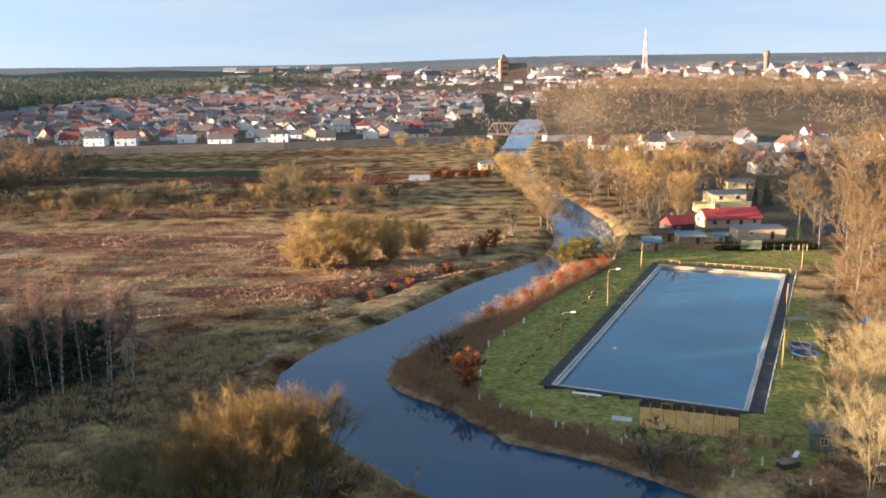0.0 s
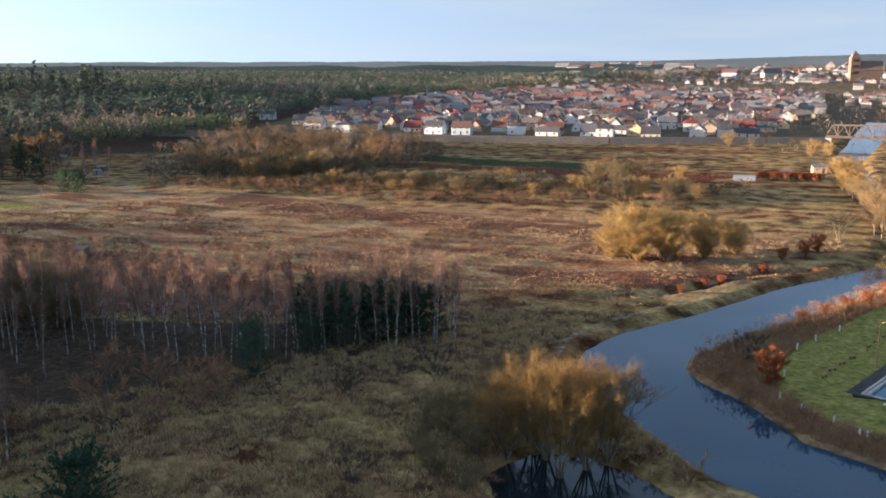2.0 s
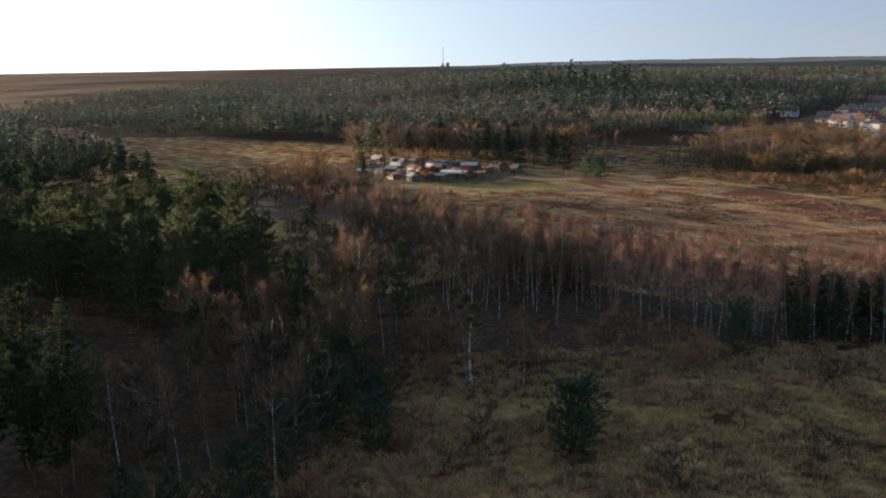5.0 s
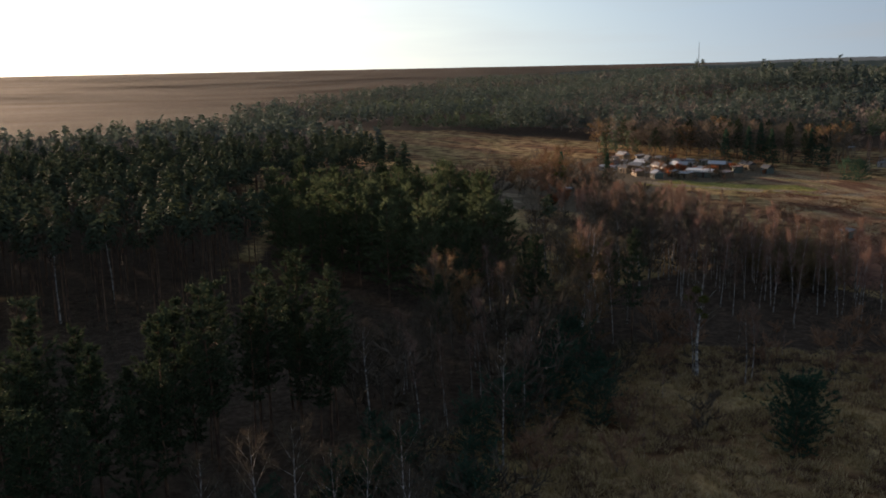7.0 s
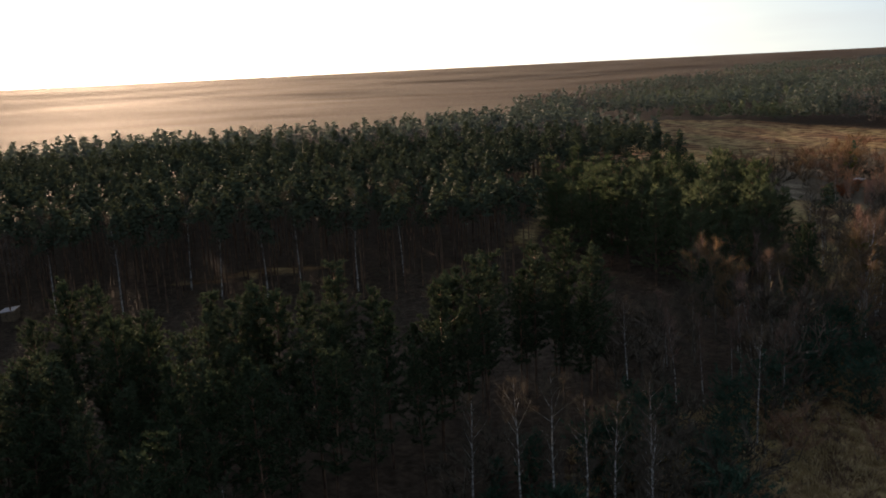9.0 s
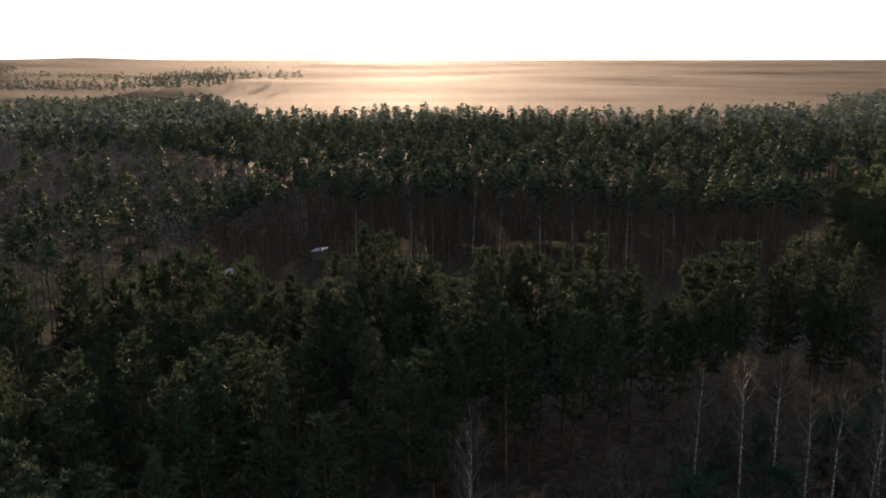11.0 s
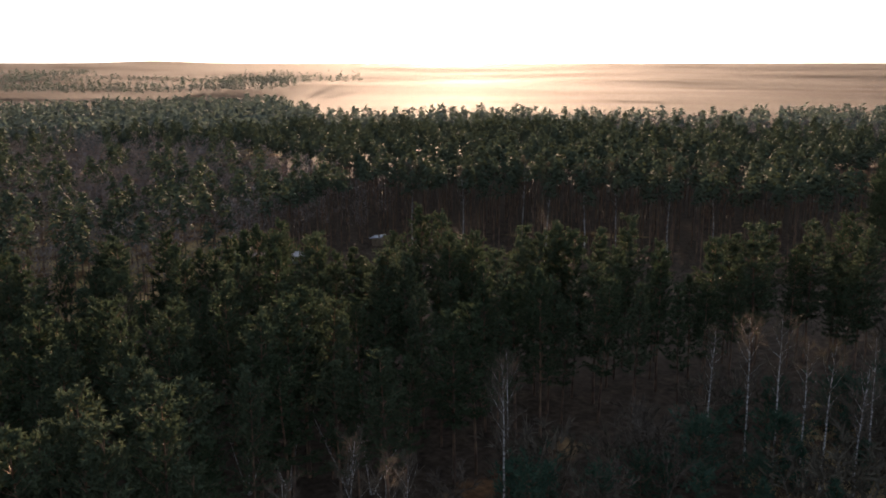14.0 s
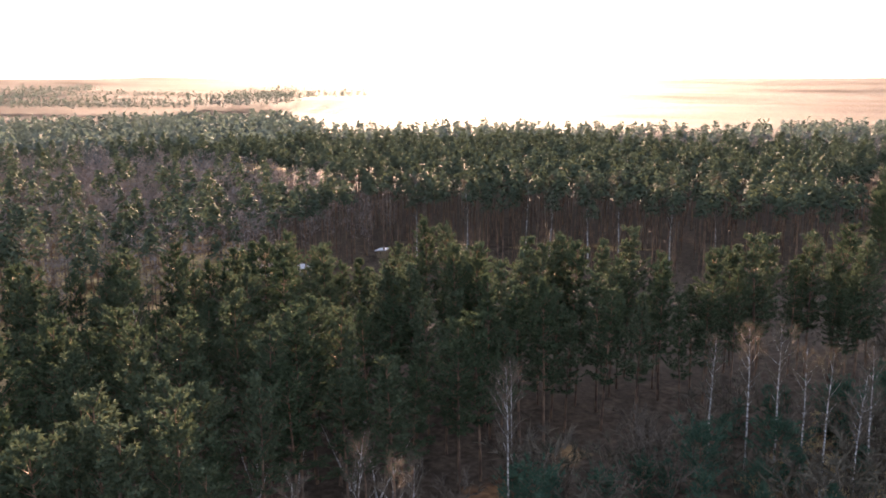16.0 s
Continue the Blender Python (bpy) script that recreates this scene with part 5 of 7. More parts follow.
solo("town_woods", soup("town_woods", np.concatenate(wood_tris), TOWN_TWIG), "golden brown leafless woods on the edge of town", "forest", kind="stuff")
xs, ys = rs.uniform(-700, 900, 9000), rs.uniform(540, 2900, 9000)
ok = (yaw_of(xs, ys) < 17) & (yaw_of(xs, ys) > -30)
pts = np.stack([xs[ok], ys[ok]], -1)
solo("garden_trees", soup("garden_trees", far_tufts(pts, land(pts[:, 0], pts[:, 1]), rs, "bare", 6, 13, 0.45, 18, 0.22, slim=0.08), GARDEN_TWIG), "leafless garden trees between the houses", "trees", kind="stuff")


# scrub that fills the wet meadow and the feet of the woods
def scrub(name, label, poly, gap, seed, mat, low, high, blades=26, wide=0.45, thick=0.22):
    p = np.array(scatter(poly, gap, seed))
    rs = np.random.RandomState(seed)
    solo(name, soup(name, far_tufts(p, land(p[:, 0], p[:, 1]) - 0.3 * low, rs, "bare", low, high, wide, blades, thick), mat), label, "scrub", kind="stuff")


scrub("wet_scrub", "grey-brown thicket across the wet meadow", [(-200, 272), (-100, 280), (-20, 292), (-4, 302), (-14, 316), (-70, 318), (-200, 306)], 2.7, 501, ASH_TWIG, 2.4, 5.2, 44, 0.5, 0.17)
scrub("willow_thicket", "brown willow thicket under the scrub trees", [(-238, 288), (-215, 278), (-160, 300), (-136, 340), (-150, 420), (-200, 460), (-268, 452), (-278, 400), (-244, 330)], 4.4, 502, GREY_TWIG, 4, 9, 34, 0.45, 0.2)
scrub("birch_thicket", "dark undergrowth at the feet of the birches", [(-152, 90), (-110, 94), (-74, 103), (-58, 113), (-45, 126), (-48, 134), (-62, 131), (-90, 125), (-150, 119)], 2.8, 503, GREY_TWIG, 2.0, 6.0, 20)
scrub("wood_thicket", "dark leafless undergrowth among the pines", [(-150, -100), (-90, -60), (-90, 10), (-70, -8), (-44, -14), (-20, -32), (8, -40), (10, -26), (-36, 8), (-60, 30), (-90, 64), (-128, 76), (-150, 30), (-170, -20)], 3.6, 504, GREY_TWIG, 1.5, 4.0, 22)
scrub("rail_thicket", "low brown scrub before the railway", [(-300, 440), (-180, 455), (-60, 480), (20, 510), (26, 525), (-60, 496), (-180, 470), (-300, 460)], 5.0, 505, GREY_TWIG, 1.5, 3.5, 18)
scrub("reed_belt", "tan reed belt along the meadow edge", [(-200, 258), (-100, 262), (-20, 280), (-20, 288), (-100, 272), (-200, 268)], 2.4, 506, REED, 1.2, 2.2, 14)
scrub("red_reeds", "red-brown reeds in a strip of wet field", [(-165, 352), (-20, 350), (-10, 368), (-165, 374)], 3.0, 507, FERN, 1.2, 2.0, 14)
for x, y, k, h in ((-259, 124, "bare_tree", 13), (-250, 130, "bare_tree", 14), (-262, 146, "grey_tree", 13), (-243, 142, "grey_tree", 11), (-287, 156, "bare_tree", 14), (-296, 150, "grey_tree", 13), (-310, 136, "grey_tree", 12), (-275, 150, "spruce", 13), (-236, 128, "rust_shrub", 5),
                   (-232, 122, "rust_shrub", 4), (-270, 166, "spruce", 12), (-280, 172, "pine", 13), (-262, 178, "grey_tree", 10), (-245, 277, "birch", 15), (-248, 274, "birch", 14), (-242, 280, "birch", 14), (-240, 264, "birch", 14), (-250, 281, "birch", 15),
                   (-227, 246, "bush_pine", 8), (-231, 244, "bush_pine", 8), (-224, 244, "bush_pine", 7), (-208, 211, "birch", 8), (-213, 214, "birch", 7), (-300, 246, "spruce", 16), (-290, 250, "spruce", 17), (-282, 256, "spruce", 16), (-275, 258, "pine", 17), (-270, 262, "pine", 16),
                   (-296, 262, "spruce", 18), (-286, 268, "pine", 18), (-306, 258, "pine", 19), (-278, 272, "spruce", 16), (-266, 268, "bush_pine", 9)):
    plant(k, x, y, h)
for x, y in scatter([(-372, 226), (-345, 246), (-308, 250), (-296, 280), (-320, 310), (-420, 340), (-430, 270)], 13, 66):
    plant(plant_dice.choice(["grey_tree", "grey_tree", "grey_tree", "pine"]), x, y, plant_dice.uniform(13, 18), 1.2, group="trees behind the allotments")
for x, y, h in ((-152, -42, 25), (-158, -52, 24), (-160, -36, 25), (-156, -24, 24), (-168, -60, 24), (-150, -70, 23), (-166, -14, 24), (-154, -84, 23)):
    plant("tall_birch", x, y, h, label="tall pale-trunked birch at the forest edge")

for x, y in scatter([(-212, 108), (-200, 128), (-176, 138), (-168, 122), (-184, 104)], 4.6, 71):
    plant("birch", x, y, plant_dice.uniform(10, 14.5), 1.15, group="birch clump by the allotments")
for x, y in scatter([(-168, 70), (-160, 92), (-138, 98), (-128, 84), (-142, 68)], 5.6, 72):
    plant(plant_dice.choice(["old_birch", "birch", "old_birch", "grey_tree"]), x, y, plant_dice.uniform(12, 16), 1.1, group="old birches by the meadow")
for x, y in scatter([(-310, 118), (-300, 160), (-262, 172), (-236, 150), (-220, 118), (-250, 104)], 9.5, 73):
    plant(plant_dice.choice(["bare_tree", "grey_tree", "grey_shrub", "brown_shrub", "grey_tree"]), x, y, plant_dice.uniform(4, 11), 1.1, group="garden trees by the allotments")
for x, y in scatter([(-366, 216), (-330, 236), (-292, 262), (-262, 276), (-276, 300), (-330, 290), (-380, 250)], 9.5, 74):
    plant(plant_dice.choice(["grey_tree", "grey_tree", "grey_tree", "bare_tree", "pine"]), x, y, plant_dice.uniform(11, 17), 1.3, group="trees behind the allotments")
for x, y in scatter([(-222, 290), (-150, 300), (-140, 320), (-200, 330)], 8, 75):
    plant(plant_dice.choice(["brown_willow", "willow_bush", "bare_tree"]), x, y, plant_dice.uniform(6, 10), 1.3, group="willow scrub")

scrub("bank_brambles", "tangled red-brown brambles over the river bank", [(-8, 128), (-3, 118), (8, 108), (27, 96), (29, 101), (12, 113), (4, 124), (6, 138), (20, 166), (40, 200), (34, 204), (10, 168), (-6, 140)], 1.3, 508, RUST_BRAMBLE, 0.7, 1.7, 18, 0.5, 0.28)


scrub("bank_thorns", "dark brown thorn scrub among the bank's brambles", [(-7, 128), (-3, 119), (8, 109), (28, 95), (34, 92), (30, 100), (12, 112), (3, 124), (5, 138), (19, 166), (34, 196), (30, 199), (10, 168), (-5, 140)], 2.1, 518, REED, 0.9, 2.3, 22, 0.5, 0.26)


# ---- grasses ----
def tufts(pts, z, rs, blades, low, high, thick, lean=0.35, clump=0.30):
    n = len(pts)
    h = rs.uniform(low, high, (n, 1, 1)) * rs.uniform(0.6, 1.2, (n, blades, 1))
    c = np.stack([pts[:, 0, None] + rs.normal(0, 0.06, (n, blades)), pts[:, 1, None] + rs.normal(0, 0.06, (n, blades)), np.repeat(z[:, None], blades, 1)], -1)
    off = rs.normal(0, clump, (n, blades, 2))
    c[..., :2] += off
    d = rs.normal(0, lean, (n, blades, 3))
    d[..., :2] += off * 1.6
    d[..., 2] = 1
    d /= np.linalg.norm(d, axis=-1, keepdims=True)
    a = rs.uniform(0, np.pi, (n, blades))
    side = np.stack([np.cos(a), np.sin(a), 0 * a], -1) * thick
    return np.stack([c - side, c + side, c + d * h], -2).reshape(-1, 3, 3)


def grass(name, label, poly, count, seed, mat, low, high, thick, blades=6, gate=None):
    rs = np.random.RandomState(seed)
    p = np.array(poly, float)
    x, y = rs.uniform(p[:, 0].min(), p[:, 0].max(), count), rs.uniform(p[:, 1].min(), p[:, 1].max(), count)
    ok = inside(x, y, p) & (signed(x, y, RIVER_POLY) > 1.2) & (signed(x, y, POND_POLY) > 1.0) & (signed(x, y, GRASS_POLY) > 0)
    if gate is not None:
        ok &= waves(x, y, seed + 7, gate) > -0.05
    pts = np.stack([x[ok], y[ok]], -1)
    solo(name, soup(name, tufts(pts, height(pts[:, 0], pts[:, 1]) - 0.05, rs, blades, low, high, thick), mat), label, "grass", kind="stuff")


MEADOW = [(-5, 96), (-30, 120), (-28, 140), (0, 185), (25, 215), (28, 250), (-60, 262), (-150, 240), (-150, 140), (-60, 140), (-60, 118), (-75, 100), (-100, 60), (-70, 0), (-45, -10), (-10, 30), (0, 60)]
NEAR_MEADOW = [(-5, 96), (-30, 120), (-28, 140), (-20, 152), (-60, 146), (-60, 118), (-75, 100), (-100, 60), (-70, 0), (-45, -10), (-10, 30), (0, 60)]
grass("dry_grass", "pale tan tussocks of dry meadow grass", NEAR_MEADOW, 12000, 401, TUSSOCK, 0.6, 1.1, 0.06, 26)
grass("pale_tussocks", "bleached grass tussocks in streaks over the open meadow", [(-225, 200), (-190, 250), (-60, 258), (20, 245), (22, 215), (0, 188), (-26, 150), (-60, 146), (-150, 160)], 22000, 409, BLEACHED, 0.3, 0.65, 0.08, 8, 24)
grass("meadow_bracken", "red-brown withered bracken in drifts over the meadow", [(-225, 190), (-200, 236), (-90, 240), (-52, 215), (-16, 178), (-30, 156), (-60, 140), (-150, 150)], 13000, 419, RED_FERN, 0.35, 0.8, 0.09, 7, 30)
grass("meadow_grass", "short pale dry grass over the open meadow", MEADOW, 26000, 405, FERN, 0.2, 0.4, 0.07, 4)
grass("bracken", "patches of withered brown bracken in the meadow", NEAR_MEADOW, 20000, 402, DARK_FERN, 0.5, 1.0, 0.055, 12, 13)
grass("bank_reeds", "matted brown reeds and brambles along the river bank", [(-9, 126), (30, 84), (30, 99), (8, 113), (6, 136), (24, 172), (42, 204), (30, 208), (10, 170), (-9, 140)], 90000, 403, REED, 0.4, 1.0, 0.06, 6)


# ---- bathing place ----
def ground_z(x, y):
    return float(height(np.array(x, float), np.array(y, float)))


pool = thing("swimming_pool", "large rectangular open-air pool with concrete kerbs and dark paving", "swimming pool", POOL_M, kind="structure")
W, L = 30.6, 87.0
s = Shape()
for k in range(44):
    s.box(0.02, 1.78, k * L / 44 + 0.02, (k + 1) * L / 44 - 0.02, -0.6, 0.05 + 0.015 * ((k * 7) % 3))
part("left_walkway", s.mesh("left_walkway", DARK_DECK), pool, "dark worn paving along the pool")
s = Shape()
for k in range(40):
    s.box(28.62, 30.5, 0.5 + k * 2.1, 0.5 + (k + 1) * 2.1 - 0.05, -0.6, 0.05 + 0.012 * ((k * 5) % 3))
part("right_walkway", s.mesh("right_walkway", DARK_DECK), pool, "dark worn paving along the pool")
s = Shape()
for k in range(22):
    s.box(1.8 + k * 1.22, 1.8 + (k + 1) * 1.22 - 0.04, 0.0, 0.62, -0.6, 0.06 + 0.02 * (k % 2))
part("near_walkway", s.mesh("near_walkway", DARK_DECK), pool)
s = Shape()
for k in range(14):
    s.box(1.8 + k * 1.92, 1.8 + (k + 1) * 1.92 - 0.04, 84.6, 87.0, -0.5, 0.08)
part("far_walkway", s.mesh("far_walkway", DARK_WOOD), pool, "weathered plank landing at the end of the pool")
STEP = plain("stained_tan_concrete", (0.27, 0.21, 0.15), 0.85, 1.0, 0.35)
part("far_step", Shape().box(1.8, 28.6, 83.4, 84.55, -2.5, 0.28).box(1.8, 28.6, 82.9, 83.38, -2.5, -0.02).mesh("far_step", STEP), pool, "pale concrete step across the pool end")
part("left_kerb", Shape().box(1.8, 2.08, 0.64, 83.4, -2.5, 0.16).box(2.32, 2.62, 1.3, 82.9, -2.5, 0.02).box(2.09, 2.31, 1.0, 82.9, -2.5, -0.14).mesh("left_kerb", CONCRETE), pool)
part("right_kerb", Shape().box(28.36, 28.6, 0.64, 83.4, -2.5, 0.16).box(27.9, 28.18, 1.3, 82.9, -2.5, 0.02).box(28.19, 28.35, 1.0, 82.9, -2.5, -0.12).mesh("right_kerb", CONCRETE), pool)
part("near_kerb", Shape().box(2.09, 28.35, 0.64, 0.98, -2.5, 0.14).box(2.63, 27.89, 1.0, 1.3, -2.5, 0.0).mesh("near_kerb", CONCRETE), pool)
part("pool_floor", Shape().box(1.9, 28.5, 0.7, 83.3, -2.7, -2.5).mesh("pool_floor", CONCRETE), pool)
rail = Shape()
for k in range(28):
    rail.tube([(30.58, 1 + k * 3.1, 0), (30.58, 1 + k * 3.1, 0.75)], [0.05, 0.05], 6)
rail.beam((30.58, 0.8, 0.72), (30.58, 86, 0.72), 0.09)
part("hand_rail", rail.mesh("hand_rail", WHITE_PAINT), pool, "low white-painted rail on posts")
rail = Shape()
for k in range(15):
    rail.box(1.9 + k * 1.95, 2.05 + k * 1.95, 86.8, 86.95, 0, 0.8)
    if k < 14:
        rail.beam((2.0 + k * 1.95, 86.87, 0.75 - 0.05 * (k % 2)), (3.95 + k * 1.95, 86.87, 0.7 + 0.05 * (k % 2)), 0.1)
part("end_rail", rail.mesh("end_rail", TIMBER), pool, "wavering timber rail on short posts")
for y in (24, 47, 60):
    lad = Shape()
    for dx in (-0.3, 0.3):
        lad.tube([(28.7, y + dx, 0.05), (28.7, y + dx, 0.9), (28.2, y + dx, 0.95), (27.8, y + dx, 0.5), (27.8, y + dx, -1.4)], [0.03] * 5, 6)
    for z in (-0.2, -0.6, -1.0):
        lad.beam((27.8, y - 0.3, z), (27.8, y + 0.3, z), 0.05)
    part("ladder", lad.mesh("ladder", GALV), pool, "bent steel pool ladder")
pw = Shape()
pw.face((2.6, 1.28, -0.35), (27.92, 1.28, -0.35), (27.92, 82.95, -0.35), (2.6, 82.95, -0.35))
pool_water = solo("pool_water", pw.mesh("pool_water", POOLWATER), "still pale blue pool water reflecting the sky", "water", POOL_M, kind="structure")


def street_lamp(x, y, h, az):
    ob = thing("lamp_post", "slender pale lamp post with a short curved arm", "street lamp", Matrix.LocRotScale((x, y, ground_z(x, y)), Euler((0, 0, radians(az))), None), "lamps along the pool")
    part("post", Shape().tube([(0, 0, 0), (0, 0, 0.8), (0, 0, h - 0.5), (0.25, 0, h - 0.1), (0.7, 0, h)], [0.13, 0.1, 0.07, 0.06, 0.05], 8).mesh("post", TIMBER, smooth=True), ob)
    part("arm", Shape().tube([(0.7, 0, h), (1.5, 0, h + 0.08)], [0.05, 0.045], 8).mesh("arm", GALV, smooth=True), ob)
    head = part("lantern", Shape().tube([(1.4, 0, h + 0.08), (1.6, 0, h + 0.1), (2.1, 0, h + 0.12), (2.25, 0, h + 0.1)], [0.05, 0.15, 0.14, 0.05], 8, cap=True).mesh("lantern", WHITE_PAINT), ob, "long pale lantern head")
    part("diffuser", Shape().box(1.6, 2.1, -0.1, 0.1, h - 0.06, h - 0.02).mesh("diffuser", GLASS), head)


street_lamp(19.1, 136.5, 6.9, -10)
street_lamp(31.7, 164.6, 7.2, -10)


def pole(x, y, h, label="plain weathered timber pole standing on the grass"):
    ob = thing("timber_pole", label, "pole", Matrix.Translation((x, y, ground_z(x, y) - 0.05)), "poles round the pool")
    part("shaft", Shape().tube([(0, 0, 0), (0, 0, h * 0.6), (0.05, 0, h)], [0.13, 0.11, 0.09], 8, cap=True).mesh("shaft", TIMBER, smooth=True), ob)
    part("insulator", Shape().tube([(0.1, 0, h - 0.25), (0.24, 0, h - 0.2), (0.24, 0, h - 0.05)], [0.02, 0.03, 0.05], 6).mesh("insulator", WHITE_PAINT), ob)


pole(43.9, 191, 6.6)
pole(51, 128.5, 6.2)
pole(60, 151, 7.5)
pole(79.5, 193, 5.8)

# white fence posts along the bank
post_me = Shape().box(-0.09, 0.09, -0.09, 0.09, 0, 1.1).mesh("shaft", WHITE_PAINT)
cap_me = Shape().tube([(0, 0, 1.1), (0, 0, 1.16), (0, 0, 1.2)], [0.11, 0.1, 0.02], 6, cap=True).mesh("cap", CONCRETE)
for x, y in ((5.4, 117), (8, 113.3), (11.8, 110.5), (14.5, 107), (15.4, 106.7), (18, 104.2), (21.7, 101.7), (22.5, 103.2), (25.4, 99.2), (28.8, 98.5), (32.2, 93.1), (36.5, 96), (40, 91), (6, 127), (8, 141), (11, 147), (4.5, 131), (15, 154)):
    p = thing("fence_post", "short white-painted concrete fence post in the grass", "post", Matrix.LocRotScale((x, y, ground_z(x, y) - 0.05), Euler((0.04, 0.05, x)), None), "fence posts on the bank")
    part("shaft", post_me, p)
    part("cap", cap_me, p)
# low rail between the rearmost posts on the bank
for a, b in (((11, 148), (17, 158)), ((28.5, 98), (24.5, 100)), ((33, 93), (29.5, 96))):
    za, zb = ground_z(*a), ground_z(*b)
    solo("fallen_rail", Shape().beam((*a, za + 0.35), (*b, zb + 0.35), 0.1).box(-0.08, 0.08, -0.08, 0.08, -0.1, 0.5, m=Matrix.Translation((*a, za))).box(-0.08, 0.08, -0.08, 0.08, -0.1, 0.5, m=Matrix.Translation((*b, zb))).mesh("fallen_rail", TIMBER),
         "weathered timber rail on two stumps", "rail")

# row of low wooden seats
for k in range(15):
    f = k / 14
    x, y = 11.3 + 21 * f + random.uniform(-0.3, 0.3), 128.5 + 49 * f
    if k in (4, 10):
        continue
    ob = thing("wooden_seat", "low log seat on the lawn", "seat", Matrix.LocRotScale((x, y, ground_z(x, y)), Euler((0, 0, radians(35 + 30 * random.random()))), None), "log seats on the lawn")
    part("seat", Shape().tube([(-0.75, 0, 0.42), (0.75, 0, 0.42)], [0.17, 0.16], 7, cap=True).mesh("seat", TIMBER), ob)
    for dx in (-0.5, 0.5):
        part("leg", Shape().tube([(dx, 0, 0), (dx, 0, 0.32)], [0.14, 0.13], 7).mesh("leg", DARK_WOOD), ob)

bench = thing("long_bench", "long low white bench beside the pool corner", "bench", Matrix.LocRotScale((20.2, 118, 0), Euler((0, 0, radians(-21))), None))
part("seat", Shape().box(-2, 2, -0.28, 0.28, 0.4, 0.48).mesh("seat", WHITE_PAINT), bench)
for dx in (-1.6, 0, 1.6):
    part("leg", Shape().box(dx - 0.06, dx + 0.06, -0.22, 0.22, 0, 0.398).mesh("leg", CONCRETE), bench)

# tall reed-mat screen
a, b = Vector((25, 107.4, 0)), Vector((36.2, 103.4, 0))
screen = thing("reed_screen", "tall tan reed-mat screen with dark boards along its top", "screen", Matrix.LocRotScale(a, Euler((0, 0, math.atan2(b.y - a.y, b.x - a.x))), None))
ln = (b - a).length
for k in range(8):
    part("panel", Shape().box(k * ln / 8 + 0.03, (k + 1) * ln / 8 - 0.03, -0.04, 0.04, 0.05, 2.7 + 0.05 * (k % 2)).mesh("panel", REEDMAT), screen)
for k in range(9):
    part("post", Shape().box(k * ln / 8 - 0.07, k * ln / 8 + 0.07, 0.045, 0.2, 0, 3.4).mesh("post", DARK_WOOD), screen)
for k in range(9):
    part("top_board", Shape().box(k * ln / 9 + 0.05, (k + 1) * ln / 9 - 0.08, 0.21, 0.25, 2.3, 3.35 + 0.12 * ((k * 3) % 2)).mesh("top_board", DARK_WOOD), screen, "dark weathered board")
slab = solo("grey_slab", Shape().box(-1.3, 1.3, -0.7, 0.7, 0, 0.12).mesh("grey_slab", CONCRETE), "grey concrete slab lying on the lawn", "slab", Matrix.LocRotScale((23.4, 110, 0), Euler((0, 0, -0.3)), None))


def trampoline(x, y, r):
    ob = thing("trampoline", "round garden trampoline with blue edge padding", "trampoline", Matrix.Translation((x, y, ground_z(x, y))), "trampolines on the lawn")
    ring, mat = Shape(), Shape()
    n = 24
    for k in range(n):
        a0, a1 = 2 * math.pi * k / n, 2 * math.pi * (k + 1) / n
        c0, s0, c1, s1 = math.cos(a0), math.sin(a0), math.cos(a1), math.sin(a1)
        q = r - 0.35
        ring.face((q * c0, q * s0, 0.86), (r * c0, r * s0, 0.86), (r * c1, r * s1, 0.86), (q * c1, q * s1, 0.86))
        ring.face((r * c0, r * s0, 0.86), (r * c0, r * s0, 0.8), (r * c1, r * s1, 0.8), (r * c1, r * s1, 0.86))
        ring.face((q * c1, q * s1, 0.86), (q * c1, q * s1, 0.8), (q * c0, q * s0, 0.8), (q * c0, q * s0, 0.86))
        mat.face((0, 0, 0.80), (q * c0, q * s0, 0.82), (q * c1, q * s1, 0.82))
    part("edge_pad", ring.mesh("edge_pad", BLUE_PLASTIC), ob)
    part("jumping_mat", mat.mesh("jumping_mat", BLACK_MESH), ob, "dark woven jumping mat")
    for k in range(6):
        a0 = math.pi * k / 3
        part("leg", Shape().tube([((r - 0.1) * math.cos(a0), (r - 0.1) * math.sin(a0), 0), ((r - 0.1) * math.cos(a0), (r - 0.1) * math.sin(a0), 0.81)], [0.03, 0.03], 6).mesh("leg", GALV), ob)


trampoline(56.4, 133.6, 2.0)
trampoline(57.3, 137.6, 1.8)

rack = thing("metal_rack", "grey tubular metal table frame on the grass", "rack", Matrix.LocRotScale((62, 151, 0), Euler((0, 0, 0.1)), None))
for dx in (-1.8, 1.8):
    for dy in (-0.9, 0.9):
        part("leg", Shape().tube([(dx, dy, 0), (dx, dy, 1.2)], [0.05, 0.05], 6).mesh("leg", GALV), rack)
for k in range(5):
    part("rail", Shape().beam((-1.8, -0.9 + 0.45 * k, 1.2), (1.8, -0.9 + 0.45 * k, 1.2), 0.08).mesh("rail", GALV), rack)
tarp = Shape()
for i in range(8):
    for j in range(6):
        f = lambda p, q: (p * 0.75 - 3, q * 0.9 - 2.7, 1.0 + 0.5 * math.sin(p * 0.9) * math.cos(q * 0.8) + 0.25 * ((p * 5 + q * 3) % 3) / 3)
        tarp.face(f(i, j), f(i + 1, j), f(i + 1, j + 1), f(i, j + 1))
blue = thing("covered_slide", "play slide frame under a crumpled blue tarpaulin", "play equipment", Matrix.LocRotScale((75, 149, 0), Euler((0, 0, 0.5)), None))
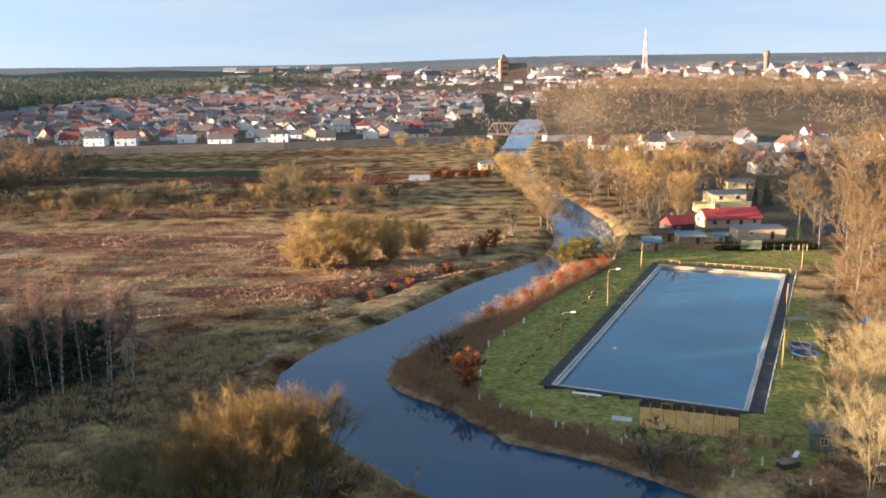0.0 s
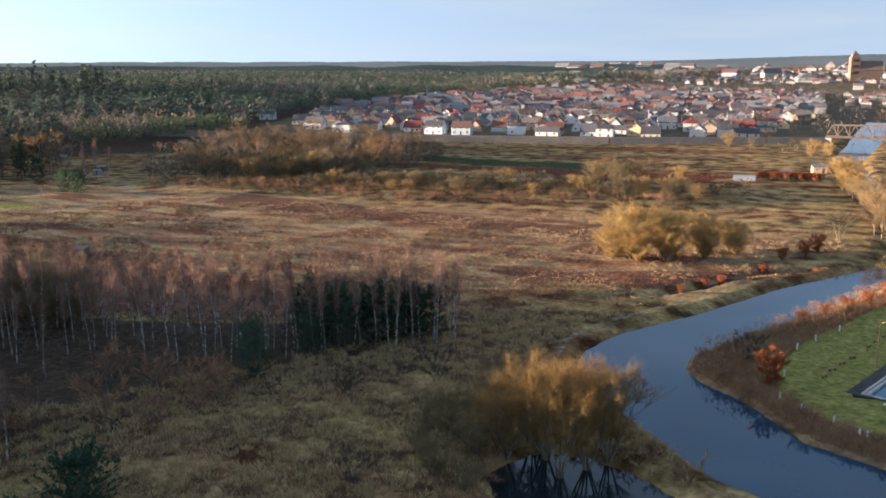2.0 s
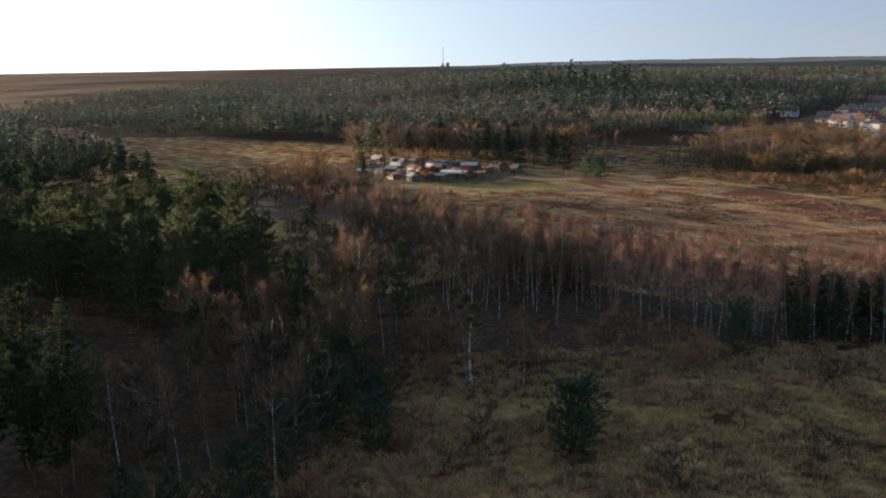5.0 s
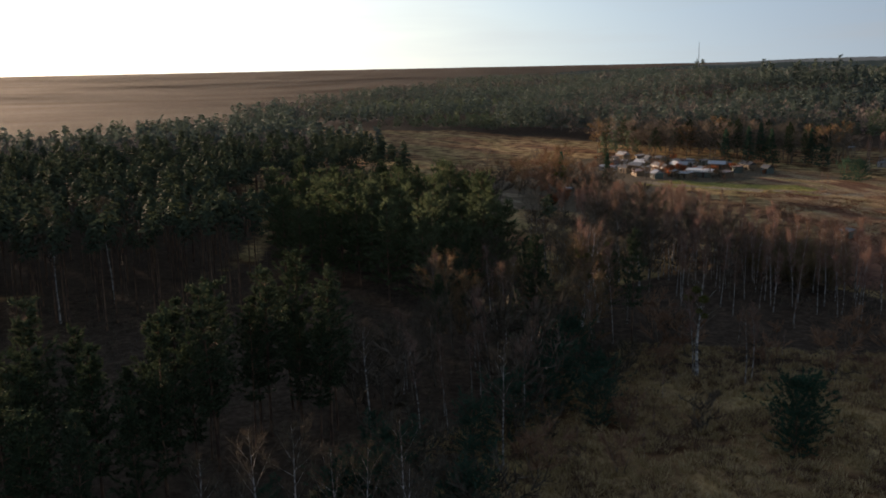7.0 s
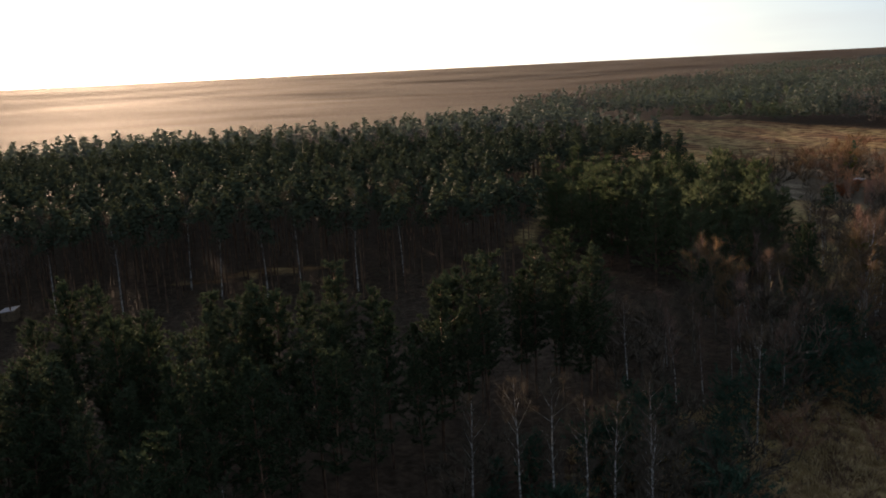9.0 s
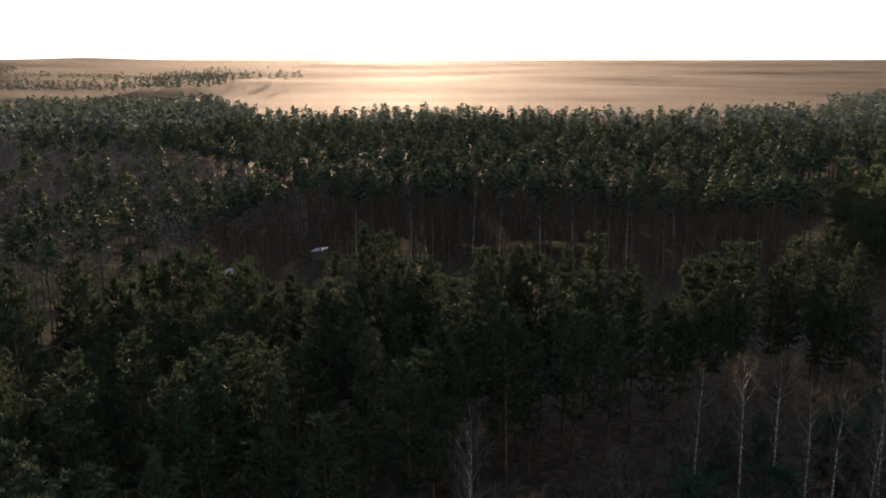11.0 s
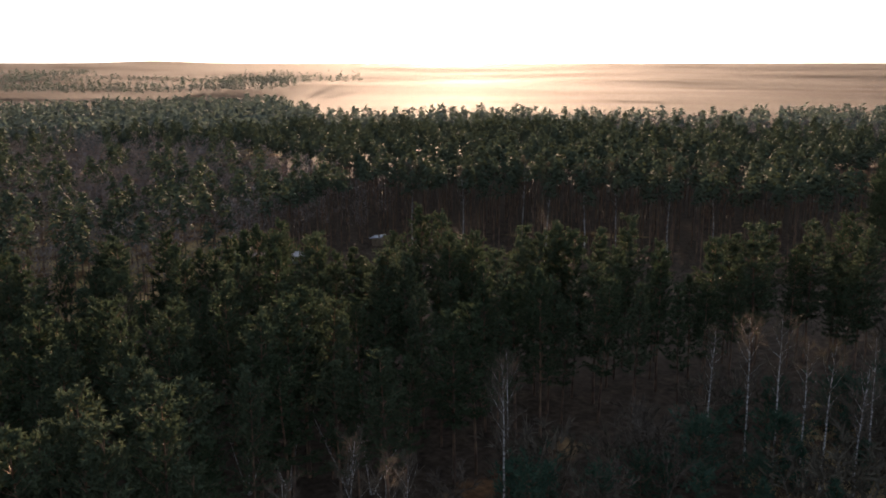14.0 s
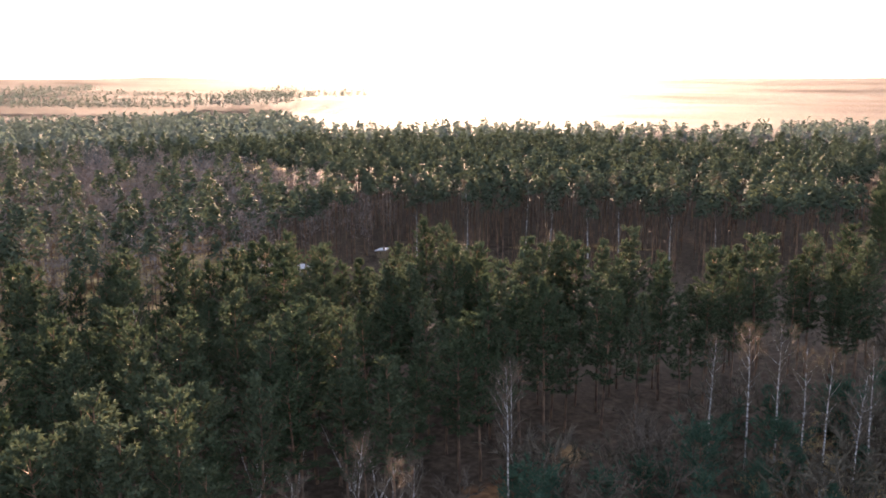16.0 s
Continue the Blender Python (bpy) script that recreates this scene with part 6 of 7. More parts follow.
part("tarpaulin", tarp.mesh("tarpaulin", BLUE_PLASTIC, smooth=True), blue, "crumpled shiny blue tarpaulin")
for dx in (-2.8, 2.6):
    for dy in (-2.4, 2.4):
        part("leg", Shape().tube([(dx, dy, 0), (dx, dy, 1.3)], [0.07, 0.07], 6).mesh("leg", DARK_WOOD), blue)
swing = thing("swing_frame", "timber swing frame with a red seat", "swing", Matrix.LocRotScale((36.5, 100.5, 0), Euler((0, 0, -0.2)), None))
part("crossbar", Shape().beam((-2.2, 0, 2.2), (2.2, 0, 2.2), 0.14).mesh("crossbar", TIMBER), swing)
for dx in (-2.0, 2.0):
    for dy in (-0.9, 0.9):
        part("leg", Shape().beam((dx, dy, 0), (dx, 0, 2.16), 0.12).mesh("leg", TIMBER), swing)
seat = part("seat", Shape().box(-0.2, 0.6, -0.18, 0.18, 0.55, 0.62).box(-0.2, 0.6, 0.14, 0.18, 0.62, 1.2).mesh("seat", RED_PAINT), swing, "red painted seat")
part("rope", Shape().beam((-0.15, 0, 0.62), (-0.15, 0, 2.15), 0.03).beam((0.55, 0, 0.62), (0.55, 0, 2.15), 0.03).mesh("rope", DARK_WOOD), seat)
grill = thing("brick_grill", "weathered grey stone barbecue with broken top", "barbecue", Matrix.LocRotScale((39.3, 95.5, ground_z(39.3, 95.5)), Euler((0, 0, 0.3)), None))
part("plinth", Shape().box(-1.2, 1.2, -0.6, 0.6, -0.1, 0.7).mesh("plinth", DARK_WOOD), grill)
part("slab", Shape().box(-1.4, 0.2, -0.7, 0.7, 0.7, 0.85).mesh("slab", STEP), grill)
part("hood", Shape().box(0.4, 1.3, -0.5, 0.5, 0.7, 1.3).mesh("hood", STEP), grill)
part("lid", Shape().beam((0.3, -0.5, 1.35), (1.5, 0.4, 1.5), 0.5, 0.08).mesh("lid", WHITE_PAINT), grill)


# ---- houses ----
def window_mesh(w, h):
    sh = Shape()
    sh.box(-w / 2, w / 2, -0.05, 0.02, -h / 2, h / 2, 0)
    for x0, x1 in ((-w / 2 + 0.09, -0.04), (0.04, w / 2 - 0.09)):
        sh.box(x0, x1, -0.075, -0.052, -h / 2 + 0.1, h / 2 - 0.1, 1)
    return sh.mesh("window", WHITE_PAINT, GLASS)


WINDOW, SMALL_WINDOW, WIDE_WINDOW = window_mesh(1.3, 1.35), window_mesh(0.9, 1.0), window_mesh(2.0, 1.3)
DOOR = Shape().box(-0.5, 0.5, -0.07, 0.02, 0, 2.05).box(-0.32, 0.32, -0.09, -0.072, 1.2, 1.8).mesh("door", DARK_WOOD)
SHUT = [pose(0, 0, 0, 0, 0, a) for a in (0, 90, 180, 270)]


def house(w, d, h, rise, wall, roof, label, storeys=1, m=None, name="house", hip=False, chimneys=1, group="", sheet=None):
    """A gabled house: ridge along its x; walls, roof, chimney, doors and windows are parts."""
    ob = thing(name, label, "house", m, group)
    x, y = w / 2, d / 2
    sh = Shape()
    sh.face((-x, -y, -0.3), (x, -y, -0.3), (x, -y, h), (-x, -y, h))
    sh.face((x, y, -0.3), (-x, y, -0.3), (-x, y, h), (x, y, h))
    for sx in (-1, 1):
        sh.face((sx * x, -y * sx, -0.3), (sx * x, y * sx, -0.3), (sx * x, y * sx, h), (sx * x, 0, h + (0 if hip else rise)), (sx * x, -y * sx, h))
    if hip:
        sh.face((-x, -y, h), (x, -y, h), (x, y, h), (-x, y, h))
    part("wall", sh.mesh("wall", wall), ob)
    o, th = 0.45, 0.22
    k = rise / y
    rf = Shape()
    hx = max(x - y, 0.01) if hip else x + o
    top, low = h + rise + 0.03, h - o * k + 0.03
    for sy in (-1, 1):
        e, rdg = sy * (y + o), 0.0
        a0, a1, b1, b0 = (-x - o, e, low), (x + o, e, low), (hx, rdg, top), (-hx, rdg, top)
        up = [(p[0], p[1], p[2] + th) for p in (a0, a1, b1, b0)]
        quad = up if sy < 0 else up[::-1]
        rf.face(*quad)
        rf.face(*([a0, b0, b1, a1] if sy < 0 else [a1, b1, b0, a0]))
        rf.face(a0, a1, up[1], up[0])
        if not hip:
            rf.face(a0, up[0], up[3], b0)
            rf.face(a1, b1, up[2], up[1])
    if hip:
        for sx in (-1, 1):
            rf.face((sx * (x + o), -(y + o), low + th), (sx * (x + o), y + o, low + th), (sx * hx, 0, top + th))
            rf.face((sx * (x + o), -(y + o), low), (sx * (x + o), y + o, low), (sx * (x + o), y + o, low + th), (sx * (x + o), -(y + o), low + th))
    part("roof", rf.mesh("roof", roof), ob)
    for c in range(chimneys):
        cx = -x * 0.35 + c * x * 0.8
        part("chimney", Shape().box(cx - 0.35, cx + 0.35, 0.2, 0.8, h + rise * 0.4, h + rise + 0.9).box(cx - 0.42, cx + 0.42, 0.13, 0.87, h + rise + 0.9, h + rise + 1.02).mesh("chimney", BRICK_RED), ob)
    n = max(2, int(w / 3.6))
    for st in range(storeys):
        z = 1.6 + 2.8 * st
        for face, half, span in ((0, y, w),):
            for i in range(n):
                px = (i + 0.5) / n * span - span / 2
                if st == 0 and face == 0 and i == n // 2:
                    part("door", DOOR, ob, m=SHUT[face] @ Matrix.Translation((px, -half, 0)))
                else:
                    part("window", WINDOW, ob, m=SHUT[face] @ Matrix.Translation((px, -half, z)))
    for face in (1, 3):
        for px in (-y * 0.4,):
            part("window", WINDOW, ob, m=SHUT[face] @ Matrix.Translation((px, -x, 1.6)))
        if not hip and rise > 2.6:
            part("window", SMALL_WINDOW, ob, m=SHUT[face] @ Matrix.Translation((0, -x, h + rise * 0.32)))
    return ob


def hut(x, y, w, d, h, rise, wall, roof, label, turn=0.0, name="shed", group=""):
    """A small lean-to or gabled hut with door and window."""
    ob = thing(name, label, "shed", Matrix.LocRotScale((x, y, ground_z(x, y)), Euler((0, 0, radians(turn))), None), group)
    part("wall", Shape().box(-w / 2, w / 2, -d / 2, d / 2, -0.3, h).mesh("wall", wall), ob)
    rf = Shape()
    if rise > 0.6:
        for sy in (-1, 1):
            a0, a1, b1, b0 = (-w / 2 - 0.3, sy * (d / 2 + 0.3), h), (w / 2 + 0.3, sy * (d / 2 + 0.3), h), (w / 2 + 0.3, 0, h + rise), (-w / 2 - 0.3, 0, h + rise)
            q = [(p[0], p[1], p[2] + 0.14) for p in (a0, a1, b1, b0)]
            rf.face(*q)
            rf.face(a1, a0, b0, b1)
            rf.face(a0, a1, q[1], q[0])
        for sx in (-1, 1):
            rf.face((sx * w / 2, -d / 2, h), (sx * w / 2, d / 2, h), (sx * w / 2, 0, h + rise))
    else:
        rf.box(-w / 2 - 0.3, w / 2 + 0.3, -d / 2 - 0.3, d / 2 + 0.3, h, h + 0.14, m=pose(0, 0, 0, math.degrees(math.atan(rise / d)) if rise else 0) if rise else None)
    part("roof", rf.mesh("roof", roof), ob)
    part("door", DOOR, ob, m=Matrix.Translation((w * 0.22, -d / 2, 0)) @ Matrix.Diagonal((0.9, 1, min(1, (h - 0.2) / 2.1), 1)))
    part("window", SMALL_WINDOW, ob, m=Matrix.Translation((-w * 0.22, -d / 2, h * 0.6)))
    return ob


T = lambda x, y, a: Matrix.LocRotScale((x, y, ground_z(x, y)), Euler((0, 0, radians(a))), None)
house(15.6, 8, 2.5, 2.2, BEIGE, RED_TILE, "long low beige house with a bright red roof", 1, T(81, 249, 9))
yh = house(10.5, 8, 5.4, 0.5, CREAM, SLATE, "two-storey cream house with a flat grey-blue roof", 2, T(88, 275, 4), chimneys=0)
part("porch", Shape().box(-9.5, -5.3, -3.5, 1, -0.2, 2.4).box(-9.8, -5.3, -3.8, 1.2, 2.4, 2.6).mesh("porch", CREAM), yh)
part("terrace", Shape().box(-5.2, 5.8, -6.5, -4.1, -0.2, 2.6).box(-5.3, 5.9, -6.6, -6.45, 2.6, 3.5).mesh("terrace", CREAM), yh)
hut(83, 231, 12.5, 6, 2.6, 0.1, BEIGE, SLATE, "low white flat-roofed annexe behind the hedge", 2, "annexe")
hut(108, 322, 10, 5, 2.8, 0.3, CREAM, SLATE, "low cream flat-roofed house behind the garden trees", 4, "annexe")
hut(94, 326, 7, 5, 2.6, 0.3, BEIGE, SLATE, "low beige flat-roofed outbuilding behind the garden trees", 2, "annexe")
hut(63, 222.5, 6.4, 4.6, 2.7, 0.5, TIMBER, BLUE_SHEET, "tan timber cabin with a blue sheet roof", 0, "cabin")
hut(51.8, 216.5, 4.4, 4.0, 2.1, 1.1, TIMBER, BLUE_SHEET, "small tan timber kiosk with a pale pitched roof", 0, "kiosk")
hut(57.5, 228, 6, 4, 2.5, 0.4, TIMBER, DARK_WOOD, "tan timber shed with a dark roof", 0)
hut(64.5, 240, 7, 6, 2.4, 2.0, DARK_WOOD, RED_TILE, "dark summer house with a dull red pitched roof", 20, "summer_house")
hut(71.5, 224, 3.6, 3, 2.2, 0.2, BEIGE, BLUE_SHEET, "small white shed with a flat blue roof", 4)
board = thing("sign_board", "grey-green board on two timber legs by the fence", "board", T(75, 212.4, -4))
part("panel", Shape().box(-2.4, 2.4, -0.05, 0.05, 0.7, 2.9).mesh("panel", plain("faded_green_board", (0.13, 0.14, 0.10), 0.8, 1.0, 0.2)), board)
for dx in (-2.1, 2.1):
    part("leg", Shape().box(dx - 0.08, dx + 0.08, 0.055, 0.2, -0.1, 3.0).mesh("leg", DARK_WOOD), board)
hut(46.5, 100.5, 5.5, 3.6, 2.2, 0.9, SHED_WALL, SHED_ROOF, "low shed with a grey felt roof among bare bushes", -18)
# fence of pale posts and rails
fence = thing("garden_fence", "weathered timber fence with pale posts behind the lawn", "fence")
rail_mat = TIMBER
pts_f = [(56.5 + 1.9 * k, 216.4 - 0.19 * k) for k in range(18)]
for k, (x, y) in enumerate(pts_f):
    part("post", Shape().box(x - 0.07, x + 0.07, y - 0.07, y + 0.07, -0.1, 1.5).mesh("post", CONCRETE if k > 8 else TIMBER), fence)
for k, ((x0, y0), (x1, y1)) in enumerate(zip(pts_f, pts_f[1:])):
    if k < 10:
        for j in range(6):
            f = (j + 0.5) / 6
            x, y = x0 + (x1 - x0) * f, y0 + (y1 - y0) * f
            part("board", Shape().box(x - 0.13, x + 0.13, y + 0.11, y + 0.14, 0.05, 1.4).mesh("board", TIMBER), fence)
    part("rail", Shape().beam((x0, y0 + 0.15, 1.1), (x1, y1 + 0.15, 1.1), 0.07).mesh("rail", TIMBER), fence)
HEDGE = foliage("hedge_leaves", [(0.02, 0.035, 0.015), (0.045, 0.055, 0.02), (0.07, 0.06, 0.03)], 0.2)
rs = np.random.RandomState(31)
hx, hy = rs.uniform(68, 92, 2600), rs.uniform(214.5, 218, 2600)
solo("hedge", soup("hedge", tufts(np.stack([hx, hy], -1), np.zeros(2600), rs, 5, 1.2, 2.0, 0.16, 0.4), HEDGE), "dark clipped hedge behind the fence", "hedge")
for x, y, h in ((72, 219, 3.5), (88, 221, 4), (91, 224, 4.5)):
    plant("spruce", x, y, h, 1.8, label="small dark garden conifer beside the hedge")

# road past the houses
ROAD = plain("asphalt", (0.055, 0.057, 0.06), 0.85, 0.7, 0.3)
road_line = [(128, 150), (112, 195), (104, 232), (112, 265), (124, 300), (135, 330), (160, 390), (200, 460)]
s = Shape()
for (x0, y0), (x1, y1) in zip(road_line, road_line[1:]):
    n = Vector((y1 - y0, x0 - x1, 0)).normalized() * 3.4
    for q in range(6):
        f0, f1 = q / 6, (q + 1) / 6
        p0, p1 = Vector((x0, y0, 0)).lerp(Vector((x1, y1, 0)), f0), Vector((x0, y0, 0)).lerp(Vector((x1, y1, 0)), f1)
        s.face(*[(v.x, v.y, ground_z(v.x, v.y) + 0.12) for v in (p0 + n, p1 + n, p1 - n, p0 - n)])
solo("road", s.mesh("road", ROAD), "narrow grey asphalt road beside the houses", "road", kind="structure")

# ---- the town ----
VARIANTS = [
    house(11, 8.5, 3.0, 4.0, WALLS, ROOFS, "small detached house with a steep pitched roof", 1),
    house(12, 9, 4.6, 3.4, WALLS, ROOFS, "two-storey detached house with a pitched roof", 2),
    house(9.5, 9, 2.9, 4.6, WALLS, ROOFS, "narrow gabled house with a very steep roof", 1),
    house(14, 8, 2.8, 2.6, WALLS, ROOFS, "long low house with a shallow roof", 1),
    house(10, 10, 5.4, 2.6, WALLS, ROOFS, "square two-storey house with a hipped roof", 2, hip=True),
]
for v, at in zip(VARIANTS, ((-66, 543, 4), (-40, 556, 90), (-104, 548, 3), (-128, 541, 0), (-150, 548, 96))):
    v.matrix_basis = T(*at)
    tagged(v, group="town houses")
dice = random.Random(5)
TOWN_A = [(-305, 520), (-215, 520), (-90, 536), (-4, 560), (8, 640), (40, 850), (60, 1300), (-200, 1500), (-340, 1450), (-420, 1150), (-410, 830)]
spots = sorted(scatter(TOWN_A, 23, 40), key=lambda p: p[1] - 0.1 * p[0])
for x, y in spots[:190]:
    if min(math.hypot(x - v.location.x, y - v.location.y) for v in VARIANTS) < 14:
        continue
    copy_thing(dice.choice(VARIANTS), T(x, y, dice.choice((0, 4, 90, 94, 180, 12)) + dice.uniform(-6, 6)))
for x, y, a in ((122, 415, 12), (118, 430, 80), (187, 448, 10), (176, 452, 100), (112, 472, 4), (150, 380, 30), (165, 400, 95), (140, 420, 10), (156, 440, 4), (132, 365, 90), (196, 470, 20), (205, 430, 60), (100, 455, 90), (86, 480, 10),
                (-378, 630, 20), (-400, 622, 10), (210, 505, 8), (170, 500, 95), (140, 520, 5), (235, 470, 15)):
    copy_thing(dice.choice(VARIANTS), T(x, y, a))


def far_houses(points, rs, low, high, size):
    """Walls and roofs of many distant houses, as two joined meshes."""
    wl_, rf_ = Shape(), Shape()
    for x, y in points:
        w, d, h = rs.uniform(0.8, 1.4) * size, rs.uniform(0.7, 1.0) * size, rs.uniform(low, high)
        m = Matrix.LocRotScale((x, y, float(land(x, y))), Euler((0, 0, rs.choice([0.05, 1.6]) + rs.uniform(-0.3, 0.3))), None)
        wl_.box(-w / 2, w / 2, -d / 2, d / 2, -2, h, m=m)
        r, o = rs.uniform(0.25, 0.45) * d, 0.5
        k = len(rf_.v)
        rf_.v += [tuple(m @ Vector(p)) for p in ((-w / 2 - o, -d / 2 - o, h), (w / 2 + o, -d / 2 - o, h), (w / 2 + o, d / 2 + o, h), (-w / 2 - o, d / 2 + o, h), (-w / 2 - o, 0, h + r), (w / 2 + o, 0, h + r))]
        rf_.f += [tuple(k + i for i in q) for q in ((0, 1, 5, 4), (2, 3, 4, 5), (0, 4, 3), (1, 2, 5), (0, 3, 2, 1))]
    return wl_, rf_


rs = np.random.RandomState(55)
wl_, rf_ = far_houses(spots[190:], rs, 3, 6, 12)
more = []
for _ in range(5200):
    a, d = radians(rs.uniform(-33, 13)), math.sqrt(rs.uniform(900 ** 2, 3000 ** 2))
    x, y = math.sin(-a) * d, math.cos(a) * d
    if (d > 1450 or radians(-7) < a < radians(-4)) and waves(np.array(x), np.array(y), 81, 500) > -0.35:
        more.append((x, y))
for part_pts, lo, hi, sz in ((more[:900], 3.5, 6, 11), ([p for p in more[1300:1700] if math.hypot(*p) > 1900][:110], 9, 15, 30)):
    w2, r2 = far_houses(part_pts, rs, lo, hi, sz)
    for src, dst in ((w2, wl_), (r2, rf_)):
        k = len(dst.v)
        dst.v += src.v
        dst.f += [tuple(i + k for i in q) for q in src.f]
        dst.mi += src.mi
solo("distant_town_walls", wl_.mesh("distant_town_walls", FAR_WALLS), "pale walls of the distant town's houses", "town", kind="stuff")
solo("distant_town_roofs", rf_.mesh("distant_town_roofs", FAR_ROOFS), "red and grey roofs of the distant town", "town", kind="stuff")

# church, mast and water tower
ch = thing("church", "tall red brick church tower with its long nave", "church", Matrix.LocRotScale((146, 1995, float(land(146, 1995))), Euler((0, 0, 0.2)), None))
part("tower", Shape().box(-9, 9, -9, 9, -2, 48).box(-6, 6, -6, 6, 48, 53).mesh("tower", STRAW_BRICK), ch)
part("spire", Shape().tube([(0, 0, 53), (0, 0, 60)], [7, 0.3], 4).mesh("spire", ROOFS), ch)
part("nave", Shape().box(9, 52, -9, 9, -2, 22).mesh("nave", STRAW_BRICK), ch)
nr = Shape()
nr.face((8.8, -10, 22), (52.5, -10, 22), (52.5, 0, 40), (8.8, 0, 40))
nr.face((52.5, 10, 22), (8.8, 10, 22), (8.8, 0, 40), (52.5, 0, 40))
nr.face((52.5, -10, 22), (52.5, 10, 22), (52.5, 0, 40))
part("nave_roof", nr.mesh("nave_roof", STRAW_BRICK), ch)
for z in (14, 26, 38):
    for dx in (-4, 0, 4):
        part("louvre", Shape().box(dx - 0.9, dx + 0.9, -9.2, -9.02, z, z + 6).mesh("louvre", GLASS), ch)
mz = float(land(485, 2140))
mast = thing("radio_mast", "tall red and white lattice radio mast", "mast", Matrix.Translation((485, 2140, mz)))
for k in range(9):
    z0, z1 = k * 12.5, (k + 1) * 12.5
    r0, r1 = 8.5 * (1 - k / 9) ** 1.3 + 0.9, 8.5 * (1 - (k + 1) / 9) ** 1.3 + 0.9
    sec = Shape()
    for j in range(4):
        c = [(math.cos(math.pi / 4 + math.pi / 2 * (j + q)), math.sin(math.pi / 4 + math.pi / 2 * (j + q))) for q in (0, 1)]
        sec.beam((c[0][0] * r0, c[0][1] * r0, z0), (c[0][0] * r1, c[0][1] * r1, z1), 1.0)
        sec.beam((c[0][0] * r0, c[0][1] * r0, z0), (c[1][0] * r1, c[1][1] * r1, z1), 0.6)
        sec.beam((c[1][0] * r0, c[1][1] * r0, z0), (c[0][0] * r1, c[0][1] * r1, z1), 0.6)
        sec.beam((c[0][0] * r1, c[0][1] * r1, z1), (c[1][0] * r1, c[1][1] * r1, z1), 0.6)
    part("section", sec.mesh("section", HAZED_RED if k % 2 else CONCRETE), mast)
part("antenna", Shape().tube([(0, 0, 112), (0, 0, 120)], [0.6, 0.2], 6).mesh("antenna", WHITE_PAINT), mast)
wt = thing("water_tower", "round red brick water tower over the roofs", "water tower", Matrix.Translation((850, 2370, float(land(850, 2370)))))
part("shaft", Shape().tube([(0, 0, -2), (0, 0, 38)], [6.5, 6], 10).mesh("shaft", STRAW_BRICK), wt)
part("tank", Shape().tube([(0, 0, 38), (0, 0, 40), (0, 0, 50)], [6, 8, 8], 10, cap=True).mesh("tank", STRAW_BRICK), wt)
part("cap", Shape().tube([(0, 0, 50), (0, 0, 54)], [8.4, 0.4], 10).mesh("cap", SLATE), wt)
mx, my = -1323, 1036
m2 = thing("guyed_mast", "thin guyed steel mast above the forest", "mast", Matrix.Translation((mx, my, float(land(mx, my)))))
part("shaft", Shape().tube([(0, 0, 0), (0, 0, 74)], [0.6, 0.45], 5).mesh("shaft", GALV), m2)
for j in range(3):
    a = 2.1 * j
    part("guy", Shape().tube([(0, 0, 55), (25 * math.cos(a), 25 * math.sin(a), 0)], [0.08, 0.08], 3).mesh("guy", GALV), m2)

# ---- railway ----
RAILS = [(-360, 468), (-200, 480), (-84, 502), (-4, 527), (30, 538.5), (65, 535), (120, 525), (240, 492), (400, 440)]
BALLAST = plain("railway_ballast", (0.13, 0.11, 0.095), 0.95, 1.2, 0.35)
s, track = Shape(), Shape()
for i, ((x0, y0), (x1, y1)) in enumerate(zip(RAILS, RAILS[1:])):
    if (x0, y0) == (30, 538.5):
        continue
    n = Vector((y0 - y1, x1 - x0, 0)).normalized()
    p0, p1 = Vector((x0, y0, 0)), Vector((x1, y1, 0))
    prof = [(-8, -0.5), (-3, 3.2), (3, 3.2), (8, -0.5)]
    for (a0, z0), (a1, z1) in zip(prof, prof[1:]):
        s.face(*[tuple(p + n * a + Vector((0, 0, z))) for p, a, z in ((p0, a0, z0), (p1, a0, z0), (p1, a1, z1), (p0, a1, z1))])
    for a in (-0.72, 0.72):
        track.beam(tuple(p0 + n * a + Vector((0, 0, 3.4))), tuple(p1 + n * a + Vector((0, 0, 3.4))), 0.12)
solo("railway_embankment", s.mesh("railway_embankment", BALLAST), "low gravelled railway embankment across the meadow", "embankment", kind="structure")
solo("railway_track", track.mesh("railway_track", STEEL_RUST), "pair of steel rails on the embankment", "railway", kind="structure")
br = thing("railway_bridge", "weathered steel truss railway bridge over the river", "bridge", T(47.5, 536.7, -5.7))
br.location.z = 0
part("deck", Shape().box(-17.6, 17.6, -2.6, 2.6, 3.2, 4.0).mesh("deck", STEEL_RUST), br)
for sy in (-2.8, 2.8):
    part("bottom_chord", Shape().box(-17.5, 17.5, sy - 0.2, sy + 0.2, 3.7, 4.3).mesh("bottom_chord", STEEL_RUST), br)
    part("top_chord", Shape().box(-14.6, 14.6, sy - 0.2, sy + 0.2, 10.0, 10.6).mesh("top_chord", STEEL_RUST), br)
    for k in range(12):
        x0, x1 = -17.5 + k * 35 / 12, -17.5 + (k + 1) * 35 / 12
        z0, z1 = (4.1, 10.3) if k % 2 == 0 else (10.3, 4.1)
        part("diagonal", Shape().beam((x0, sy, z0), (x1, sy, z1), 0.34).mesh("diagonal", STEEL_RUST), br)
    for k in range(1, 6):
        x0 = -17.5 + k * 35 / 6
        part("post", Shape().beam((x0, sy, 4.1), (x0, sy, 10.2), 0.3).mesh("post", STEEL_RUST), br)
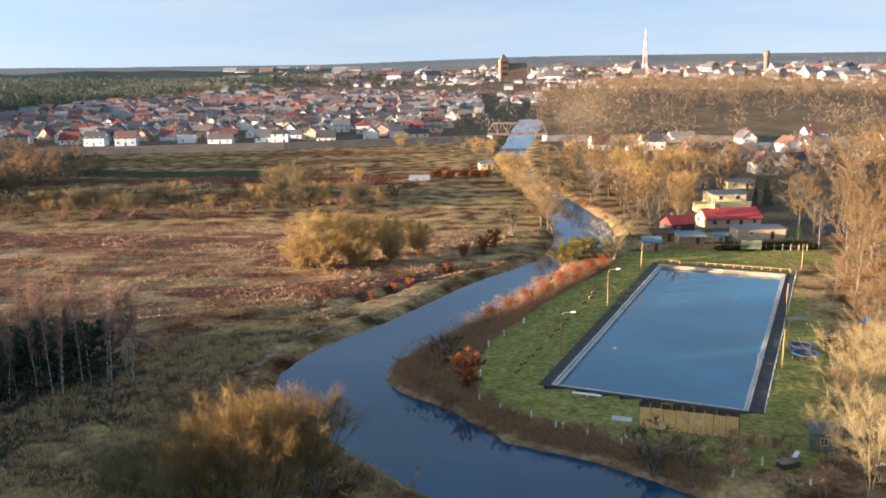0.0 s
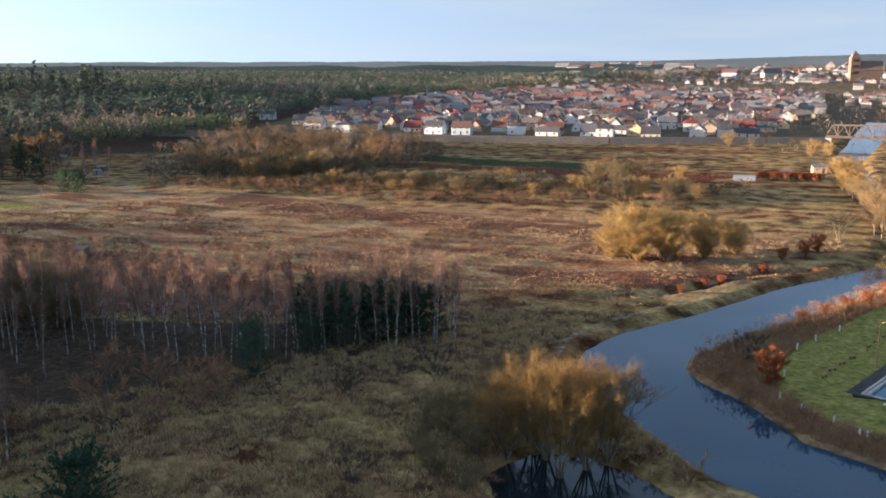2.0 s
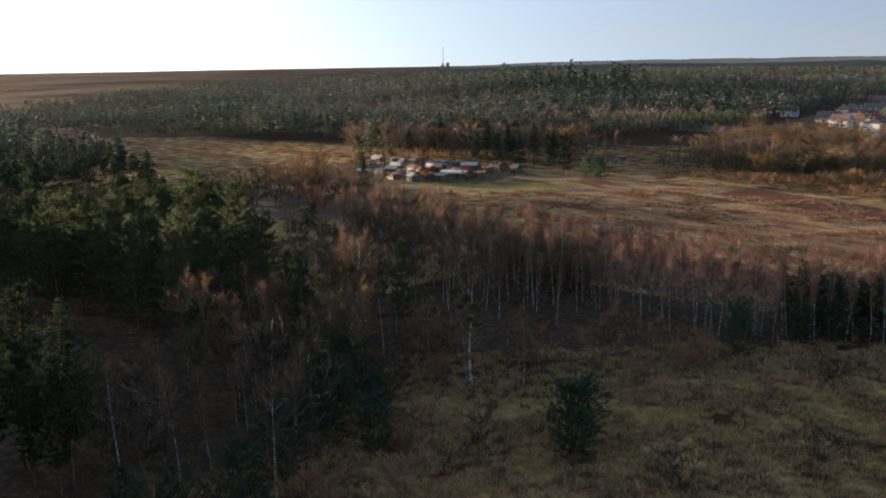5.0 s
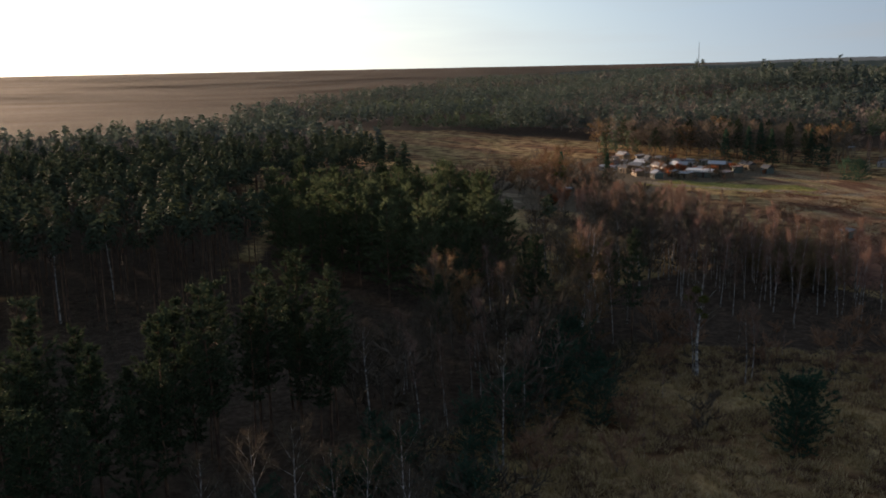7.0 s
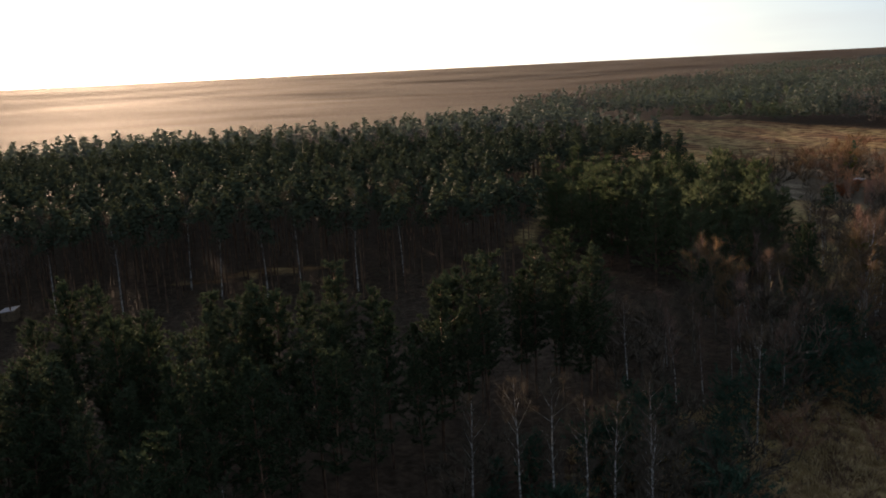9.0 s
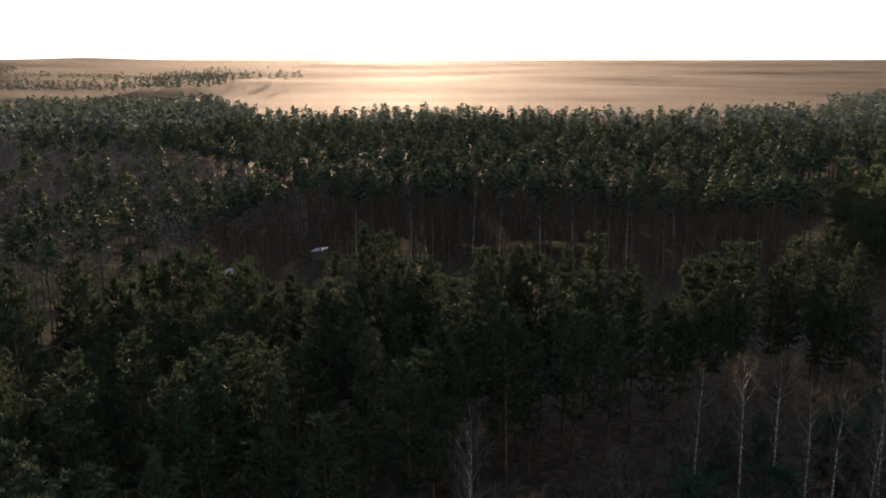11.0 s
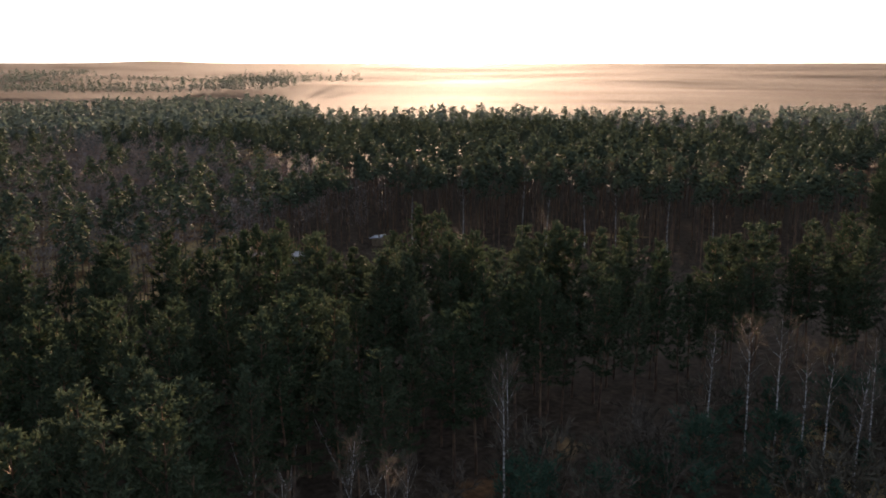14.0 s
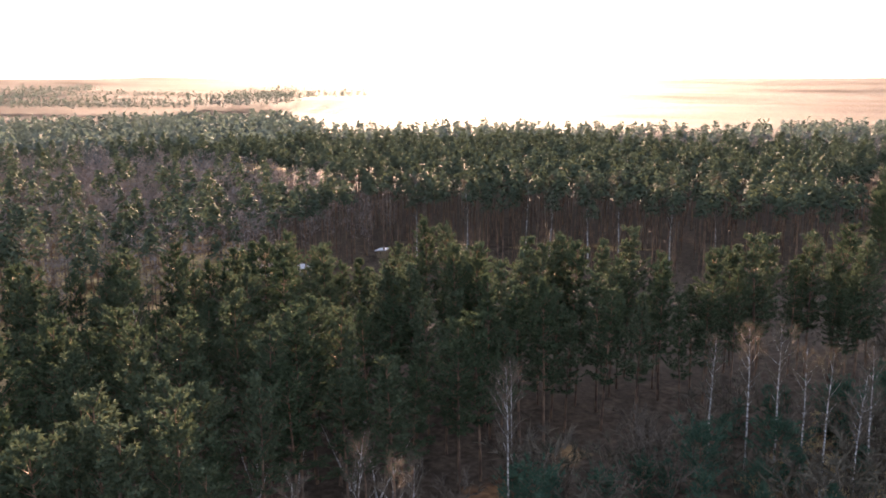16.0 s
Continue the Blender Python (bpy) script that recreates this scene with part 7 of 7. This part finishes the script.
for k in range(6):
    x0 = -14.6 + k * 29.2 / 5
    part("cross_brace", Shape().beam((x0, -2.8, 10.3), (x0, 2.8, 10.3), 0.3).mesh("cross_brace", STEEL_RUST), br)
for sx in (-1, 1):
    part("abutment", Shape().box(sx * 16.2 - 1.6, sx * 16.2 + 1.6, -4, 4, -2.5, 3.18).mesh("abutment", CONCRETE), br)

# ---- allotments and far sheds ----
for x, y in scatter([(-345, 206), (-300, 184), (-258, 188), (-250, 212), (-262, 244), (-300, 244), (-340, 228)], 8, 61):
    plant(dice.choice(["grey_shrub", "brown_shrub", "grey_shrub", "rust_shrub"]), x, y, dice.uniform(1.5, 4.5))
plots = scatter([(-340, 206), (-300, 186), (-262, 190), (-256, 212), (-262, 240), (-300, 238), (-335, 226)], 11.5, 60)
for x, y in plots:
    hut(x, y, dice.uniform(3, 7), dice.uniform(2.5, 4), dice.uniform(1.9, 2.5), dice.choice((0.3, 0.4, 1.2)), SHED_WALL, SHED_ROOF, dice.choice(("allotment shed with a pale sheet roof", "low garden hut among allotments")), dice.uniform(-30, 40), "shed", "allotment sheds")
hut(-268, 207, 10, 5, 2.4, 0.6, SHED_WALL, WHITE_PAINT, "long shed with a bright white sheet roof", 35, "shed", "allotment sheds")
for x, y, a in ((-253, 139, 10), (-186, 307, 0), (-178, 309, 10), (-160, 312, 0), (-151, 313, 5), (-256, 290, 0), (-150, 160, 4), (-262, 300, 0), (-310, 330, 0), (-126, -110, 20), (-129, -102, 80), (-140, -156, 10), (-148, -178, 0), (-152, -92, 0)):
    hut(x, y, dice.uniform(2.6, 4), 2.4, 2.0, 0.3, SHED_WALL, SHED_ROOF, "small weathered hut with a pale roof among trees", a)
tun = thing("polytunnel", "long white plastic garden tunnel", "greenhouse", T(-7, 356, 3))
tn = Shape()
for k in range(8):
    a0, a1 = math.pi * k / 8, math.pi * (k + 1) / 8
    tn.face((-4, -1.6 * math.cos(a0), 2 * math.sin(a0)), (4, -1.6 * math.cos(a0), 2 * math.sin(a0)), (4, -1.6 * math.cos(a1), 2 * math.sin(a1)), (-4, -1.6 * math.cos(a1), 2 * math.sin(a1)))
part("cover", tn.mesh("cover", GALV), tun)
for x0 in (-4.02, 4.02):
    e = Shape()
    e.face(*[(x0, -1.6 * math.cos(math.pi * k / 8), 2 * math.sin(math.pi * k / 8)) for k in range(9)])
    part("end", e.mesh("end", GALV), tun)
hut(21, 391, 5.5, 4.0, 2.4, 1.3, BEIGE, SLATE, "small beige garden house near the river", 8, "garden_house")
hut(8, 372, 4, 3, 2.2, 0.3, SHED_WALL, SHED_ROOF, "garden shed behind a rust-brown hedge", 0)
for k in range(14):
    plant("rust_shrub", -2 + k * 1.7, 362 + 0.8 * (k % 3), 3.2, 1.2)
# dead snag on the bank
solo("dead_snag", Shape().tube([(0, 0, -0.2), (0.1, 0, 1.2), (0.5, 0.1, 2.2), (0.4, 0.2, 3.2)], [0.22, 0.18, 0.12, 0.03], 7).tube([(0.3, 0, 1.7), (0.9, 0.2, 2.0)], [0.08, 0.02], 5).mesh("dead_snag", PALE_BARK), "broken pale stump standing on the river bank", "tree stump", T(-3, 92.5, 0))
